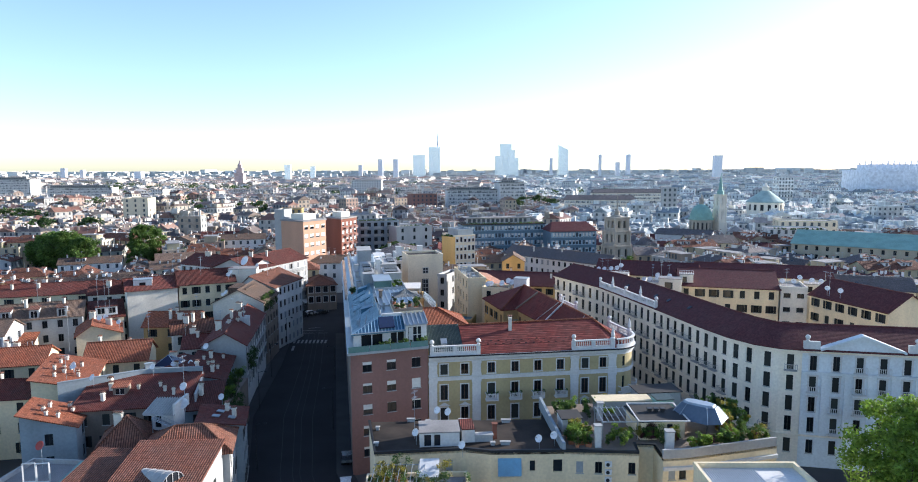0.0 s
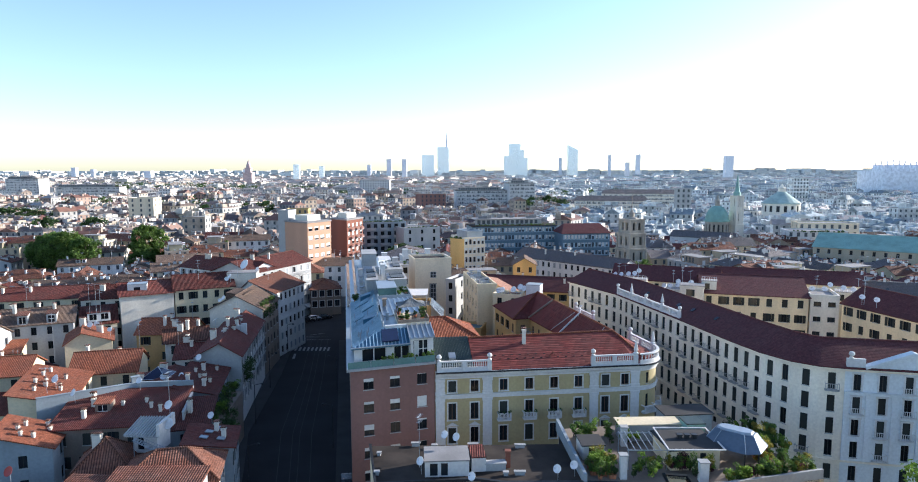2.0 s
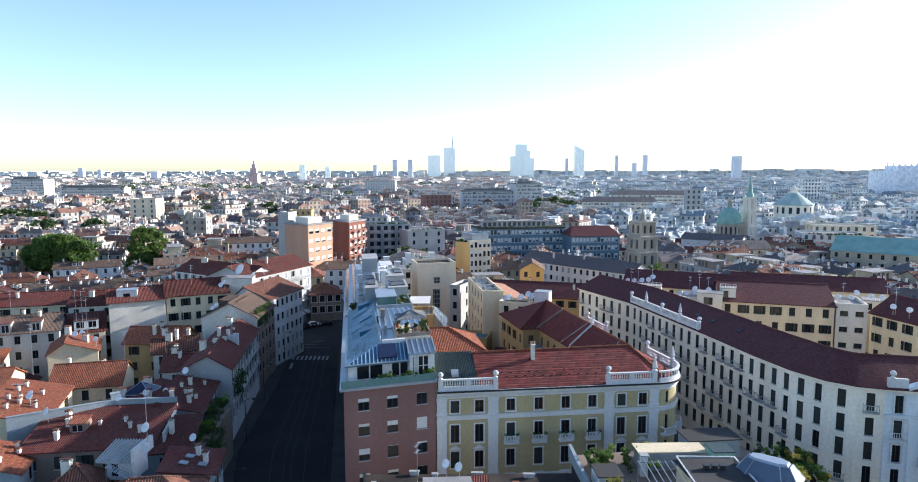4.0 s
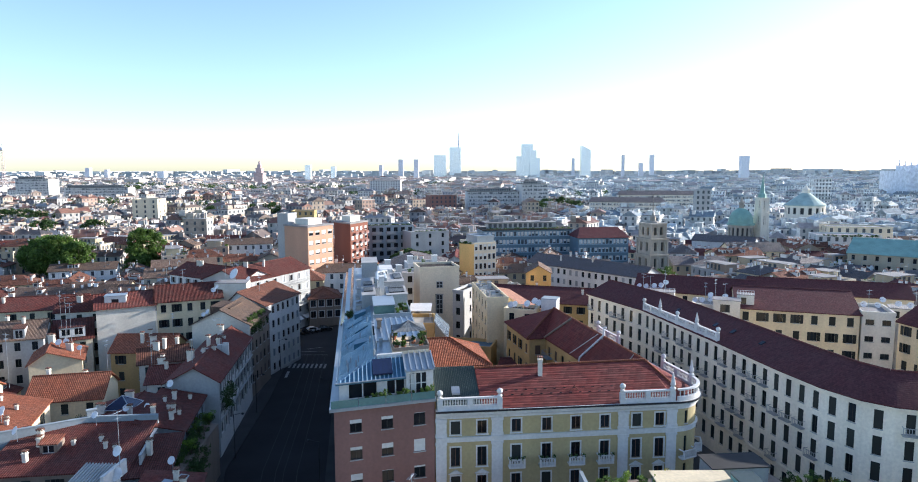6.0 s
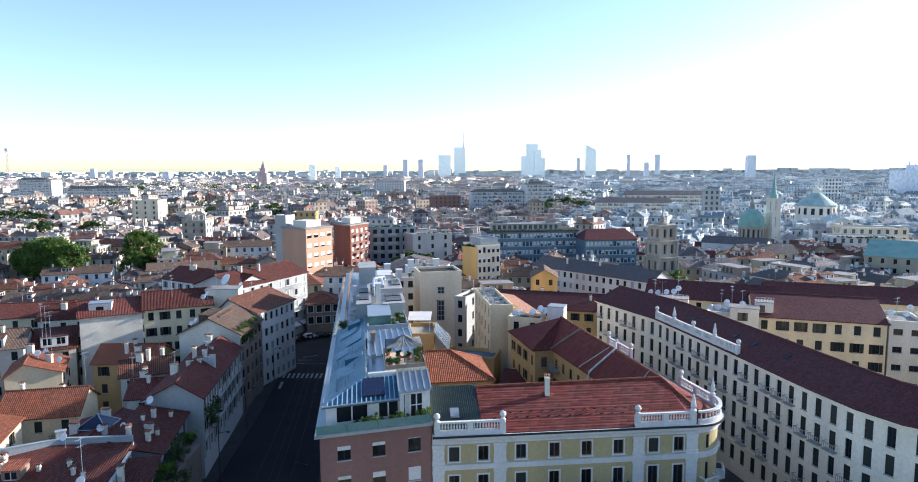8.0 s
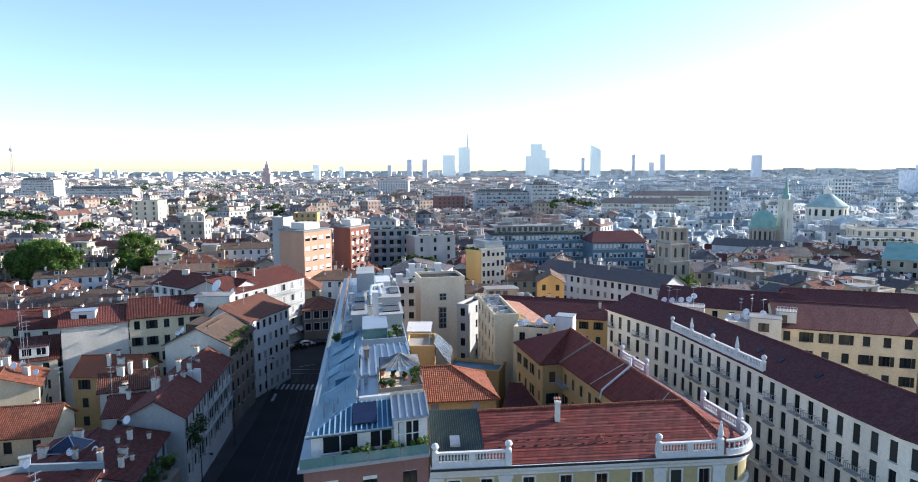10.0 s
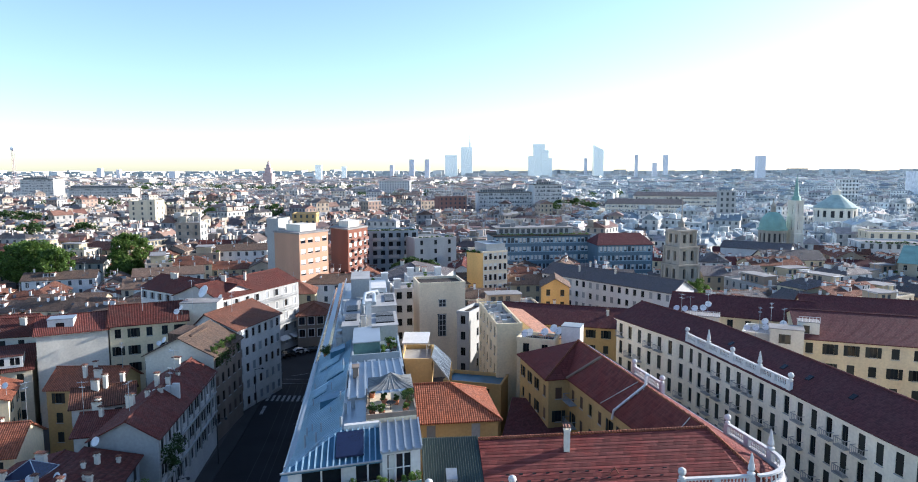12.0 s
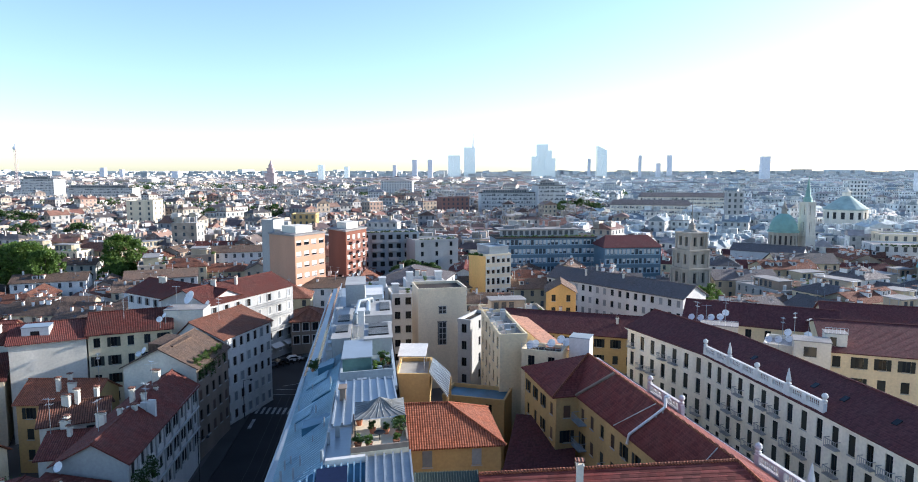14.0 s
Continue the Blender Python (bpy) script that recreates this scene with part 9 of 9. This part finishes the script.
for a, b in (((5.9, 153.4), (12.0, 151.6)), ((12.0, 151.6), (13.2, 155.6))):
    for k in range(8):
        p = lerp2(a, b, k / 7)
        g.tube((*p, 18.3), (*p, 19.3), 0.03, 4)
    for z in (18.8, 19.3):
        g.tube((*a, z), (*b, z), 0.03, 4)
thing("terrace_rail", "grey metal rail round the roof terrace", "railing", geo=g, mats=["zinc"])
box_thing("water_tank", "pale blue-white roof tank house", "roof house", (13.4, 153.6), (16.4, 152.6), 3.0, 17.0, 20.2, "white", (), "bluegrey", 0.1)
# windows of the stair tower
box_thing("stair_window", "dark tall stair window with glazing bars", "window", (-10.4, 187.62), (-8.6, 188.1), 0.2, 9.5, 14.4, "dark")
for z0, z1, rows in ((16.2, 17.8, 2), (9.5, 14.4, 4)):
    g = Geo()
    m = axes((-14.4, 186.6), (-4.4, 189.4), z0, 5.15)
    for x in (-0.78, 0.0, 0.78):
        g.box(x - 0.06, x + 0.06, -0.16, -0.1, 0, z1 - z0, m=m)
    for k in range(rows + 1):
        z = (z1 - z0) * k / rows
        g.box(-0.84, 0.84, -0.165, -0.105, z - 0.06, z + 0.06, m=m)
    thing("glazing_bars", "pale glazing bars of a stair window", "window frame", geo=g, mats=["palegrey"])
box_thing("stair_window", "small dark stair window in the beige tower", "window", (-10.2, 187.68), (-8.7, 188.08), 0.2, 16.2, 17.7, "dark")
# skylight strips, cables and a bent handrail on the red roofs
g = Geo()
for a, b in ((on_wing(0.56, 0.02, 0.35), on_wing(0.635, 0.97, 0.35)), (on_wing(0.635, 0.97, 0.35), on_wing(0.635, 0.98, 1.5)), (on_wing(0.635, 0.98, 1.5), on_wing(0.65, 1.02, 1.5)), (on_wing(0.56, 0.02, 0.35), on_wing(0.555, -0.03, -0.6))):
    g.tube(a, b, 0.16, 8)
for k in range(6):
    p = on_wing(0.565 + 0.014 * k, 0.1 + 0.16 * k, 0.0)
    g.tube(p, p + Vector((0.0, 0.0, 0.4)), 0.05, 4)
thing("roof_duct", "long pale metal duct across the red roof", "duct", geo=g, mats=["dish"])
for a, b in ((on_wing(0.42, 0.0, 0.1), on_wing(0.58, 0.98, 0.12)), (on_wing(0.96, 0.4, 0.12), on_wing(0.92, 1.0, 0.14))):
    g = Geo()
    g.tube(a, b, 0.05, 4)
    thing("roof_cable", "thin pale cable across the red roof", "cable", geo=g, mats=["white"])
# terraces, dishes and antennas behind the long maroon roof
for n, (x, y, z) in enumerate(((45.6, 157.6, 18.4), (46.8, 156.8, 18.6), (48.6, 157.2, 18.6), (50.4, 155.8, 18.6), (51.2, 156.6, 18.6), (80.4, 140, 19.2), (81.5, 137, 19.2))):
    satellite_dish(x, y, z, 0.55, 1.0, 240)
    if n % 2:
        antenna(x + 0.8, y + 0.6, z, 4.5, n)
box_thing("roof_terrace_house", "pale stepped roof terrace on the yellow wing", "roof house", (48.2, 154.6), (53.0, 152.8), 3.6, 15.6, 20.0, "offwhite", [(1.4, 3.2, 17.6, 19.2)], "gravel", 0.15)
for n, (u, v) in enumerate(((0.2, 0.35), (0.5, 0.5), (0.62, 0.4), (0.8, 0.55))):
    x, y = lerp2((33.6, 151.0), (43.0, 112.0), u)
    g = Geo()
    a, b = Vector((x + 2.2, y + 0.7, 19.85)), Vector((x + 3.0, y + 1.0, 20.25))
    d = Vector((0.3, -0.95, 0)) * 0.35
    g.prism([a - d, a + d, b + d, b - d], [p + Vector((0, 0, 0.14)) for p in (a - d, a + d, b + d, b - d)])
    thing("roof_skylight", "small dark skylight set in the maroon roof", "skylight", geo=g, mats=["glass"])
# greenery on far roof terraces
for n, (a, b, z, num) in enumerate((((-49, 287.8), (-28, 294.2), 23.2, 26), ((3, 297), (39, 303.6), 21.0, 34), ((-26, 284), (-13, 290), 21.2, 10), ((-6.5, 251), (-2, 248), 20.4, 6), ((153, 317), (176, 313), 16.8, 16))):
    rr = random.Random(60 + n)
    clumps = []
    for k in range(num):
        p = lerp2(a, b, (k + rr.uniform(0.1, 0.9)) / num)
        clumps.append(((p[0] + rr.uniform(-0.3, 0.3), p[1] + rr.uniform(0.3, 1.8), z + rr.uniform(0.1, 0.5)), rr.uniform(0.4, 0.9)))
    root = thing("roof_hedge", "green hedge of terrace plants along the flat roof edge", "plant", "roof hedges")
    part("foliage", foliage_geo(clumps, 45, 0.3, 960 + n), ["leafdark" if n % 2 == 0 else "leaf"], root)
for z in (20.2, 16.9, 13.6):
    for u in (2.5, 8.5, 14.5, 20.5):
        g = Geo()
        m = axes((-50, 287), (-27, 294), z, u)
        g.box(-1.9, 1.9, -1.1, 0, -0.2, 0, m=m)
        g.box(-1.9, 1.9, -1.1, -1.0, 0, 0.95, m=m)
        g.box(-1.9, -1.8, -1.0, 0, 0, 0.95, m=m)
        g.box(1.8, 1.9, -1.0, 0, 0, 0.95, m=m)
        thing("block_balcony", "pale walled balcony on the grey apartment block", "balcony", "grey block balconies", geo=g, mats=["palegrey"])

# ---- more on the houses left of the street ----
def dormer(label, p0, p1, u, w, z0, z1, back, wall, tile, panes=1):
    """Upright dormer on a roof over a wall line: cheeks, a tilted lid and its windows; back: how far it runs in."""
    root = thing("dormer", label, "dormer", "roof dormers")
    m = axes(p0, p1, z0, u)
    h = z1 - z0
    n = panes
    holes = [(w * (k + 0.18) / n, w * (k + 0.82) / n, z0 + h * 0.2, z1 - h * 0.14) for k in range(n)]
    a, b = m @ Vector((-w / 2, 0, 0)), m @ Vector((w / 2, 0, 0))
    g = Geo()
    g.facade(a.xy, b.xy, z0, z1, holes, 0.12, 0, 1)
    for x0, x1 in ((-w / 2, -w / 2 + 0.12), (w / 2 - 0.12, w / 2)):
        g.box(x0, x1, 0.13, back, 0, h, m=m)
    part("dormer_wall", g, [wall, "glass"], root)
    q = Geo()
    o = 0.18
    q.prism([m @ Vector(p) for p in ((-w / 2 - o, -o, h), (w / 2 + o, -o, h), (w / 2 + o, back, h + 0.35), (-w / 2 - o, back, h + 0.35))],
            [m @ Vector(p) for p in ((-w / 2 - o, -o, h + 0.12), (w / 2 + o, -o, h + 0.12), (w / 2 + o, back, h + 0.47), (-w / 2 - o, back, h + 0.47))])
    part("lid", q, [tile], root)
    for x0, x1, _, _ in holes:
        q = Geo()
        x = (x0 + x1) / 2 - w / 2
        q.box(x - 0.035, x + 0.035, -0.03, 0.06, h * 0.2, h * 0.86, m=m)
        q.box(x0 - w / 2 - 0.06, x1 - w / 2 + 0.06, -0.08, 0.02, h * 0.2 - 0.08, h * 0.2, m=m)
        part("window_bar", q, ["white"], root)
    return root


MANSARD = ((-103.5, 141.2), (-87.0, 148.6))
for u in (3.2, 8.6, 14.0):
    dormer("white-framed dormer window in a steep grey roof", *MANSARD, u, 1.9, 12.6, 14.9, 3.0, "palegrey", "claytile")
house("small annexe with an orange tile roof", (-99.5, 136.6), (-92.8, 138.8), 5.0, 8.6, "lean", rise=1.4, wall="paleyellow", tile="orangetile", bays=(2, 1, 0, 0), seed=161, styles=plain)
house("low house with a dark red roof beside the blind wall", (-86.4, 150.4), (-80.2, 154.0), 7.5, 11.6, "lean", rise=2.6, wall="beige", tile="redtile", bays=(2, 0, 0, 0), seed=162, styles=green)
dormer("wide white dormer with two windows in a dark red roof", (-86.4, 150.4), (-80.2, 154.0), 3.6, 4.6, 12.0, 14.0, 3.6, "white", "redtile", 2)
dormer("small dormer with an orange tiled hood", (-54.6, 98.6), (-48.8, 99.6), 2.0, 2.0, 11.0, 12.3, 2.2, "brownplaster", "orangetile")
for n, (x, y) in enumerate(((-54.6, 100.2), (-50.6, 100.8), (-46.2, 100.4), (-55.6, 102.0), (-44.4, 99.4))):
    root = thing("chimney", "grey plastered chimney beside the roof dormer", "chimney", "red roof chimneys", at=(x, y, 11.0))
    chimney_part(root, (0, 0, 0), ("small", "stub", "stub")[n % 3])
# skylights set flat in the roof that faces the street
for n, (y, t) in enumerate(((91.0, 0.3), (92.6, 0.62), (94.4, 0.35), (90.6, 0.7))):
    x = -30.3 - (y - 89.6) * 0.25 - t * 5.6
    z = 10.2 + 0.9 * t + 0.12
    g = Geo()
    g.prism([(x - 0.5, y - 0.4, z + 0.05), (x + 0.5, y - 0.4, z - 0.1), (x + 0.5, y + 0.4, z - 0.1), (x - 0.5, y + 0.4, z + 0.05)],
            [(x - 0.5, y - 0.4, z + 0.17), (x + 0.5, y - 0.4, z + 0.02), (x + 0.5, y + 0.4, z + 0.02), (x - 0.5, y + 0.4, z + 0.17)])
    thing("roof_skylight", "small pale-framed skylight in a red roof", "skylight", geo=g, mats=["zinc"])
# planted terrace between the red roofs and the street
g = Geo()
g.prism([(-36.6, 100.4, 0), (-38.4, 116.5, 0), (-40.8, 116.4, 0), (-39.2, 100.0, 0)][::1], [(-36.6, 100.4, 8.2), (-38.4, 116.5, 8.2), (-40.8, 116.4, 8.2), (-39.2, 100.0, 8.2)])
thing("garden_terrace", "low planted terrace along the shaded street", "terrace", geo=g, mats=["brownplaster"])
rr = random.Random(71)
for n in range(26):
    t = rr.random()
    x, y = -37.0 - 1.8 * t - rr.uniform(0, 2.0), 100.8 + 15.4 * t
    shrub(x, y, 8.2, rr.uniform(0.7, 1.2), rr.choice(("leafdark", "leaf", "leafdark", "leafbright")), 1200 + n, pot=False, label="leafy green shrub on the planted street terrace", high=1.1)
for n, (x, y, z, r) in enumerate(((-60.0, 118.5, 7.0, 1.5), (-56.5, 120.5, 7.0, 1.8), (-54.0, 124.0, 7.5, 1.6), (-52.0, 119.5, 8.5, 1.3), (-57.5, 126.0, 7.0, 1.9), (-61.5, 124.5, 7.0, 1.4))):
    shrub(x, y, z - 2.0, r, ("leafdark", "leaf", "leafbright")[n % 3], 1240 + n, pot=False, label="large green shrub in a dark courtyard garden", high=1.3)
# stepped white fire wall across the row house roof
g = Geo()
for k in range(5):
    x0 = -48.5 + k * 1.0
    g.box(x0, x0 + 1.0, 134.2, 134.6, 12.6, 14.5 + 0.34 * k)
thing("fire_wall", "stepped white fire wall crossing the red roof", "wall", geo=g, mats=["white"])
# pilasters, sills and balconies on the street fronts
def street_fronts():
    for q0, q1, h, n, mat in (((-40.6, 122.3), (-44.93, 149.45), 12.6, 9, "palegrey"), ((-46.6, 163.4), (-49.98, 178.53), 16.2, 7, "white")):
        root = thing("facade_trim", "plaster pilasters and sills on a street front", "trim", kind="structure")
        size = (Vector(q1) - Vector(q0)).length
        m = axes(q0, q1, 0, 0)
        for k in range(n + 1):
            u = min(max(size * k / n, 0.3), size - 0.3)
            g = Geo()
            g.box(u - 0.22, u + 0.22, -0.14, -0.003, 3.4, h, m=m)
            g.box(u - 0.3, u + 0.3, -0.2, -0.003, h - 0.5, h - 0.1, m=m)
            part("pilaster", g, [mat], root)
        for z in (h, h - 3.3, h - 6.6):
            g = Geo()
            g.box(0.05, size - 0.05, -0.3, -0.003, z, z + 0.2, m=m)
            part("string_course", g, [mat], root)


street_fronts()
for n, (u, z) in enumerate(((3.3, 9.0), (9.7, 9.0), (12.9, 9.0), (3.3, 5.7), (9.7, 5.7), (12.9, 12.3))):
    m = axes((-46.6, 163.4), (-49.98, 178.53), z, u)
    root = thing("street_balcony", "small iron balcony on the white street front", "balcony", "street balconies")
    g = Geo()
    g.box(-1.0, 1.0, -0.9, -0.02, -0.14, 0, m=m)
    part("slab", g, ["white"], root)
    g = Geo()
    g.box(-1.0, 1.0, -0.9, -0.85, 0.9, 0.96, m=m)
    for k in range(9):
        x = -0.98 + k * 0.24
        g.box(x, x + 0.04, -0.89, -0.86, 0, 0.9, m=m)
    for x in (-1.0, 0.95):
        g.box(x, x + 0.05, -0.86, -0.02, 0.9, 0.96, m=m)
    part("rail", g, ["dark"], root)
# planted eave of the brown house
for n in range(7):
    shrub(-45.7 - 0.1 * n, 151.6 + n * 1.55, 14.9, 0.8, "leafdark" if n % 2 else "leaf", 1300 + n, pot=False, label="dark green planting along the eave of the brown house", high=0.9)

# ---- loggias of the rust-red tower ----
for z in range(6):
    for u, w in ((3.6, 2.2), (8.0, 2.2), (11.6, 2.6)):
        m = axes((-47.9, 265.8), (-43.6, 278.7), 5.4 + 3.3 * z, u)
        root = thing("tower_balcony", "pale balcony on the rust-red tower", "balcony", "tower balconies")
        g = Geo()
        g.box(-w / 2, w / 2, -1.0, -0.02, -0.16, 0, m=m)
        part("slab", g, ["palegrey"], root)
        g = Geo()
        g.box(-w / 2, w / 2, -1.0, -0.92, 0, 0.95, m=m)
        part("front", g, ["pink"], root)
# ---- white terraced houses at the end of the metal roof ----
for n, (a, b, dp, h) in enumerate((((-22.0, 199.5), (-14.8, 201.5), 8, 18.0), ((-14.4, 201.8), (-8.6, 203.2), 9, 16.8), ((-31.5, 201.0), (-23.6, 203.0), 8, 19.0), ((-20.0, 209.8), (-11.0, 212.2), 7, 19.2))):
    house("white terraced house with glazed upper rooms", a, b, dp, h, "flat", wall="white", tile="gravel", bays=(3, 2, 0, 0), seed=170 + n, styles=plain, win=(1.3, 1.7), name="terraced_house")
    m = axes(a, b, h - 0.2, 0)
    size = (Vector(b) - Vector(a)).length
    g = Geo()
    for u in (0.3, size - 1.8):
        g.box(u, u + 1.5, 1.6, 3.4, 0, 2.1, m=m)
        g.box(u - 0.15, u + 1.65, 1.4, 3.6, 2.1, 2.25, m=m)
    thing("roof_house", "small white roof house on the terraced house", "roof house", geo=g, mats=["white"])
    shrub(*(m @ Vector((size / 2, 0.9, -0.3))), 0.7, "leaf", 1330 + n, label="green plant on a white roof terrace")

# ---- dishes, rails and white terraces behind the long maroon roof ----
for n, (x, y, z) in enumerate(((38.6, 169.6, 19.0), (40.2, 169.0, 19.2), (41.6, 168.6, 19.4), (43.0, 170.2, 19.8), (37.4, 171.0, 18.8), (84.0, 153.0, 18.6), (85.4, 151.6, 18.6), (82.6, 156.0, 18.8), (49.6, 159.8, 18.9), (52.0, 158.2, 18.9), (76.0, 151.0, 18.9), (78.2, 150.2, 18.9))):
    satellite_dish(x, y, z, 0.6, 1.1, 225 + 12 * (n % 4))
    if n % 2 == 0:
        antenna(x + 0.7, y - 0.5, z, 3.6 + 0.5 * (n % 3), n)
for a, b, dp, z0, z1 in (((38.0, 168.0), (43.8, 166.0), 3.4, 16.0, 19.2), ((82.0, 152.4), (86.0, 150.6), 4.0, 16.0, 18.9), ((54.0, 157.0), (57.0, 156.0), 2.6, 18.0, 20.6)):
    box_thing("roof_terrace_house", "white roof terrace house with a low parapet", "roof house", a, b, dp, z0, z1, "offwhite", [(0.7, 1.7, z1 - 1.9, z1 - 0.5)], "gravel", 0.12)
    g = Geo()
    for k in range(7):
        p = lerp2(a, b, k / 6)
        g.tube((*p, z1 + 0.1), (*p, z1 + 1.0), 0.03, 4)
    g.tube((*a, z1 + 1.0), (*b, z1 + 1.0), 0.035, 4)
    thing("terrace_rail", "thin metal rail on a white roof terrace", "railing", geo=g, mats=["dish"])

# ---- small plant on the metal roof ----
rr = random.Random(88)
for n in range(26):
    s0, t0 = rr.choice(((6.2, 60), (9.4, 47), (6.6, 63), (2.6, 46), (8.2, 66), (3.0, 74), (5.6, 71), (9.8, 81), (10.0, 28.6), (6.4, 26.2)))
    s0, t0 = s0 + rr.uniform(-0.4, 1.2), t0 + rr.uniform(-1.5, 4.0)
    w, dd, hh = rr.uniform(0.3, 0.9), rr.uniform(0.3, 1.1), rr.uniform(0.4, 1.3)
    base = 22.5 if 24.6 < t0 < 63 and s0 > 4.9 else 20.4
    roof_box("roof_unit", "small grey ventilation unit on the metal roof", "roof unit", s0, s0 + w, t0, t0 + dd, base - 0.05, base + hh, rr.choice(("zinc", "palegrey", "white")), rr.choice(("dark", "concrete", "zinc")))
for n in range(8):
    t0 = 41 + 7 * n
    duct("thin pale service pipe along the metal roof", [AP(2.7, t0, 20.5), AP(2.7, t0, 21.0), AP(2.8, t0 + 6.4, 21.0)], 0.06)
g = Geo()
for n in range(22):
    t0 = 25 + 1.8 * n
    g.tube(AP(11.4, t0, 22.4), AP(11.4, t0, 23.5), 0.03, 4)
for z in (23.0, 23.5):
    g.tube(AP(11.4, 25, z), AP(11.4, 62.8, z), 0.03, 4)
thing("roof_rail", "thin steel guard rail along the roof edge", "railing", geo=g, mats=["zinc"])

# ---- woods and parks far off ----
rr = random.Random(404)
clumps = []
for cx, cy, rx, ry, num in ((-560, 1250, 150, 60, 90), (-330, 1180, 120, 50, 70), (-760, 1500, 200, 80, 90), (-200, 1650, 160, 60, 70), (60, 1500, 90, 40, 30), (-470, 980, 60, 30, 24), (-120, 900, 60, 20, 16), (-390, 640, 40, 18, 14), (-250, 600, 36, 16, 12), (150, 900, 60, 24, 16)):
    for _ in range(num):
        clumps.append(((cx + rr.uniform(-1, 1) * rx, cy + rr.uniform(-1, 1) * ry, rr.uniform(9, 17)), rr.uniform(5, 9)))
thing("far_woods", "dark green park trees between far houses", "trees", kind="stuff", geo=foliage_geo(clumps, 46, 1.5, 77), mats=["leafdark"])

# ---- snow guards on the red corner roof ----
for n in range(26):
    u = 7.2 + n * 0.62
    out = -1.6 - 0.75 * (n % 2)
    g = Geo()
    z = 17.5 + 3.0 * (0.35 - out) / 6.75
    m = axes(on_b(0, out), on_b(1, out), z, u)
    g.box(-0.17, 0.17, -0.03, 0.03, 0, 0.14, m=m)
    thing("snow_guard", "small dark snow guard on the red tiles", "snow guard", "snow guards", geo=g, mats=["rail"])
g = Geo()
m = axes(on_b(0, -1.9), on_b(1, -1.9), 18.5, 17.6)
g.tube(m @ Vector((-0.4, 0, 0)), m @ Vector((0.1, 0, 0.75)), 0.05, 5)
g.tube(m @ Vector((0.1, 0, 0.75)), m @ Vector((0.5, 0, 0.1)), 0.05, 5)
thing("roof_bracket", "rusty bracket on the red roof", "bracket", geo=g, mats=["rust"])

# ---- marks on the street and scooters on the square ----
for x, y, w, dx, dy in ((-45.4, 161.5, 0.5, -0.5, 4.0), (-42.8, 163.5, 0.6, -0.7, 4.6), (-44.2, 154.0, 0.3, -0.6, 5.0), (-46.8, 181.5, 9.5, 0.2, 0.35), (-45.0, 184.6, 5.5, 0.8, 0.3), (-44.0, 187.0, 0.3, 3.4, 2.2)):
    g = Geo()
    g.slab([(x, y, 0.034), (x + w, y + 0.05 * w, 0.034), (x + w + dx, y + dy, 0.034), (x + dx, y + dy, 0.034)], 0.015)
    thing("road_marking", "worn white paint mark on the asphalt", "road marking", kind="structure", geo=g, mats=["paint"])


def scooter(x, y, turn):
    root = thing("scooter", "dark scooter parked on the square", "scooter", "parked scooters", at=(x, y, 0.03))
    root.rotation_euler = (0, 0, radians(turn))
    for wx in (-0.6, 0.62):
        g = Geo()
        g.lathe([(0.2, -0.05), (0.25, -0.03), (0.25, 0.03), (0.2, 0.05)], n=12, m=pose(wx, 0, 0.25, 90, 0, 0))
        part("wheel", g, ["rubber"], root)
    g = Geo()
    prof = [(-0.8, 0.45), (-0.1, 0.3), (0.35, 0.3), (0.5, 0.85), (0.42, 0.95), (0.25, 0.42), (-0.1, 0.55), (-0.75, 0.7)]
    g.prism([(a, -0.16, b) for a, b in prof], [(a, 0.16, b) for a, b in prof])
    part("body", g, ["carblack"], root)
    g = Geo()
    g.box(-0.75, 0.0, -0.13, 0.13, 0.7, 0.8)
    part("seat", g, ["rubber"], root)
    g = Geo()
    g.tube((0.42, -0.3, 1.0), (0.42, 0.3, 1.0), 0.025, 5)
    part("handlebar", g, ["dark"], root)


for n in range(9):
    scooter(-52.6 + 0.95 * n, 197.0 + 1.05 * n, 130 + 7 * (n % 3))
